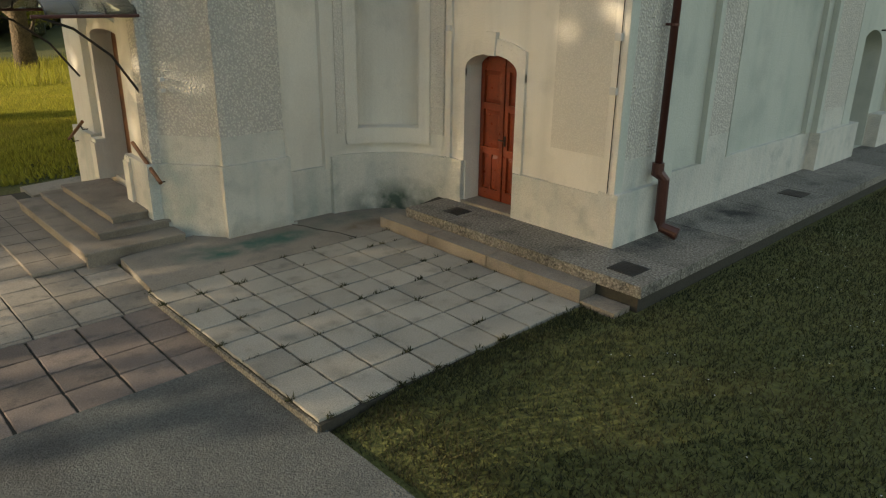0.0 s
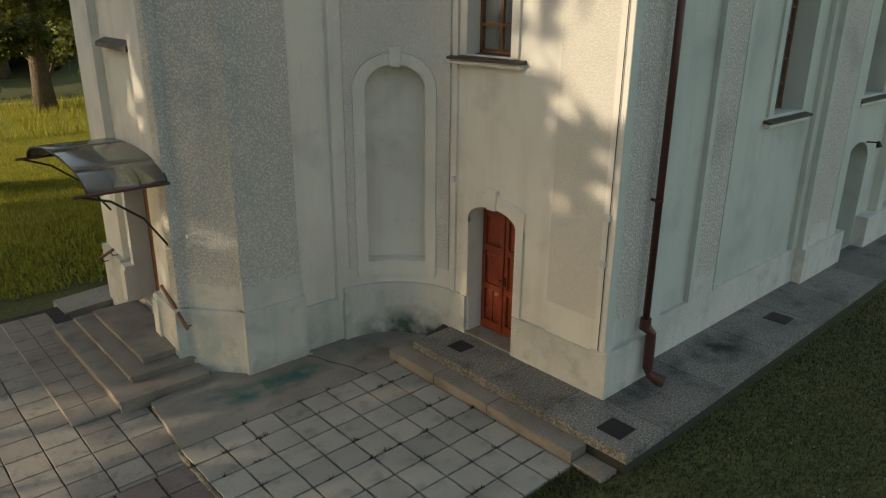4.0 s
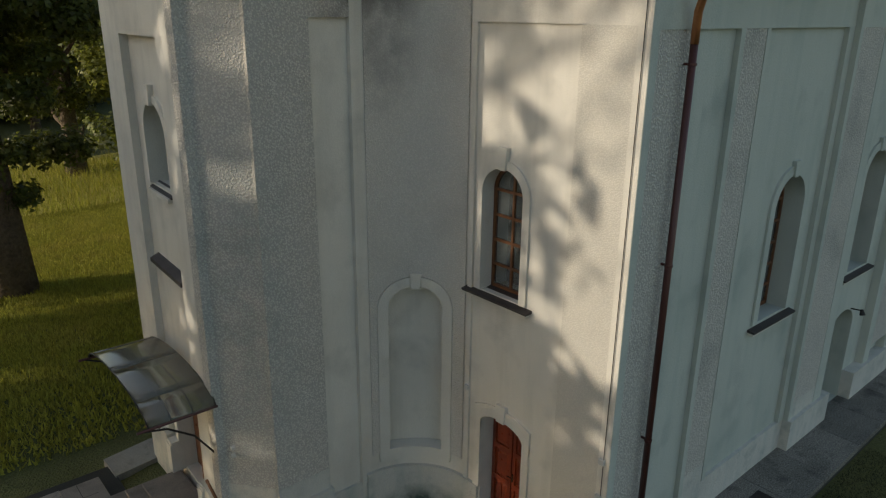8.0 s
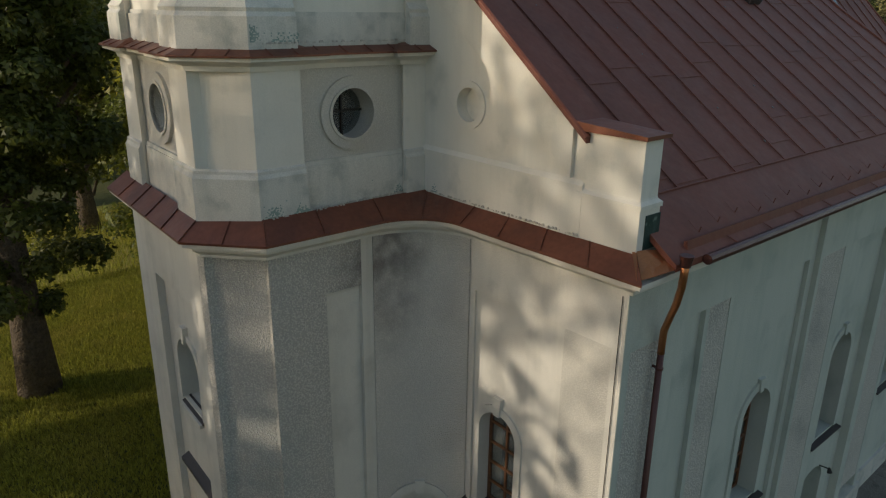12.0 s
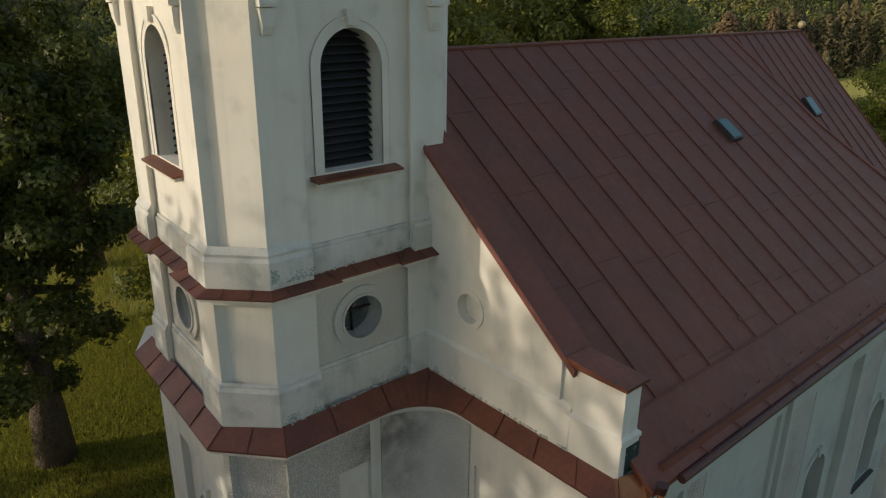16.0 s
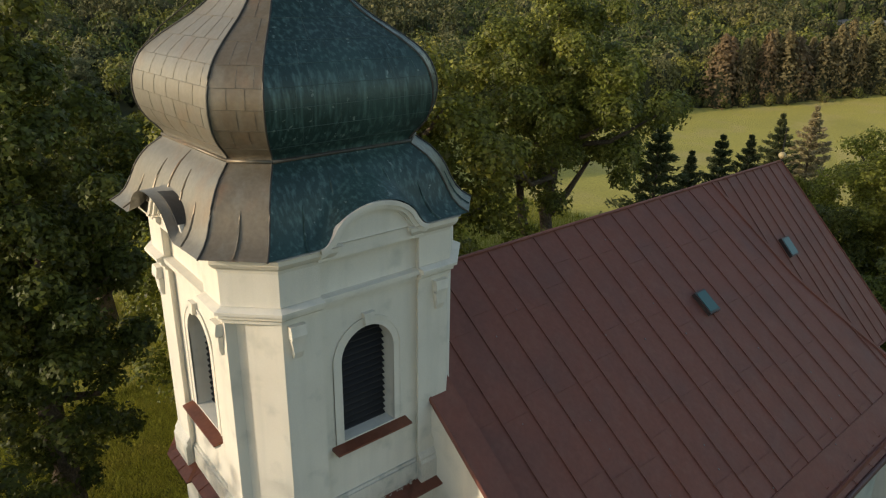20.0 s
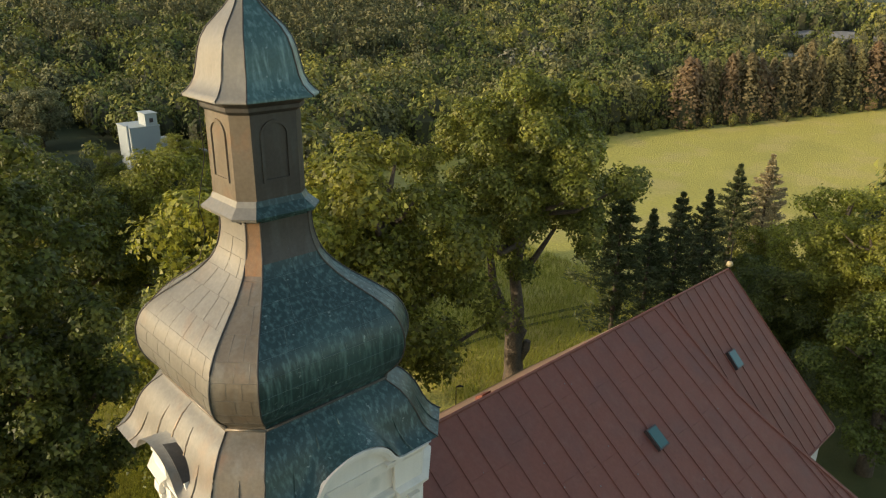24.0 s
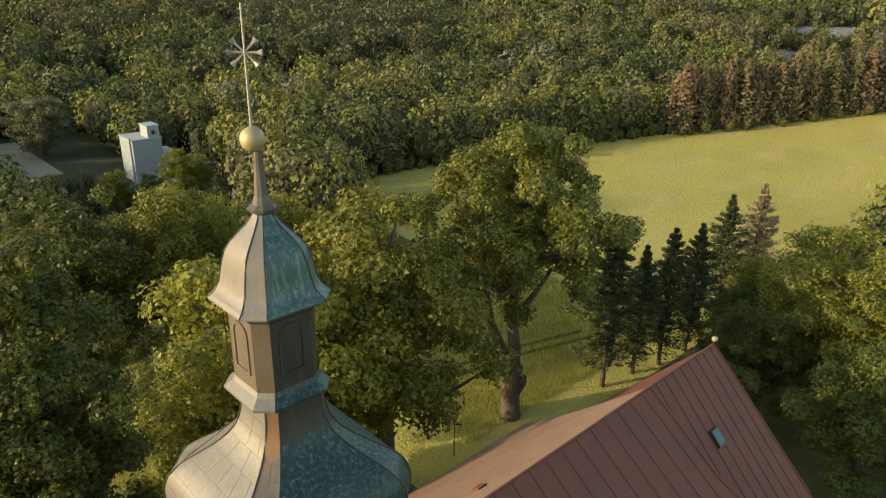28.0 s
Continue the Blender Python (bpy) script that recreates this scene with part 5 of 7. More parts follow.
PROFILE = [(20.8, 3.17), (20.85, 3.11), (20.93, 3.0), (21.08, 2.88), (21.3, 2.78), (21.55, 2.69), (21.78, 2.57), (21.98, 2.41), (22.12, 2.24), (22.24, 2.1), (22.38, 2.16), (22.55, 2.33), (22.75, 2.45),
           (23.0, 2.52), (23.3, 2.54), (23.6, 2.49), (23.9, 2.36), (24.15, 2.13), (24.4, 1.8), (24.65, 1.47), (24.95, 1.13), (25.25, 0.94), (25.6, 0.83), (25.95, 0.79), (26.2, 0.8)]
RAT = 0.73
# finer rings between the given ones
zs = [p[0] for p in PROFILE]
fine = []
for a, c in zip(PROFILE, PROFILE[1:]):
    fine += [(a[0] + (c[0] - a[0]) * s, a[1] + (c[1] - a[1]) * s) for s in (0, 0.5)]
fine.append(PROFILE[-1])
fine = [fine[0]] + [(z, (fine[i][1] + r + fine[i + 2][1]) / 3) for i, (z, r) in enumerate(fine[1:-1])] + [fine[-1]]
dome = place("onion_dome", Build(), PATINA, tower, "weathered copper onion dome with green streaks")
def dome_r(z):
    for (z0, r0), (z1, r1) in zip(fine, fine[1:]):
        if z <= z1:
            return r0 + (r1 - r0) * max(0.0, (z - z0) / (z1 - z0))
    return fine[-1][1]


def facet_point(s, v, z, r):
    o = octagon(r, r * RAT, None, OC)
    p, q = o[s], o[(s + 1) % 8]
    f_ = (v + 1) / 2
    return (p[0] + (q[0] - p[0]) * f_, p[1] + (q[1] - p[1]) * f_, z)


def lift(s, v):
    """How far the skirt rises over the arched pediments of the four main faces."""
    return 20.8 + (arch_rise(v * 3.15 * RAT) if s % 2 == 0 else 0.0)


for s in range(8):
    n_ = 44 if s % 2 == 0 else 6
    rows = []
    for j in range(n_ + 1):
        v = -1 + 2 * j / n_
        zl = lift(s, v)
        col = [facet_point(s, v, zl, 3.17)]
        for z, r in fine:
            zz = max(z, zl + 0.04)
            near = max(0.0, 1 - (zz - zl) / 0.45) if zl > 20.82 and s != 6 else 0.0
            col.append(facet_point(s, v, zz, dome_r(zz) + (3.16 - dome_r(zz)) * near ** 1.6))
        rows.append(col)
    # Light and shade of the sides come from the coppers: dark south, pale west.
    part("dome_facet", Build().loft(rows, cap=False, close=False), VERDIGRIS_SHADED if s in (0, 1, 2) else (PATINA if s == 7 else PALE), dome, "", True)
    pts = [(*octagon(r + 0.01, r * RAT + 0.005, None, OC)[s], z) for z, r in fine]
    part("dome_rib", Build().tube(pts, 0.02, 6), BROWNCU, dome, "", True)
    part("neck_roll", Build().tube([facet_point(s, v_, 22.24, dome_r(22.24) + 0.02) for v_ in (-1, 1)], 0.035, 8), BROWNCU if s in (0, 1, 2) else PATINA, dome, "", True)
    if s in (0, 1, 2, 7):
        sheet = [[facet_point(s, v_, z, dome_r(z) + 0.006) for v_ in (-0.98, 0, 0.98)] for z in (25.1 if s == 7 else 25.3, 25.5, 25.7, 25.9, 26.17)]
        part("neck_sheet", Build().loft(sheet, cap=False, close=False), RUSTCU if s == 7 else BROWNCU, dome, "brown sheet under the lantern", True)
# soldered joints of the staggered sheets, and standing seams on the skirt
JOINTED = material("worn_copper_edge", (0.11, 0.17, 0.16), 0.5, metal=0.2, spots=(0.05, 0.09, 0.085), spot_scale=3.0, spot_amount=0.8, grain=0.2)
JOINTED_PALE = material("dull_copper_edge", (0.185, 0.16, 0.125), 0.5, metal=0.3, spots=(0.24, 0.215, 0.17), spot_scale=3.0, spot_amount=0.8, grain=0.2)
for s in range(8):
    jm_ = JOINTED if s in (0, 1, 2) else JOINTED_PALE
    levels = [22.5 + 0.36 * i for i in range(10)]
    for i, z in enumerate(levels):
        r = dome_r(z) + 0.004
        part("sheet_joint", Build().tube([facet_point(s, -0.99, z, r), facet_point(s, 0.99, z, r)], 0.0045, 4), jm_, dome)
        if i == len(levels) - 1:
            continue
        cols = max(1, round(2 * dome_r(z) * (RAT if s % 2 == 0 else 0.38) / 0.62))
        for c in range(1, cols):
            v = -1 + 2 * (c + (0.5 if i % 2 else 0.0)) / cols
            if abs(v) < 0.97:
                part("sheet_joint", Build().tube([facet_point(s, v, z + 0.36 * f_, dome_r(z + 0.36 * f_) + 0.004) for f_ in (0, 0.33, 0.67, 1.0)], 0.004, 4), jm_, dome)
for s in range(8):
    n_ = 6 if s % 2 == 0 else 2
    for j in range(1, n_):
        f_ = j / n_
        zl = lift(s, 2 * f_ - 1)
        pts = [facet_point(s, 2 * f_ - 1, z, dome_r(z) + 0.008) for z in [max(zl, 20.82) + 0.1 * i for i in range(8)]]
        part("skirt_seam", Build().tube(pts, [0.024] * 5 + [0.018, 0.01, 0.005], 5), VERDIGRIS_SHADED if s in (0, 1, 2) else PATINA, dome)


def rings(prof, ratio, c):
    return [octagon(r, r * ratio, z, c) for z, r in prof]


LC = (-1.64, 8.1)
def faceted(name, prof, ratio, mats):
    """A ring of eight facets, each in a copper whose tone holds its side's light or shade."""
    rr = rings(prof, ratio, LC)
    for s in range(8):
        part(name, Build().loft([[q[s], q[(s + 1) % 8]] for q in rr], cap=False, close=False), mats[s], dome)


SIDES = [VERDIGRIS_SHADED] * 3 + [PALE] * 5
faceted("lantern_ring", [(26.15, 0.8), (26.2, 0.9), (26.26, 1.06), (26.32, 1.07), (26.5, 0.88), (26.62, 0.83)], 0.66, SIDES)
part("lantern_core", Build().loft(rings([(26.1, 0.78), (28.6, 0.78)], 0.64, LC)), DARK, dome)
# South walls in a darker copper: their shade is put into the tone.
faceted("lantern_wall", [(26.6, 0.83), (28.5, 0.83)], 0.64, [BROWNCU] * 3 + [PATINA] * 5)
part("lantern_eave", Build().loft(rings([(28.4, 0.84), (28.47, 0.91), (28.55, 0.91), (28.62, 0.99), (28.72, 1.02)], 0.64, LC)), BROWNCU, dome, "brown moulded eave")
for k in range(4):
    d = [(0, -1), (-1, 0), (0, 1), (1, 0)][k]
    t = [(1, 0), (0, -1), (-1, 0), (0, 1)][k]
    lp = lambda u, d=d, t=t: (LC[0] + d[0] * 0.83 + t[0] * u, LC[1] + d[1] * 0.83 + t[1] * u, d[0], d[1])  # noqa: E731
    b = Build()
    band(b, lp, (0.0, 0.27, 27.05, 27.95, 0.25), 0.07, -0.01, 0.035)
    block(b, lp, -0.34, 0.34, 26.98, 27.05, -0.01, 0.035)
    place("lantern_panel", b, BROWNCU if k in (0, 3) else PATINA, dome, "blind arched panel of the lantern")
CAPP = [(28.68, 1.18), (28.72, 1.18), (28.8, 1.09), (28.92, 1.0), (29.1, 0.93), (29.35, 0.88), (29.62, 0.83), (29.85, 0.76), (30.05, 0.65), (30.24, 0.49), (30.42, 0.34), (30.58, 0.23), (30.74, 0.17)]
for s in range(8):
    part("cap_facet", Build().loft([[(*octagon(r, r * 0.64, None, LC)[s], z), (*octagon(r, r * 0.64, None, LC)[(s + 1) % 8], z)] for z, r in CAPP], cap=False, close=False), VERDIGRIS_LIT if s in (0, 1, 2) else PALE, dome, "", True)
    part("cap_rib", Build().tube([(*octagon(r + 0.005, r * 0.64, None, LC)[s], z) for z, r in CAPP], 0.016, 6), BROWNCU, dome, "", True)
SC = (LC[0] - 0.13, LC[1] - 0.07)
lw_ = thing("lightning_wire", (LC[0] - 0.9, LC[1] + 0.5, 28.6), "thin lightning conductor wire down the lantern and dome", "wire")
place("wire", Build().tube([(LC[0] - 0.95, LC[1] + 0.55, 28.68), (LC[0] - 0.9, LC[1] + 0.6, 27.4), (LC[0] - 1.12, LC[1] + 0.7, 26.3), (LC[0] - 1.0, LC[1] + 0.75, 25.7), (OC[0] - 1.25, OC[1] + 0.85, 25.1), (OC[0] - 2.0, OC[1] + 1.35, 24.42), (OC[0] - 2.42, OC[1] + 1.62, 23.9)], 0.011, 5), IRON, lw_)
spire = place("spire", Build().loft(rings([(30.66, 0.17), (30.76, 0.29), (30.82, 0.3), (30.9, 0.19), (31.1, 0.14), (31.6, 0.1), (32.1, 0.075)], 0.5, LC)), SPIRE, tower, "slim copper spire with gilded ball and cross")
part("ball", ball((0, 0, 0), 0.27, 24, 16), GOLD, spire, "gilded ball", True).location = (SC[0], SC[1], 32.37)
cr = Build().tube([(SC[0], SC[1], 32.6), (SC[0], SC[1], 35.1)], [0.035, 0.018], 8)
for a in range(0, 180, 45):
    if a == 90:
        continue
    c_, s_ = math.cos(radians(a)), math.sin(radians(a))
    hx, hy = 0.75, -0.66
    L_ = 0.36
    for sg in (-1, 1):
        e = (SC[0] + sg * c_ * hx * L_, SC[1] + sg * c_ * hy * L_, 34.15 + sg * s_ * L_)
        cr.tube([(SC[0], SC[1], 34.15), ((SC[0] * 0.3 + e[0] * 0.7), (SC[1] * 0.3 + e[1] * 0.7), 34.15 * 0.3 + e[2] * 0.7), e], [0.014, 0.03, 0.075], 6)
part("cross", cr, CROSS, spire, "grey metal star-shaped cross")

# ---- ground ----
def ground_z(x, y):
    d = math.hypot(x, y)
    z = -0.375 if x > -4.6 else -0.375 - 0.2 * min(1, (-4.6 - x) / 1.2)
    if y > 9:
        z = -0.55 - (0.03 * min(12, y - 9) + 0.05 * max(0.0, min(45, y) - 16) * max(0.0, min(1.0, (22 - x) / 12)))
    if d > 70:
        s = d - 70
        z += 0.02 * s if s < 100 else 2.0 + 0.075 * (s - 100)
        z += 1.2 * noise.noise((x * 0.012, y * 0.012, 0.3)) * min(1, s / 60)
    return z


def is_field(x, y):
    """The hay meadow behind the church, up to the wood's edge."""
    far = 97 - 0.145 * (x - 55) if x < 110 else 89 - 0.465 * (x - 110)
    return x > 52 and 18 < y < far and x < 200 and not (x < 62 and y < 26)


def axis_steps(lo, hi):
    out, p = [], 0.0
    while p < hi:
        out.append(p)
        p += 1.5 if p < 60 else (2 if p < 220 else 20)
    out.append(hi)
    q = -1.5
    while q > lo:
        out.insert(0, q)
        q -= 1.5 if q > -60 else (4 if q > -120 else 20)
    out.insert(0, lo)
    return out


xs, ys = axis_steps(-300, 900), axis_steps(-300, 900)
gme = bpy.data.meshes.new("ground")
gv = [(x, y, ground_z(x, y)) for y in ys for x in xs]
gf, gm = [], []
for j in range(len(ys) - 1):
    for i in range(len(xs) - 1):
        k = j * len(xs) + i
        gf.append((k, k + 1, k + 1 + len(xs), k + len(xs)))
        cx, cy = (xs[i] + xs[i + 1]) / 2, (ys[j] + ys[j + 1]) / 2
        d = math.hypot(cx, cy)
        tall = cy > 40 - 0.1 * cx and cx < 60 and cy < 62
        gm.append(1 if is_field(cx, cy) or tall or (19 < cx < 60 and 24 < cy < 60) else (3 if 12 < cx < 25 and 130 < cy < 162 else (2 if d > 90 else 0)))
gme.from_pydata(gv, [], gf)
SOIL = material("bare_soil", (0.40, 0.34, 0.24), 0.95, spots=(0.3, 0.27, 0.17), spot_scale=0.1, grain=0.2, grain_scale=1)
for mt in (LAWN, MEADOW, WOODFLOOR, SOIL):
    gme.materials.append(mt)
gme.polygons.foreach_set("material_index", gm)
gme.shade_smooth()
tagged(new("ground", gme), "mown lawn running into hay meadow and wooded hills", "ground", kind="structure")


def setting(name, b, mat, label, category):
    return tagged(part(name, b, mat), label, category, kind="structure")


am = material("apron_concrete", (0.42, 0.385, 0.325), 0.92, spots=(0.2, 0.185, 0.155), spot_scale=0.9, spot_amount=0.6, stain=(0.06, 0.058, 0.05), stain_scale=1.7, stain_amount=0.65, stain_lo=0.54, stain_hi=0.72, grain=0.95, grain_scale=30, bump=0.8, bump_scale=36, bump_size=0.015, pit_shade=0.35, vary=0.12, patches=(((3.0, -0.4, 0.0), (0.9, 0.55, 0.4), (0.05, 0.05, 0.045), 1.0), ((0.5, -0.35, 0.0), (0.5, 0.35, 0.4), (0.07, 0.075, 0.07), 0.8)))
# asphalt yard
setting("asphalt", Build().prism([(-40, -30), (-5.42, -30), (-5.40, -0.62), (-5.47, 1.3), (-40, 1.3)], -0.8, -0.44), ASPHALT, "grey weathered asphalt yard beside the paving", "asphalt")
# raised terrace of square slabs
terrace = setting("terrace", Build().prism([(-5.47, -0.58), (-1.3, -0.48), (-1.3, 3.54), (-5.47, 3.54)], -0.8, -0.36), JOINT, "raised terrace of square concrete slabs", "terrace")
for k in range(7):
    part("edge_block", Build().box(-5.5, -5.455, 3.53 - 0.585 * (k + 1) + 0.006, 3.53 - 0.585 * k, -0.8, -0.368), am, terrace)
pad = setting("concrete_pad", Build().prism([(-5.42, 3.545), (-1.0, 3.545), (-0.2, 4.0), (-1.0, 5.2), (-4.0, 5.4), (-5.3, 5.1)], -0.8, -0.335), CONCRETE, "stained concrete pad along the curved wall", "pad")
place("crack", Build().tube([(-2.55, 5.0, -0.337), (-2.36, 4.62, -0.336), (-2.3, 4.35, -0.337), (-2.12, 3.95, -0.336), (-2.05, 3.56, -0.337)], [0.012, 0.009, 0.014, 0.01, 0.016], 5), JOINT, pad, "dark crack across the pad")


# covers, steps and apron
apron = setting("apron", Build().prism([(-1.0, -1.14), (17, -1.02), (17, 0.3), (0.1, 0.3), (0.1, 3.75), (-1.0, 3.45)], -0.8, -0.025), JOINT, "concrete apron round the church wall", "apron")
rng = random.Random(11)


def flag(poly, z0, z1, mat, parent, name="slab"):
    return part(name, Build().prism(poly, z0, z1), mat, parent)


yy = -1.18
for y1 in (0.35, 1.55, 2.45, 3.5):
    flag([(-1.02, yy), (-0.05, yy), (-0.05, y1 - 0.015), (-1.02, y1 - 0.015)], -0.16, 0.0, am, apron)
    yy = y1
x0 = -0.04
while x0 < 16.5:
    x1 = x0 + 1.55 + 0.5 * rng.random()
    flag([(x0 + 0.01, -1.18 + 0.006 * x0), (x1 - 0.01, -1.18 + 0.006 * x1), (x1 - 0.01, 0.3), (x0 + 0.01, 0.3)], -0.16, -0.004 * rng.random(), am, apron)
    x0 = x1
step_low = tagged(part("low_step", Build().prism([(-1.36, -0.45), (-1.01, -0.45), (-1.01, 3.75), (-1.36, 3.72)], -0.8, -0.2), STEP), "long concrete step beside the terrace", "step", kind="structure")
for i, (y0, y1) in enumerate(((-1.05, -0.52), (-0.5, 1.2), (1.22, 2.5), (2.52, 3.75))):
    flag([(-1.38, y0), (-1.03, y0), (-1.03, y1), (-1.38, y1)], -0.42, -0.155 if i else -0.3, STEP, step_low)

# main steps before the tower door
steps = thing("entrance_steps", (-5.3, TY, -0.5), "worn stone steps before the main door", "steps")
for x0, y0, y1, z1 in ((-6.45, 5.35, 10.2, -0.38), (-5.75, 5.2, 9.02, -0.2), (-5.4, 5.67, 8.82, -0.07), (-5.08, 5.98, 8.6, 0.06)):
    xr = -4.22 if z1 > -0.3 else -5.6
    bev = 0.012
    b = Build().loft([[(x0 + 0.03, y0 + 0.03, -0.7), (xr, y0 + 0.03, -0.7), (xr, y1, -0.7), (x0 + 0.03, y1, -0.7)], [(x0 + 0.03, y0 + 0.03, z1 - 0.05), (xr, y0 + 0.03, z1 - 0.05), (xr, y1, z1 - 0.05), (x0 + 0.03, y1, z1 - 0.05)],
                      [(x0, y0, z1 - 0.045), (xr, y0, z1 - 0.045), (xr, y1, z1 - 0.045), (x0, y1, z1 - 0.045)], [(x0, y0, z1 - bev), (xr, y0, z1 - bev), (xr, y1, z1 - bev), (x0, y1, z1 - bev)],
                      [(x0 + bev, y0 + bev, z1), (xr, y0 + bev, z1), (xr, y1, z1), (x0 + bev, y1, z1)]])
    place("step", b, STEP, steps)
    if z1 < -0.3:
        for k in range(1, 9):
            place("tile_joint", Build().box(x0 + 0.02, -5.77, y0 + 0.53 * k, y0 + 0.53 * k + 0.012, z1 - 0.01, z1 + 0.002), JOINT, steps)
        place("tile_joint", Build().box(-6.1, -6.088, y0 + 0.02, y1 - 0.02, z1 - 0.01, z1 + 0.0025), JOINT, steps)

# drain covers and mats
for x, y, w_, z in ((-0.58, -0.69, 0.42, 0.0), (-0.5, 2.75, 0.36, 0.0), (5.17, -0.55, 0.44, 0.0)):
    dc = thing("drain_cover", (x, y, z), "rusty cast iron drain cover set in the apron", "drain cover", "drain covers")
    part("frame_ring", Build().box(-w_ / 2, w_ / 2, -w_ / 2, w_ / 2, -0.02, 0.006), IRON, dc)
    for k in range(6):
        part("grate_bar", Build().box(-w_ / 2 + 0.03, w_ / 2 - 0.03, -w_ / 2 + 0.03 + k * (w_ - 0.06) / 6, -w_ / 2 + 0.03 + (k + 0.6) * (w_ - 0.06) / 6, 0.0, 0.009), IRON, dc)

# downpipe at the corner
dp = thing("downpipe", (1.12, -0.12, 0.0), "dark brown metal downpipe with a copper swan neck", "downpipe")
place("gutter_outlet", Build().tube([(0.36, -0.64, 11.68), (0.36, -0.64, 11.5)], [0.11, 0.075], 12), PIPE, dp)
place("swan_neck", Build().tube([(0.36, -0.64, 11.55), (0.38, -0.62, 11.35), (0.5, -0.54, 11.1), (0.66, -0.4, 10.75), (0.82, -0.15, 10.15), (0.86, -0.12, 9.95), (0.86, -0.12, 9.7)], 0.062, 12), SWAN, dp, "shiny copper swan neck", True)
place("pipe", Build().tube([(0.86, -0.12, 9.8), (0.88, -0.12, 1.05)], 0.058, 12), PIPE, dp, "", True)
place("boot", Build().tube([(0.88, -0.12, 1.15), (0.88, -0.12, 1.0), (0.95, -0.2, 0.9), (0.97, -0.2, 0.25), (0.98, -0.24, 0.15), (1.05, -0.48, 0.08)], [0.09, 0.1, 0.085, 0.085, 0.085, 0.1], 12), PIPE, dp)
for z in (3.1, 6.3, 9.4):
    place("bracket", Build().tube([(0.87, -0.12, z), (0.87, -0.12, z + 0.04)], 0.068, 12).box(0.855, 0.885, -0.12, 0.06, z, z + 0.035), PIPE, dp)

# junction boxes and wire
for x, y, z, s in ((-0.06, 0.13, 2.97, 0.05), (-0.06, 0.14, 2.25, 0.05), (-0.06, 3.47, 2.94, 0.045)):
    jb = thing("junction_box", (x, y, z), "small white plastic junction box on the wall", "junction box", "junction boxes")
    part("box", Build().box(-0.05, 0.015, -s, s, -s, s), PLASTIC, jb)
lc = thing("lightning_wire", (-0.07, 0.09, 0.5), "thin lightning conductor wire down the corner", "wire")
place("wire", Build().tube([(-0.07, 0.1, 0.8), (-0.07, 0.1, 10.9)], 0.008, 6), IRON, lc)
for z in (2.18, 2.01):
    sl_ = thing("wall_lamp", (-4.17, 5.60, z), "small white spotlight on the chamfered pier", "spotlight", "spotlights")
    part("body", Build().box(-0.03, 0.04, -0.06, 0.02, -0.02, 0.035), PLASTIC, sl_)
    part("arm", Build().tube([(0.0, 0.0, 0.0), (0.12, 0.1, 0.0)], 0.02, 6), PLASTIC, sl_)

# canopy over the main door
can = thing("door_canopy", (-4.4, TY, 3.2), "arched smoked plastic canopy on dark brackets", "canopy")
y0c, y1c = 5.68, 9.2
CY = (y0c + y1c) / 2
vault = [(CY - (CY - y0c) * math.cos(math.pi * k / 20), 3.13 + 0.4 * math.sin(math.pi * k / 20)) for k in range(21)]
for a, c in ((0, 5), (5, 10), (10, 15), (15, 20)):
    b = Build().loft([[(-4.36, y, z), (-5.6, y, z), (-5.6, y, z + 0.012), (-4.36, y, z + 0.012)] for y, z in vault[a:c + 1]])
    place("sheet", b, SMOKED, can, "smoked plastic sheet", True)
for x in (-5.6, -5.2, -4.8, -4.38):
    place("rib", Build().tube([(x, y, z - 0.012) for y, z in vault], 0.016, 6), IRON, can)
for y in (y0c, y1c):
    place("side_bar", Build().tube([(-4.34, y, 3.12), (-5.8, y, 3.12)], 0.026, 8), PIPE, can)
    place("strut", Build().tube([(-4.36, y + (0.3 if y < CY else -0.3), 1.95), (-4.75, y + (0.2 if y < CY else -0.2), 2.55), (-5.25, y + (0.1 if y < CY else -0.1), 2.95), (-5.68, y, 3.11)], 0.02, 8), IRON, can)

# hand rails at the door
for ya, yb, yp in ((6.42, 5.42, 5.9), (8.95, 10.0, 9.4)):
    hr = thing("hand_rail", (-4.42, yp, 0.06), "brown wooden hand rail beside the door", "hand rail", "hand rails")
    place("rail", Build().tube([(-4.43, ya, 1.11), (-4.43, yb, 0.62)], 0.032, 8), WOOD, hr)
    for f_ in (0.15, 0.85):
        y_, z_ = ya + (yb - ya) * f_, 1.11 - 0.49 * f_
        place("bracket", Build().tube([(-4.43, y_, z_ - 0.02), (-4.40, y_, z_ - 0.1), (-4.3, y_, z_ - 0.1)], 0.012, 6), IRON, hr)
setting("side_slab", Build().prism([(-5.27, 10.0), (-3.3, 10.25), (-3.3, 11.2), (-5.29, 10.88)], -0.8, -0.41), SLAB, "pale concrete slab beside the entrance steps", "slab")

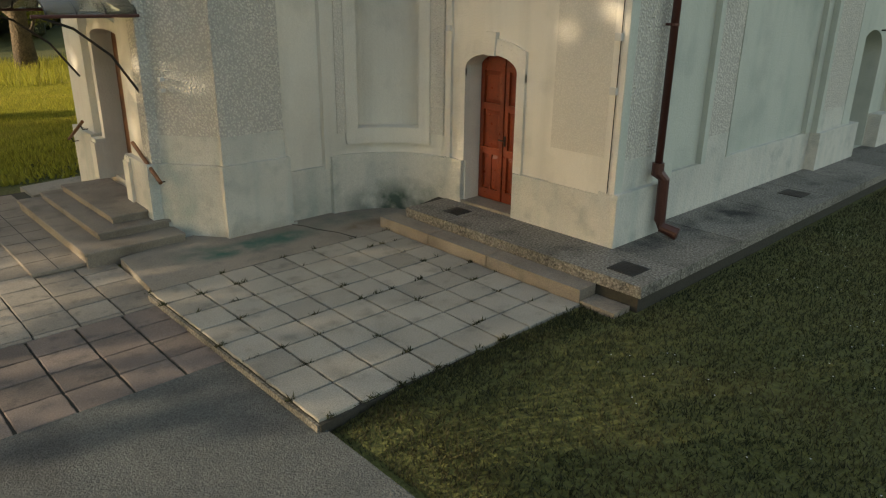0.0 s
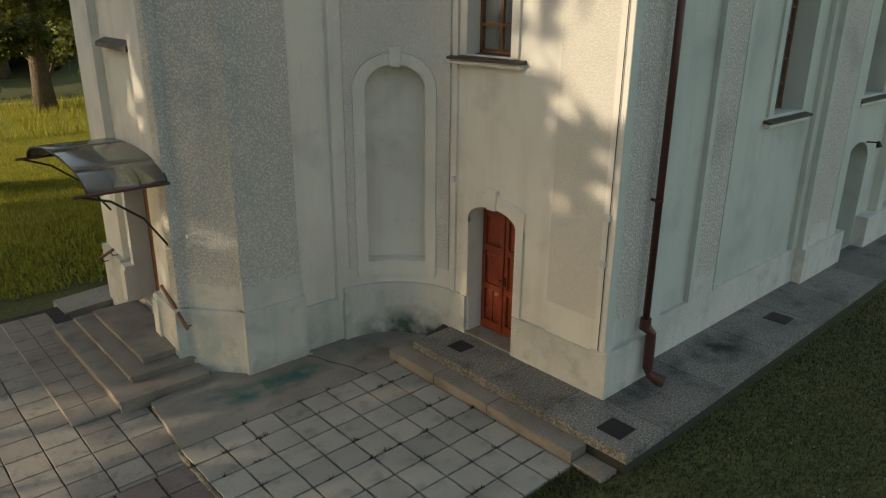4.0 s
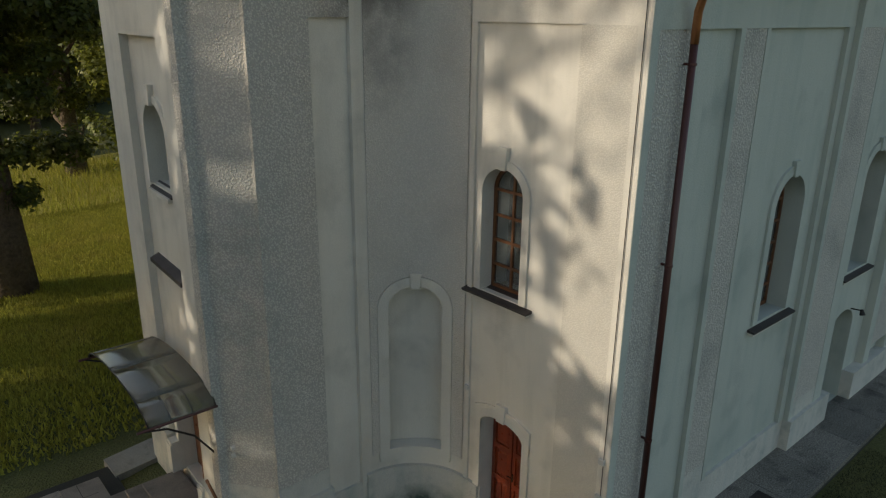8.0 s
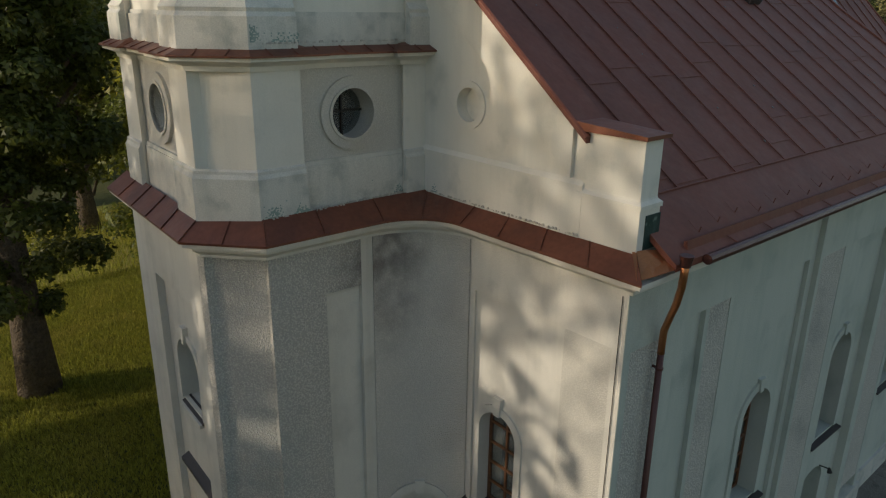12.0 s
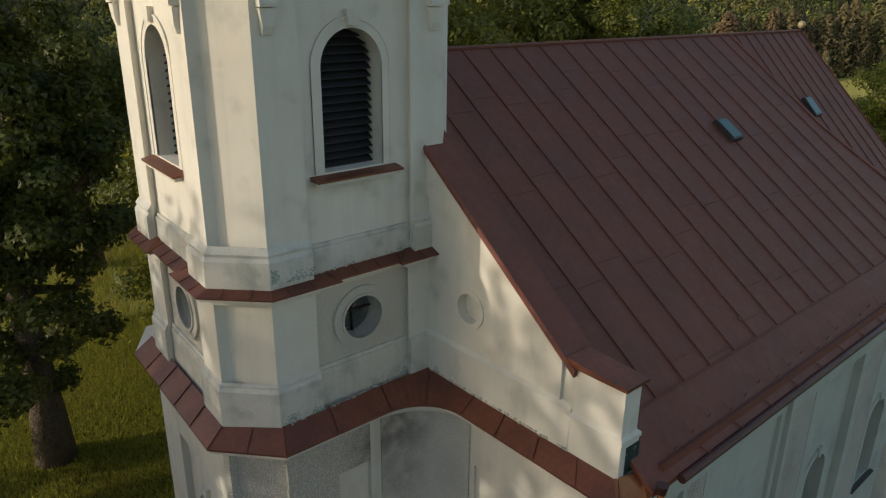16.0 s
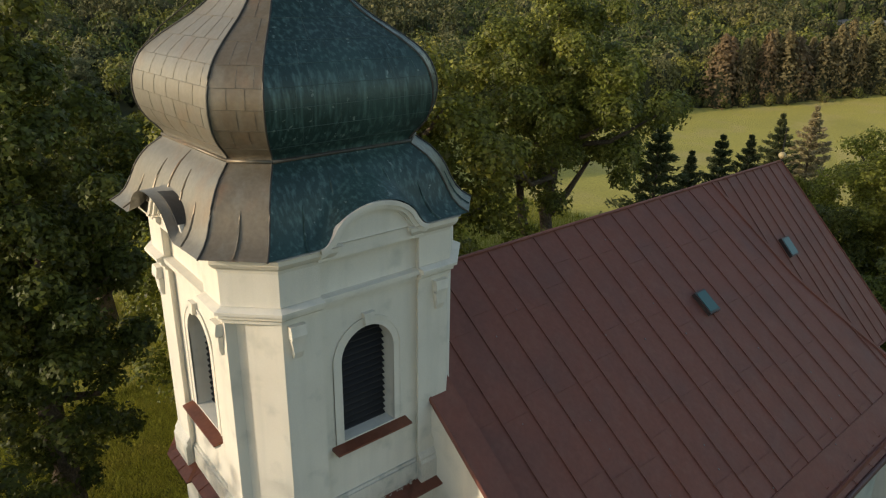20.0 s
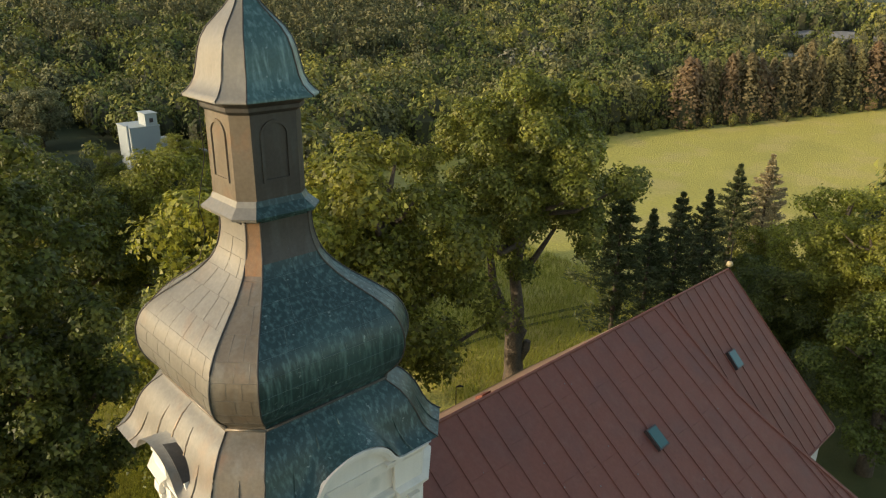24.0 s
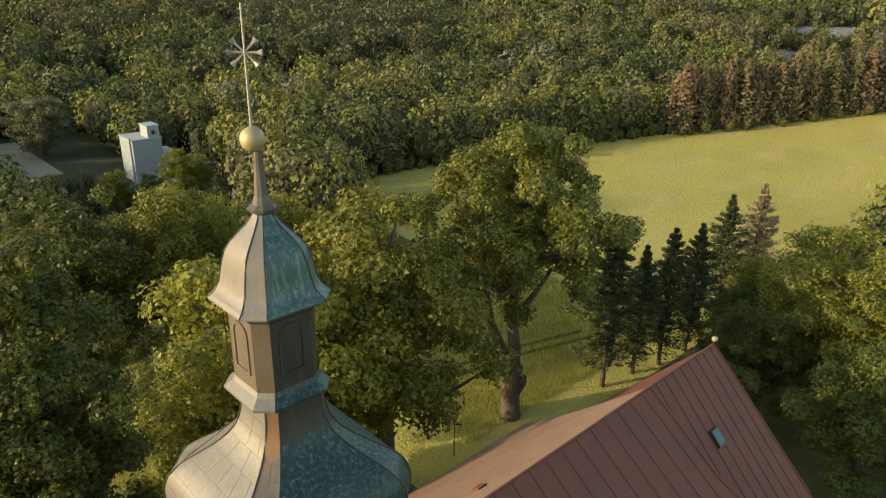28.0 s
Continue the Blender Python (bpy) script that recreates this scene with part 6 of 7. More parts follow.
# ---- trees ----
def leaf_cloud(rng, clumps, n, size, up=0.45):
    """Small leaves over many clumps of a crown: dense at the skin of each clump, with gaps between."""
    C = np.array(clumps)
    wts = C[:, 3] ** 2
    pick = rng.choice(len(C), n, p=wts / wts.sum())
    L = C[pick]
    d = rng.normal(size=(n, 3))
    d[:, 2] += 0.25
    d /= np.linalg.norm(d, axis=1)[:, None]
    rad = L[:, 3] * rng.random(n) ** (0.28 if n > 30000 else 0.45)
    rad *= 1 + 0.3 * np.sin(d[:, 0] * 5 + L[:, 0] * 3) * np.sin(d[:, 1] * 5 + L[:, 1] * 3)
    c = L[:, :3] + d * rad[:, None] * np.array([1, 1, 0.7])
    a = 0.5 * rng.normal(size=(n, 3)) + d
    a[:, 2] += up
    a /= np.linalg.norm(a, axis=1)[:, None]
    t = np.cross(a, rng.normal(size=(n, 3)))
    t /= np.linalg.norm(t, axis=1)[:, None]
    q = np.cross(a, t)
    h = (size * (0.6 + 0.8 * rng.random(n)))[:, None]
    v = np.zeros((n * 3, 3))
    for k, (x, y) in enumerate(((-1, -0.7), (1, -0.5), (0.1, 1.0))):
        v[k::3] = c + t * h * x * 0.5 + q * h * y * 0.5
    return v, np.arange(n * 3).reshape(n, 3)


def mesh_from(name, v, f, mat):
    me = bpy.data.meshes.new(name)
    me.from_pydata(v.tolist(), [], f.tolist())
    me.materials.append(mat)
    return me


def broad_tree(seed, height, radius, clear, leaves, size, mat, clumps=90, fall=0.0, clump=1.0, girth=1.0):
    """Tapered trunk, limbs that carry the clumps, and an uneven crown between clear and height."""
    rng = np.random.default_rng(seed)
    r = random.Random(seed)
    hz, zc = (height - clear) / 2, (height + clear) / 2 + fall
    base = girth * height * (0.028 if radius < 7 else 0.022)
    trunk = Build()
    lean = [Vector((0, 0, -0.4))] + [Vector((0.22 * math.sin(k * 1.3 + seed) * k / 3, 0.22 * math.cos(k + seed) * k / 3, height * 0.85 * k / 6)) for k in range(1, 7)]
    trunk.tube(lean, [base * 1.5, base * 1.05, base * 0.85, base * 0.7, base * 0.5, base * 0.35, base * 0.12], 10)

    def stem(z):
        f_ = min(5.99, max(0.0, z / (height * 0.85) * 6))
        return lean[int(f_)].lerp(lean[int(f_) + 1], f_ - int(f_))

    balls = []
    for k in range(clumps):
        u = 1 - 2 * (k + 0.5) / clumps
        a = k * 2.39996 + r.uniform(-0.3, 0.3)
        w_ = math.sqrt(1 - u * u)
        bulge = 1 + 0.17 * math.sin(a * 3 + seed) * math.cos(u * 4 + seed) + 0.1 * math.sin(a * 5 + u * 7)
        deep = (0.9 - 0.45 * (k % 3 == 0)) * r.uniform(0.85, 1.08) * bulge
        z = zc + hz * u * deep * 0.93
        wide = radius * deep * (1.0 - 0.22 * max(0.0, u) ** 2) * 0.9
        balls.append((math.cos(a) * w_ * wide, math.sin(a) * w_ * wide, z, clump * radius * r.uniform(0.15, 0.27)))
    limbs = []
    for k in range(1, clumps, max(1, clumps // 16)):
        x, y, z, q = balls[k]
        z0 = max(clear * 0.8, min(z - 0.35 * math.hypot(x, y) - 0.5, height * 0.8))
        p0, p2 = stem(z0), Vector((x, y, z))
        p1 = p0.lerp(p2, 0.5) + Vector((0, 0, -0.06 * height * r.random()))
        limbs.append(Build().tube([p0, p1, p2], [base * 0.42, base * 0.28, base * 0.08], 7))
    v, f = leaf_cloud(rng, balls, leaves, size)
    return trunk, limbs, mesh_from("crown", v, f, mat)


def plant_proto(seed, height, radius, clear, leaves, size, mat, label, trunk=None, clumps=90, fall=0.0, clump=1.0, girth=1.0):
    t, lb, crown = broad_tree(seed, height, radius, clear, leaves, size, mat, clumps, fall, clump, girth)
    t = trunk or t
    tree = new("tree")
    tagged(tree, label, "tree")
    part("trunk", t, BARK, tree, "", True)
    for b in lb:
        part("limb", b, BARK, tree, "", True)
    o = new("crown", crown)
    o.parent = tree
    return tree


def conifer_proto(seed, height, radius, mat, label):
    rng = np.random.default_rng(seed)
    tree = new("conifer")
    tagged(tree, label, "conifer")
    part("trunk", Build().tube([(0, 0, -0.4), (0.05, 0, height * 0.5), (0, 0.03, height)], [height * 0.016, height * 0.011, 0.02], 8), BARK, tree, "", True)
    n = 9000
    f = rng.random(n) ** 0.75
    whorl = np.round(f * 17) / 17
    arm = rng.integers(0, 7, n)
    ang = whorl * 37.0 + arm * (2 * np.pi / 7) + rng.normal(size=n) * 0.13
    thin = 0.75 + 0.35 * np.sin(whorl * 61 + arm * 2.3)
    reach = radius * np.minimum(0.85, 0.98 * np.maximum(1 - whorl, 0.0) + 0.02) * thin
    gone = (f < 0.3) & (np.sin(whorl * 91 + arm * 5.1) > 0.1)
    rr = reach * rng.random(n) ** 0.6
    rr = np.where(gone, rr * 0.25, rr)
    z = height * (0.12 + 0.88 * whorl) + 0.3 * rr - 0.02 * rr ** 2 + rng.normal(size=n) * 0.12
    c = np.stack([np.cos(ang) * rr, np.sin(ang) * rr, np.minimum(z, height + 0.1)], 1)
    d = np.stack([np.cos(ang), np.sin(ang), 0.3 + 0 * ang], 1) + rng.normal(size=(n, 3)) * 0.55
    d /= np.linalg.norm(d, axis=1)[:, None]
    t = np.cross(d, rng.normal(size=(n, 3)))
    t /= np.linalg.norm(t, axis=1)[:, None]
    v = np.zeros((n * 3, 3))
    v[0::3], v[1::3], v[2::3] = c - d * 0.18 + t * 0.08, c - d * 0.18 - t * 0.08, c + d * 0.3
    o = new("crown", mesh_from("crown", v, np.arange(n * 3).reshape(n, 3), mat))
    o.parent = tree
    return tree


def planted(proto, x, y, scale, turn, first=[set()]):
    """Places the prototype itself first, and copies after that."""
    m = pose(x, y, ground_z(x, y), 0, 0, turn)
    if proto.name not in first[0]:
        first[0].add(proto.name)
        proto.scale = (scale, scale, scale)
        proto.matrix_basis = m @ Matrix.Diagonal((scale, scale, scale, 1))
        return proto
    o = copy_thing(proto, m)
    o.scale = (scale, scale, scale)
    return o


lime = plant_proto(3, 20.0, 6.6, 2.6, 36000, 0.27, LEAF_A, "tall lime tree with dense yellow-green foliage on the lawn")
lime2 = plant_proto(8, 21.0, 6.8, 4.4, 36000, 0.27, LEAF_A, "broad lime tree with sunlit yellow-green crown")
old = Build()
rv, uv = Vector((-0.32, -0.947, 0)), Vector((0, 0, 1))
old.tube([uv * -0.5, uv * 1.0, uv * 2.6 - rv * 0.1, uv * 4.6 - rv * 0.15, uv * 6.0 - rv * 0.25], [1.0, 0.8, 0.72, 0.7, 0.5], 14)
old.tube([uv * 4.6 - rv * 0.2, uv * 6.4 - rv * 1.0, uv * 8.6 - rv * 1.9, uv * 12.5 - rv * 2.4], [0.55, 0.46, 0.36, 0.22], 10)
old.tube([uv * 4.8, uv * 6.6 + rv * 0.1, uv * 9.5 - rv * 0.3, uv * 14.0 + rv * 0.3, uv * 20.0], [0.6, 0.5, 0.44, 0.32, 0.1], 10)
old.tube([uv * 9.0 - rv * 0.25, uv * 11.0 + rv * 1.2, uv * 13.5 + rv * 2.6], [0.34, 0.24, 0.12], 8)
old.tube([uv * 2.2 + rv * 0.3, uv * 3.2 + rv * 0.85, uv * 3.9 + rv * 0.95], [0.42, 0.36, 0.30], 9)
old.tube([uv * 3.9 + rv * 0.2, uv * 4.9 + rv * 0.6], [0.4, 0.33], 9)
maple = plant_proto(5, 25.0, 8.0, 10.6, 70000, 0.24, LEAF_C, "tall maple with a thick forked trunk and loose dark crown", old, clumps=80, clump=0.85)
shade = plant_proto(12, 20.0, 6.6, 2.6, 36000, 0.27, LEAF_B, "dark green leafy tree at the edge of the churchyard")
pine = conifer_proto(2, 15.0, 5.6, PINE, "dark green conifer behind the church")
big = plant_proto(15, 27.5, 5.0, 2.9, 80000, 0.23, LEAF_B, "huge old broadleaf tree with a thick trunk on the lawn", clumps=130, clump=1.0, girth=0.85)
# Four trees out of view, shaped and set to shade and dapple the church.
canopy = plant_proto(12, 20.0, 6.6, 3.2, 12000, 0.42, LEAF_B, "leafy tree added out of view to shade the yard")
high = plant_proto(17, 20.0, 6.6, 4.6, 3600, 0.52, LEAF_B, "airy leafy tree added out of view to dapple the tower", clumps=110)
stemmed = plant_proto(14, 13.3, 4.3, 6.0, 3000, 0.5, LEAF_B, "small clear-stemmed tree added out of view to shade the lower facade")
tall = plant_proto(31, 27.2, 5.0, 22.2, 1050, 0.5, LEAF_B, "tall bare-stemmed tree added out of view to dapple the gable", clumps=120, clump=1.25, girth=0.22)
willow = plant_proto(21, 12.0, 6.5, 1.5, 16000, 0.4, WILLOW, "pale olive willow beyond the works")
pale_pine = conifer_proto(6, 15.0, 5.4, NEEDLE_PALE, "half dead conifer with pale straw-coloured needles")
TREES = [
    (big, -4.1, 27.4, 1.0, 20), (lime2, 18.0, 29.0, 1.16, 200), (lime, 9.0, 29.0, 1.14, 300), (lime, -6.0, 70, 1.1, 70), (shade, 5.5, 55.0, 1.1, 90), (shade, 7.0, 34.0, 0.86, 205),
    (lime2, 14, 56, 0.98, 40), (lime, 20, 58, 0.78, 110), (lime2, 26.5, 55, 0.76, 260), (shade, 8, 80, 0.7, 220),
    (maple, 31.6, 28.7, 1.05, 60), (willow, 27, 146, 1.0, 0), *[(p_, x_, y_, (top - ground_z(x_, y_)) / h_, n_) for p_, x_, y_, top, h_, n_ in ((lime, 24.5, 101, 8.0, 20.5, 15), (shade, 29.3, 99, 7.4, 20.5, 140), (lime2, 34.6, 101, 10.0, 21.5, 220), (lime, 38.5, 103, 8.0, 20.5, 300))],
    (pine, 41.6, 26.0, 1.1, 0), (pine, 45.8, 25.4, 0.88, 60), (pine, 49.2, 24.6, 0.95, 130), (pine, 53.6, 24.2, 0.92, 200), (pine, 62.0, 25.4, 0.98, 20), (pale_pine, 67.5, 24.5, 1.0, 30), (shade, 50.5, 19.0, 0.4, 40), (shade, 55, 19.8, 0.46, 160), (lime, 60.5, 21.0, 0.5, 280),
    (lime, 50, 9, 0.8, 15), (lime2, 56, 13, 0.8, 75), (shade, 40, 4, 0.75, 200), (shade, 45, 14, 0.62, 260), (lime, 60, 3, 0.8, 320), (shade, 37, 13.5, 0.55, 111), (shade, 52, -4, 0.8, 30),
    # Out of view: added to shape the sun patches on facade, gable and yard.
    (canopy, -24, 2.4, 0.97, 10), (canopy, -40, 29.2, 1.42, 100), (canopy, -24, -10, 0.95, 250), (high, -26, 20.9, 1.18, 40), (canopy, -28, 31.2, 1.0, 66), (stemmed, -27, 12.3, 1.0, 75), (tall, -40, 20.8, 1.0, 45), (canopy, -41, 2, 1.0, 300), (canopy, -36, -4, 1.0, 20),
]
for proto, x, y, sc, tn in TREES:
    planted(proto, x, y, sc, tn)

# far woods: many crowns in one mesh
rng = np.random.default_rng(21)
def crown_bits(rng, n, shape, size):
    """One far crown of unit height: leaf bits on many clumps round a heart coloured dark for inner shade, and a stem
    for pines.
    """
    if shape == "cone":
        h = rng.random(n) ** 0.75
        arm = rng.integers(0, 40, n)
        a = arm * 2.39996 + rng.normal(size=n) * 0.22
        rr = 0.42 * np.minimum(0.8, (1 - h) ** 0.7 + 0.03) * (0.62 + 0.38 * np.sin(h * 23 + arm * 1.7)) * rng.random(n) ** 0.4 + 0.01
        c = np.stack([np.cos(a) * rr, np.sin(a) * rr, 0.04 + 0.96 * h - 0.25 * rr], 1)
        d = np.stack([np.cos(a), np.sin(a), 0.5 + 0 * a], 1)
    else:
        m_ = 16 if shape == "round" else 9
        k_ = np.arange(m_)
        u = 1 - 1.45 * (k_ + 0.5) / m_
        al = k_ * 2.39996 + rng.random(m_)
        w_ = np.sqrt(1 - u * u)
        far_ = 0.3 * (0.8 + 0.4 * rng.random(m_))
        C = np.stack([np.cos(al) * w_ * far_, np.sin(al) * w_ * far_, 0.5 + 0.38 * u * (0.85 + 0.3 * rng.random(m_))], 1)
        if shape == "pine":
            C = C * np.array([0.62, 0.62, 0.42]) + np.array([0, 0, 0.53])
        pick = rng.integers(0, m_, n)
        d = rng.normal(size=(n, 3))
        d[:, 2] += 0.3
        d /= np.linalg.norm(d, axis=1)[:, None]
        br = (0.15 + 0.07 * rng.random(m_))[pick] * (1.0 if shape == "round" else 0.55)
        c = C[pick] + d * (br * (0.75 + 0.3 * rng.random(n)))[:, None] * np.array([1, 1, 0.8])
    a = 0.3 * rng.normal(size=(n, 3)) + d + (c - np.array([0, 0, 0.45])) * 1.5
    a /= np.linalg.norm(a, axis=1)[:, None]
    t = np.cross(a, rng.normal(size=(n, 3)))
    t /= np.linalg.norm(t, axis=1)[:, None]
    s = np.cross(a, t)
    v = np.zeros((n * 3, 3))
    h_ = size * (0.6 + 0.8 * rng.random((n, 1)))
    for k, (p, q) in enumerate(((-1, -0.6), (1, -0.5), (0.1, 1))):
        v[k::3] = c + t * h_ * p + s * h_ * q
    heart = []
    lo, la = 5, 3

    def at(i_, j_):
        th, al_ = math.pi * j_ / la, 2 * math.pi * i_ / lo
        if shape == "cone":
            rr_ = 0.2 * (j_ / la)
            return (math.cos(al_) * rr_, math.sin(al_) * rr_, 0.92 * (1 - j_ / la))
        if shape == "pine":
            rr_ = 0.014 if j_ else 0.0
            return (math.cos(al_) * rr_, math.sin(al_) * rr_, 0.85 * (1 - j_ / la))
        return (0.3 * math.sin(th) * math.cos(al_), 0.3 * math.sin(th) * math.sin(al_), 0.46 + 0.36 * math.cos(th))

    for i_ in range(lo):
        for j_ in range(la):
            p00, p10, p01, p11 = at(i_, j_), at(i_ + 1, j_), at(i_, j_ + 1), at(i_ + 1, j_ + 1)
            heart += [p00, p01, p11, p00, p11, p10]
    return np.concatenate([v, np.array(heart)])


def woods(name, spots_, shape, mats, label, bits=110, size=0.035):
    """Crowns at (x, y, height, kind of foliage), joined; each takes one of the foliages, its heart the dark shade tone.
    """
    protos = [crown_bits(rng, bits, shape, size) for _ in range(9)]
    allv, index = [], []
    for i, (x, y, hgt, kind_) in enumerate(spots_):
        a = rng.random() * 6.283
        ca, sa = math.cos(a), math.sin(a)
        wd_ = hgt * (0.6 + 0.4 * rng.random()) * (1.0 if shape != "cone" else 1.35)
        p = protos[i % 9] * np.array([wd_, wd_, hgt])
        q = np.stack([p[:, 0] * ca - p[:, 1] * sa + x, p[:, 0] * sa + p[:, 1] * ca + y, p[:, 2] + ground_z(x, y) - 0.5], 1)
        allv.append(q)
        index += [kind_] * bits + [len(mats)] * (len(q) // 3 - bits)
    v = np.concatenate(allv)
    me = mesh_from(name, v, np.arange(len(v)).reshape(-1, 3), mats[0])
    for m_ in (*mats[1:], SHADE_AND_STEM):
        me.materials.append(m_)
    me.polygons.foreach_set("material_index", index)
    return tagged(new(name, me), label, "woods", kind="stuff")


def foliage(x, y):
    """Kind of leaf: stands of one kind, with others among them."""
    k = noise.noise((x * 0.022, y * 0.022, 8.0)) + 0.35 * rng.normal()
    if rng.random() < 0.012:
        return 4
    k += 0.3 if math.hypot(x, y) < 175 else 0.0
    return 1 if k < -0.25 else (0 if k < 0.1 else (3 if k < 0.38 else 2))


def in_wood(x, y):
    d = math.hypot(x, y)
    if d < 85 or is_field(x, y) or (y < 20 and x < 60):
        return False
    if 12 < x < 60 and 100 < y < 165:      # works yard and bare field
        return False
    if (44 < x < 60 and 180 < y < 202) or (64 < x < 78 and 155 < y < 176):
        return False
    dc, ac = math.hypot(x + 8.9, y + 5.6), math.degrees(math.atan2(y + 5.6, x + 8.9))
    if ac < 22.5 and (232 < dc < 278 or 292 < dc < 330 or 425 < dc < 560):      # quarry benches
        return False
    if 118 < x < 212 and abs(y - (88 - 0.533 * (x - 122))) < 9:      # larch belt
        return False
    ang = math.degrees(math.atan2(y, x))
    if (d < 115 and 30 < ang < 58) or (d < 128 and 66 < ang < 81):
        return False
    return 0 < ang < 98


spots_a, spots_b = [], []
for _ in range(15000):
    d = 85 + 520 * rng.random() ** 1.4
    a = math.radians(-2 + 100 * rng.random())
    x, y = d * math.cos(a), d * math.sin(a)
    if not in_wood(x, y):
        continue
    h = 6 + 8 * rng.random()
    stand = 235 < d < 470 and 50 < math.degrees(a) < 77 and noise.noise((x * 0.015, y * 0.015, 5)) > -0.22
    if stand or (d > 200 and noise.noise((x * 0.02, y * 0.02, 5)) > 0.3):
        spots_b.append((x, y, h * 1.3, 0 if rng.random() < 0.6 else 1))
    else:
        spots_a.append((x, y, h, foliage(x, y)))
for k in range(9):
    spots_a.append((181 + 14 * rng.random(), 146 + 12 * rng.random(), 11 + 3 * rng.random(), 4))
dist = lambda p: math.hypot(p[0], p[1])  # noqa: E731
woods("near_woods", [p for p in spots_a if dist(p) < 180][:1300], "round", WOODS, "mixed broadleaf woods behind the meadow", 400, 0.034)
woods("middle_woods", [p for p in spots_a if 180 <= dist(p) < 300][:1300], "round", WOODS, "mixed broadleaf woods on the hillside", 240, 0.043)
woods("far_woods", [p for p in spots_a if dist(p) >= 300][:2000], "round", WOODS, "mixed broadleaf woods on the far slope", 95, 0.066)
woods("far_pines", spots_b[:1700], "pine", PINEWOOD, "pines with bare brown stems among the far woods", 80, 0.034)
# low scrub round the works
scrub = []
for _ in range(420):
    x, y = 8 + 56 * rng.random(), 78 + 90 * rng.random()
    if (26 < x < 44 and 106 < y < 128) or (10 < x < 38 and y > 122) or is_field(x, y):
        continue
    scrub.append((x, y, (7 + 5 * rng.random()) if y > 128 or x > 46 else (2.5 + 2.5 * rng.random()), (0, 1, 2, 2, 3)[int(5 * rng.random())]))
woods("scrub", scrub, "round", WOODS, "low scrub and bushes round the works", 340, 0.036)
larches, hedge = [], []
for k in range(26):
    x, y = 141 + 2.3 * k + 2 * rng.random(), 75 - 1.22 * k + 2 * rng.random() + 5 * (k % 2)
    larches.append((x, y, 13 + 4 * rng.random(), (0, 0, 1, 2, 1)[int(5 * rng.random())]))
    for _ in range(2):
        hedge.append((x - 3 + 2 * rng.random(), y - 3.5 + 2 * rng.random(), 1.6 + 2.2 * rng.random(), 2 if rng.random() < 0.6 else 0))
for k in range(60):
    f_ = k / 60
    hedge.append((58 + 84 * f_ + 2 * rng.random(), 93.5 - 20 * f_ ** 1.5 + 2 * rng.random(), 2 + 2 * rng.random(), 2 if rng.random() < 0.5 else 0))
    hedge.append((58 + 84 * f_ + 2 * rng.random(), 96.5 - 21 * f_ ** 1.5 + 5 * rng.random(), 6 + 5 * rng.random() + 2 * f_, (2, 3, 3, 2, 0)[int(5 * rng.random())]))
woods("larch_belt", larches, "cone", LARCH, "row of brownish larches at the meadow's far edge", 1800, 0.022)
woods("meadow_hedge", hedge, "round", WOODS, "leafy trees and bushes along the meadow's edge", 600, 0.03)

# grass blades of the lawn near the wall
rng2 = np.random.default_rng(5)
n = 90000
gx, gy = -5.3 + 15 * rng2.random(n) ** 1.3, -1.17 - 7.5 * rng2.random(n)
keep = ~((gx < -1.3) & (gy > -0.6)) & (gx > -5.35)
gx, gy = gx[keep], gy[keep]
# ragged fringe along the terrace
m_ = 5000
fx = -5.4 + 4.3 * rng2.random(m_)
fy = -0.6 - np.abs(rng2.normal(size=m_)) * 0.35 + 0.04
gx, gy = np.r_[gx, fx], np.r_[gy, fy]
n = len(gx)
gz = np.array([ground_z(x, y) for x, y in zip(gx, gy)])
a = rng2.random(n) * 6.283
hh = 0.03 + 0.04 * rng2.random(n)
gv = np.zeros((n * 3, 3))
gv[0::3] = np.stack([gx - 0.0085 * np.cos(a), gy - 0.0085 * np.sin(a), gz - 0.005], 1)
gv[1::3] = np.stack([gx + 0.0085 * np.cos(a), gy + 0.0085 * np.sin(a), gz - 0.005], 1)
gv[2::3] = np.stack([gx + 0.03 * rng2.normal(size=n), gy + 0.03 * rng2.normal(size=n), gz + hh], 1)
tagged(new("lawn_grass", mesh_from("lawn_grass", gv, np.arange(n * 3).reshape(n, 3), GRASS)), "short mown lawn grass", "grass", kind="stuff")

# blades on the sunlit lawn and the tall meadow behind it
def blades(name, x, y, hgt, wid, mat, label):
    n_ = len(x)
    z = np.array([ground_z(a_, b_) for a_, b_ in zip(x, y)])
    t_ = rng2.random(n_) * 6.283
    h_ = hgt * (0.5 + 0.8 * rng2.random(n_))
    v_ = np.zeros((n_ * 3, 3))
    v_[0::3] = np.stack([x - wid * np.cos(t_), y - wid * np.sin(t_), z - 0.02], 1)
    v_[1::3] = np.stack([x + wid * np.cos(t_), y + wid * np.sin(t_), z - 0.02], 1)
    v_[2::3] = np.stack([x + 0.35 * hgt * rng2.normal(size=n_), y + 0.35 * hgt * rng2.normal(size=n_), z + h_], 1)
    return tagged(new(name, mesh_from(name, v_, np.arange(n_ * 3).reshape(n_, 3), mat)), label, "grass", kind="stuff")


n = 190000
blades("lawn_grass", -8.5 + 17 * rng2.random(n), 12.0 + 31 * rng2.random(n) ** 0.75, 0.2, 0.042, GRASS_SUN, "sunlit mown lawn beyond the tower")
n = 50000
mx_, my_ = -8 + 66 * rng2.random(n), 42 + 18 * rng2.random(n)
mx_ = np.where(rng2.random(n) < 0.35, 26 + 32 * rng2.random(n), mx_)
my_ = np.where(mx_ > 26, 28 + 34 * rng2.random(n), my_)
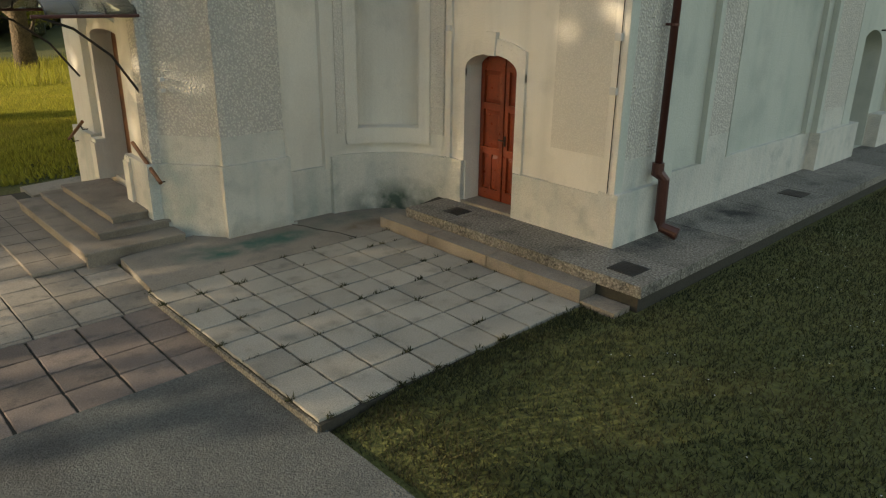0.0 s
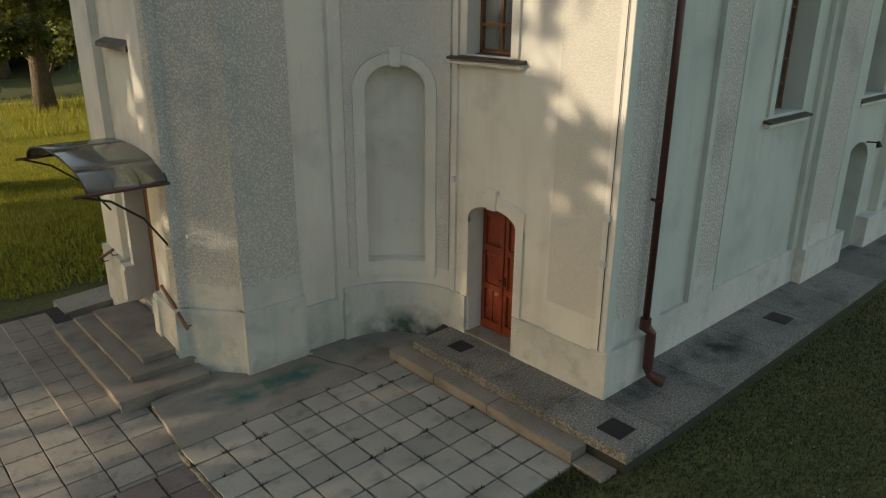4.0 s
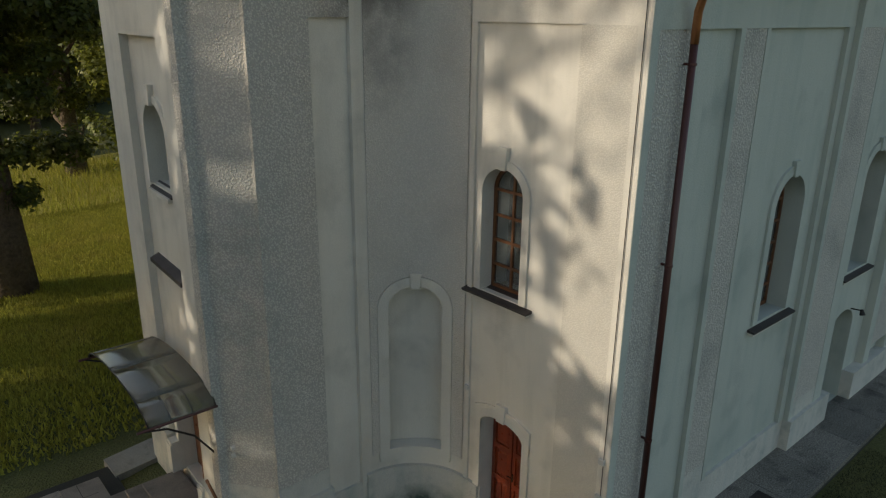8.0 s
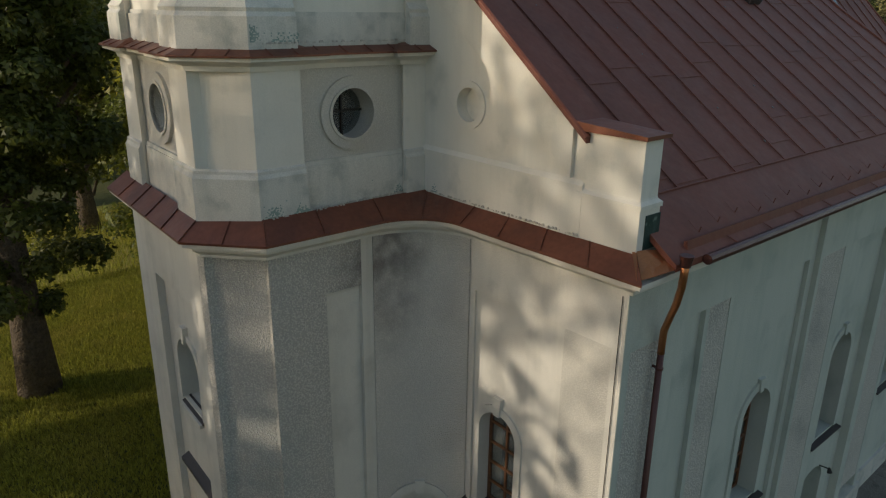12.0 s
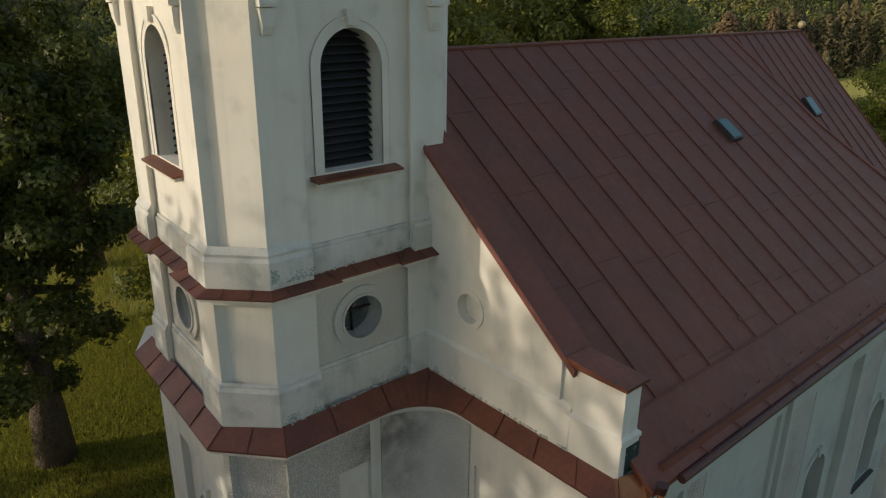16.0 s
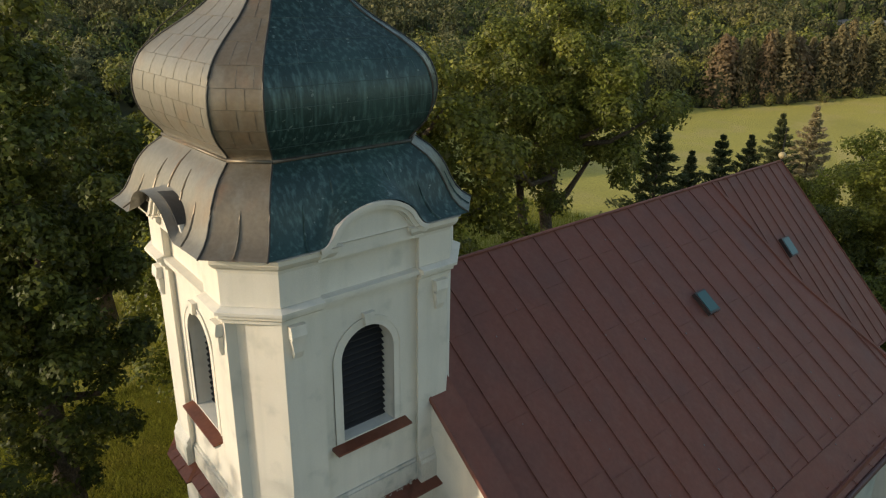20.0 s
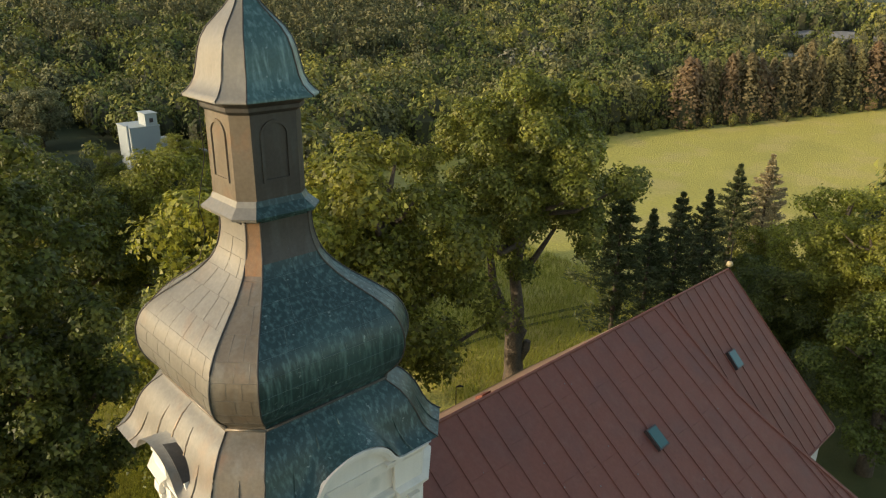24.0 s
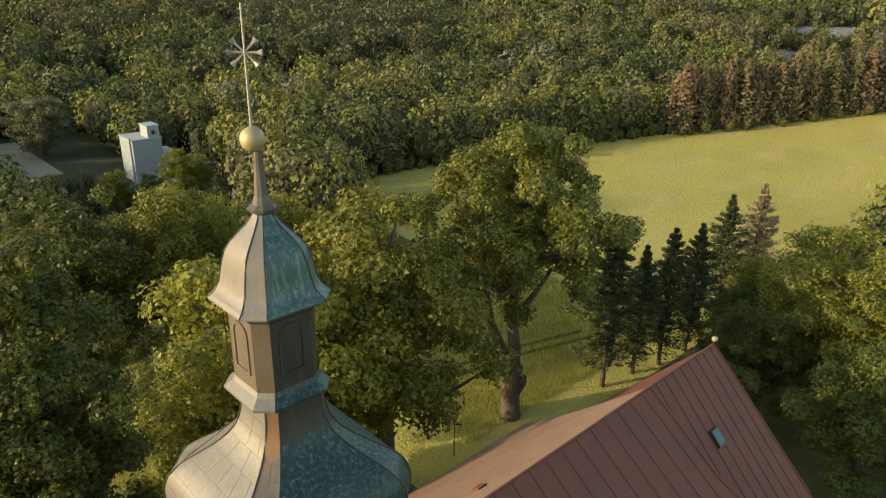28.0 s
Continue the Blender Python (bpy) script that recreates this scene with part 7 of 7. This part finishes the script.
blades("meadow_grass", mx_, my_, 0.75, 0.03, GRASS_SUN, "tall uncut yellow-green meadow grass")
# weeds in the joints, daisies in the lawn
rw = random.Random(9)
wx, wy = [], []
for _ in range(85):
    i, j = rw.randint(0, 8), rw.randint(0, 8)
    along = rw.random() * 0.3
    px_, py_ = -5.47 + 0.51 * i + (along if rw.random() < 0.5 else 0), 3.54 - 0.51 * j
    for _k in range(rw.randint(2, 26)):
        wx.append(px_ + rw.gauss(0, 0.035))
        wy.append(py_ + rw.gauss(0, 0.012))
wd = Build()
for a_, b_ in zip(wx, wy):
    t_ = rw.random() * 6.28
    c_, s_ = math.cos(t_) * 0.011, math.sin(t_) * 0.011
    wd.add([(a_ - c_, b_ - s_, -0.345), (a_ + c_, b_ + s_, -0.345), (a_ + rw.gauss(0, 0.04), b_ + rw.gauss(0, 0.04), -0.33 + 0.06 * rw.random() ** 2)], [(0, 1, 2)])
tagged(part("joint_weeds", wd, GRASS), "small weeds growing in the paving joints", "weeds", kind="stuff")
dz = Build()
for _ in range(260):
    a_, b_ = -3 + 11 * rw.random(), -1.6 - 5 * rw.random()
    if noise.noise((a_ * 0.7, b_ * 0.7, 1.0)) < 0.0:
        continue
    z_ = ground_z(a_, b_) + 0.075
    dz.add([(a_ - 0.011, b_, z_), (a_, b_ - 0.011, z_ + 0.004), (a_ + 0.011, b_, z_), (a_, b_ + 0.011, z_ + 0.004)], [(0, 1, 2, 3)])
tagged(part("daisies", dz, PLASTIC), "tiny white daisies scattered in the lawn", "flowers", kind="stuff")
db = Build()
for _ in range(26):
    a_, b_ = 1 + 15 * rw.random(), 0.3 + 7.4 * rw.random()
    z_ = 11.96 + SL * b_
    e_ = 0.02 + 0.03 * rw.random()
    db.hexa([(a_, b_, z_), (a_ + e_, b_, z_), (a_ + e_, b_ + e_, z_ + SL * e_), (a_, b_ + e_, z_ + SL * e_)], [(a_, b_, z_ + 0.012), (a_ + e_, b_, z_ + 0.012), (a_ + e_, b_ + e_, z_ + SL * e_ + 0.01), (a_, b_ + e_, z_ + SL * e_ + 0.01)])
tagged(part("roof_debris", db, QUARRY), "pale bits of debris lying on the roof", "debris", kind="stuff")

# lamp post on the lawn and wheel tracks in the grass behind the church
lpz = ground_z(24.1, 28.0)
lpp = thing("garden_lamp", (24.1, 28.0, lpz), "thin dark garden lamp post on the lawn", "lamp")
part("post", Build().tube([(0, 0, -0.2), (0, 0, 3.0)], [0.05, 0.035], 8), IRON, lpp)
part("lamp_head", Build().tube([(0, 0, 2.98), (0.18, -0.16, 3.08), (0.42, -0.38, 3.02)], [0.04, 0.09, 0.05], 8), IRON, lpp)
for off_ in (0.0, 1.5):
    rows = []
    for k in range(25):
        x = 26.0 + 23.0 * k / 24
        y = 37.6 - 0.205 * (x - 26.0) + 0.5 * math.sin(x * 0.21) + off_
        rows.append([(x, y - 0.28, ground_z(x, y) + 0.03), (x, y + 0.28, ground_z(x, y) + 0.03), (x, y + 0.2, ground_z(x, y) + 0.05), (x, y - 0.2, ground_z(x, y) + 0.05)])
    setting("grass_track", Build().loft(rows), LAWN, "flattened wheel track in the long grass", "track")

# ragged growths of algae and crumbs of mortar
def ragged(b, point, u0, u1, v0, v1, cell, seed, fade):
    """Small cells over a surface point(u, v), kept where a noise stays above a fade that grows away from v0."""
    nu, nv = max(1, int(abs(u1 - u0) / cell)), max(1, int(abs(v1 - v0) / cell))
    for i in range(nu):
        for j in range(nv):
            fu, fv = (i + 0.5) / nu, (j + 0.5) / nv
            u, v = u0 + (u1 - u0) * fu, v0 + (v1 - v0) * fv
            if 0.7 * noise.noise((u * 4 + seed, v * 4, seed * 0.7)) + 0.75 * noise.noise((u * 31 + seed, v * 31, 2.0)) < fade(fu, fv) + 0.12:
                continue
            du, dv = (u1 - u0) / nu * 0.52, (v1 - v0) / nv * 0.52
            b.add([point(u - du, v - dv), point(u + du, v - dv), point(u + du, v + dv), point(u - du, v + dv)], [(0, 1, 2, 3)])
    return b


pale = Build()
ragged(pale, lambda u, v: (u, TY - HALF - 0.124, v), TX - CH - 0.02, TX - CH + 0.85, 14.56, 15.0, 0.02, 5.0, lambda a_, c_: -0.25 + 0.9 * c_)
ragged(pale, lambda u, v: (u, TY - HALF - 0.094, v), TX - CH, TX - CH + 0.92, 11.66, 12.1, 0.02, 6.0, lambda a_, c_: -0.2 + 1.0 * c_ + 0.2 * a_)
ragged(pale, lambda u, v: (u, TY - HALF + 0.056, v), -1.3, 0.05, 11.66, 12.2, 0.02, 7.5, lambda a_, c_: 0.25 - 0.55 * a_ + 0.8 * c_)
ragged(pale, lambda u, v: (-0.074, u, v), 4.9, 3.6, 11.66, 12.1, 0.02, 9.0, lambda a_, c_: -0.05 + 0.6 * a_ + 1.0 * c_)
tagged(part("algae_stain", pale, ALGAE_PALE), "pale green algae on the feet of the tower walls", "algae", kind="stuff")
crumbs = Build()
rc = random.Random(17)
for (xa, ya), (xb, yb), z_, cnt_ in (((-3.55, 4.98), (-2.4, 4.84), -0.325, 60), ((-0.06, 1.05), (-0.075, 4.9), 11.655, 150), ((-3.5, TY - HALF - 0.1), (0.0, TY - HALF + 0.05), 11.655, 130), ((-3.5, TY - HALF - 0.14), (0.3, TY - HALF), 14.545, 90)):
    for _ in range(cnt_):
        f_ = rc.random()
        x_, y_ = xa + (xb - xa) * f_ + rc.gauss(0, 0.02), ya + (yb - ya) * f_ + rc.gauss(0, 0.02)
        e_ = 0.008 + 0.02 * rc.random() ** 2
        crumbs.hexa([(x_ - e_, y_ - e_, z_ - 0.01), (x_ + e_, y_ - e_, z_ - 0.01), (x_ + e_, y_ + e_, z_ - 0.01), (x_ - e_, y_ + e_, z_ - 0.01)],
                    [(x_ - e_ * 0.6, y_ - e_ * 0.7, z_ + e_), (x_ + e_ * 0.5, y_ - e_ * 0.6, z_ + e_), (x_ + e_ * 0.6, y_ + e_ * 0.5, z_ + e_), (x_ - e_ * 0.5, y_ + e_ * 0.6, z_ + e_)])
tagged(part("mortar_crumbs", crumbs, MORTAR), "crumbled mortar lying along the wall feet", "debris", kind="stuff")

# works building and quarry far off
fb = thing("works_building", (35.8, 118.4, ground_z(34.5, 119) - 1.0), "pale blue-grey industrial building among trees", "building")
part("wall", Build().box(-2.7, 2.2, -3.0, 3.0, -1, 8.4), SHED, fb)
part("step_wall", Build().box(2.2, 5.0, -3.0, 2.4, -1, 5.2), SHED, fb)
part("tower_room", Build().box(0.0, 2.0, -2.9, 0.2, 8.4, 10.5), SHED, fb)
part("tower_roof", Build().box(-0.12, 2.12, -3.02, 0.32, 10.5, 10.65), SHED, fb)
part("roof", Build().box(-2.82, 2.32, -3.12, 3.12, 8.4, 8.55), SHED, fb)
part("parapet", Build().box(2.2, 5.1, -3.1, 2.5, 5.2, 5.45), SHED, fb)
part("loading_bay", Build().box(-3.2, 4.6, -6.8, -3.02, -1, 1.3), PLASTIC, fb, "white lower annexe")
part("window", Build().box(0.7, 1.3, -2.98, -2.88, 9.1, 9.8), SILLTIN, fb)
part("window", Build().box(4.96, 5.04, -1.6, -0.6, 2.6, 3.8), SILLTIN, fb)
part("window", Build().box(4.96, 5.04, 0.2, 1.2, 2.6, 3.8), SILLTIN, fb)
part("side_roof", Build().loft([[(x_, -2.0, 2.3), (x_, 2.6, 2.3), (x_, 0.3, 3.4)] for x_ in (6.2, 11.0)]), PLASTIC, fb, "pale low shed roof")
part("side_wall", Build().box(6.4, 10.8, -1.8, 2.4, -1, 2.3), QUARRY, fb)
part("chimney", Build().tube([(-3.1, -2.8, 0), (-3.1, -2.8, 9.0)], 0.2, 8), SHED, fb)


def ledge(p0, p1, z0, h, deep):
    """A rough quarry bench: broken rock face with a flat top."""
    p0, p1 = Vector(p0), Vector(p1)
    d = (p1 - p0)
    back = Vector((-d.y, d.x)).normalized()
    if back.x < 0:
        back = -back
    rows = []
    for i in range(49):
        p = p0 + d * (i / 48)
        q = []
        for s, k in ((0.0, 0.0), (0.3, 0.35), (0.5, 0.7), (1.2, 1.0), (deep, 1.02), (deep, -0.5)):
            j = 1.6 * noise.noise((p.x * 0.13 + 3 * k, p.y * 0.13, k * 2.5))
            w_ = p + back * (s * 3 + j * 1.8)
            q.append((w_.x, w_.y, z0 + h * k * (1 + 0.12 * j) + (0 if k > 0 else -2)))
        rows.append(q)
    return Build().loft(rows)


for p0, p1, z0, h, deep in (((228, 96), (280, 52), 6.0, 4.0, 8), ((282, 112), (330, 62), 10.0, 5.0, 8), ((430, 190), (540, 110), 12.0, 11.0, 14)):
    setting("quarry_face", ledge(p0, p1, z0, h, deep), QUARRY, "pale broken rock bench of a quarry on the far hillside", "quarry")
hs = thing("far_house", (51.5, 197, ground_z(51.5, 197)), "far house with a brown roof among the trees", "house")
part("wall", Build().box(-4.5, 4.5, -3, 3, -1, 3.0), PLASTER, hs)
part("roof", Build().loft([[(x_, -3.5, 2.8), (x_, 3.5, 2.8), (x_, 0, 5.0)] for x_ in (-5, 5)]), TIN, hs)
sh = thing("far_shed", (70.5, 174, ground_z(70.5, 174)), "long low pale shed at the wood's edge", "shed")
part("wall", Build().box(-5.5, 5.5, -1.5, 1.5, -1, 2.4), QUARRY, sh)
part("roof", Build().box(-5.8, 5.8, -1.8, 1.8, 2.4, 2.6), SHED, sh)
# power line
pl = thing("power_pole", (38.3, 104.8, ground_z(38.3, 104.8)), "grey wooden power pole with two cables", "power pole")
part("pole", Build().tube([(0, 0, -0.5), (0, 0, 5.4)], [0.16, 0.1], 8), QUARRY, pl)
for s in (0.0, 0.5):
    part("cable", Build().tube([(28.0 * k / 14, -13.0 * k / 14, 5.2 - s - 2.6 * (k / 14) * (1 - k / 14) * 1.2 + 0.5 * k / 14) for k in range(15)], 0.035, 4), QUARRY, pl)

# ---- paving slabs ----
def worn_slab(w_, d_, h_, mat, seed, bev=0.007, ragged=0.004):
    """A slab with uneven, chipped edges."""
    r = random.Random(seed)
    x, y, n_ = w_ / 2, d_ / 2, 5
    ring = []
    for (ax, ay), (bx, by) in (((-x, -y), (x, -y)), ((x, -y), (x, y)), ((x, y), (-x, y)), ((-x, y), (-x, -y))):
        for k in range(n_):
            f = k / n_
            chip = 1 - (0.022 if k == 0 and r.random() < 0.3 else 0.0)
            ring.append((chip * (ax + (bx - ax) * f) + ragged * r.uniform(-1, 1), chip * (ay + (by - ay) * f) + ragged * r.uniform(-1, 1)))
    inner = [(px_ * (1 - bev / x), py_ * (1 - bev / y)) for px_, py_ in ring]
    me = bpy.data.meshes.new("slab")
    bb = Build().loft([[(p[0], p[1], -h_) for p in ring], [(p[0], p[1], -bev) for p in ring], [(p[0], p[1], 0.0) for p in inner]])
    me.from_pydata(bb.v, [], bb.f)
    me.materials.append(mat)
    return me


rng = random.Random(3)


def lay(variants, parent, x, y, z, lift=0.004, twist=0.8):
    o = new("slab", rng.choice(variants))
    o.parent = parent
    o.matrix_basis = pose(x, y, z + lift * rng.random(), 0.5 * (rng.random() - 0.5), 0.5 * (rng.random() - 0.5), twist * (rng.random() - 0.5))


sm = [worn_slab(0.486, 0.486, 0.05, SLAB, k, ragged=0.006) for k in range(8)]
for i in range(8):
    for j in range(8):
        lay(sm, terrace, -5.47 + 0.257 + 0.51 * i, 3.54 - 0.257 - 0.51 * j, -0.335)
low = setting("lower_paving", Build().prism([(-10.5, 1.29), (-5.47, 1.29), (-5.44, 3.4), (-5.2, 10.6), (-10.5, 10.6)], -0.8, -0.462), JOINT, "old concrete slab paving before the steps", "paving")
front = [worn_slab(0.526, 0.474, 0.05, SLAB_LOW, 20 + k, ragged=0.005) for k in range(5)]
front_end = [worn_slab(0.455, 0.474, 0.05, SLAB_LOW, 30 + k, ragged=0.005) for k in range(2)]
back = [worn_slab(0.508, 0.515, 0.05, SLAB_MID, 40 + k) for k in range(5)]
back_end = [worn_slab(0.535, 0.515, 0.05, SLAB_MID, 50 + k) for k in range(2)]
strip = [worn_slab(0.51, 0.088, 0.05, SLAB_MID, 60 + k) for k in range(2)]
for j in range(4):
    y = 1.293 + 0.247 + 0.496 * j
    lay(front_end, low, -5.708, y, -0.44, 0.006, 1.2)
    for i in range(8):
        lay(front, low, -6.232 - 0.556 * i, y, -0.44, 0.006, 1.2)
for i in range(9):
    lay(strip, low, -5.635 - 0.53 * i, 3.328, -0.44)
for j in range(13):
    y = 3.385 + 0.267 + 0.535 * j
    for i in range(9):
        if i < 2 and y > 5.6:
            continue
        lay(back if i else back_end, low, -6.16 - 0.527 * (i - 1) if i else -5.617, y, -0.44)
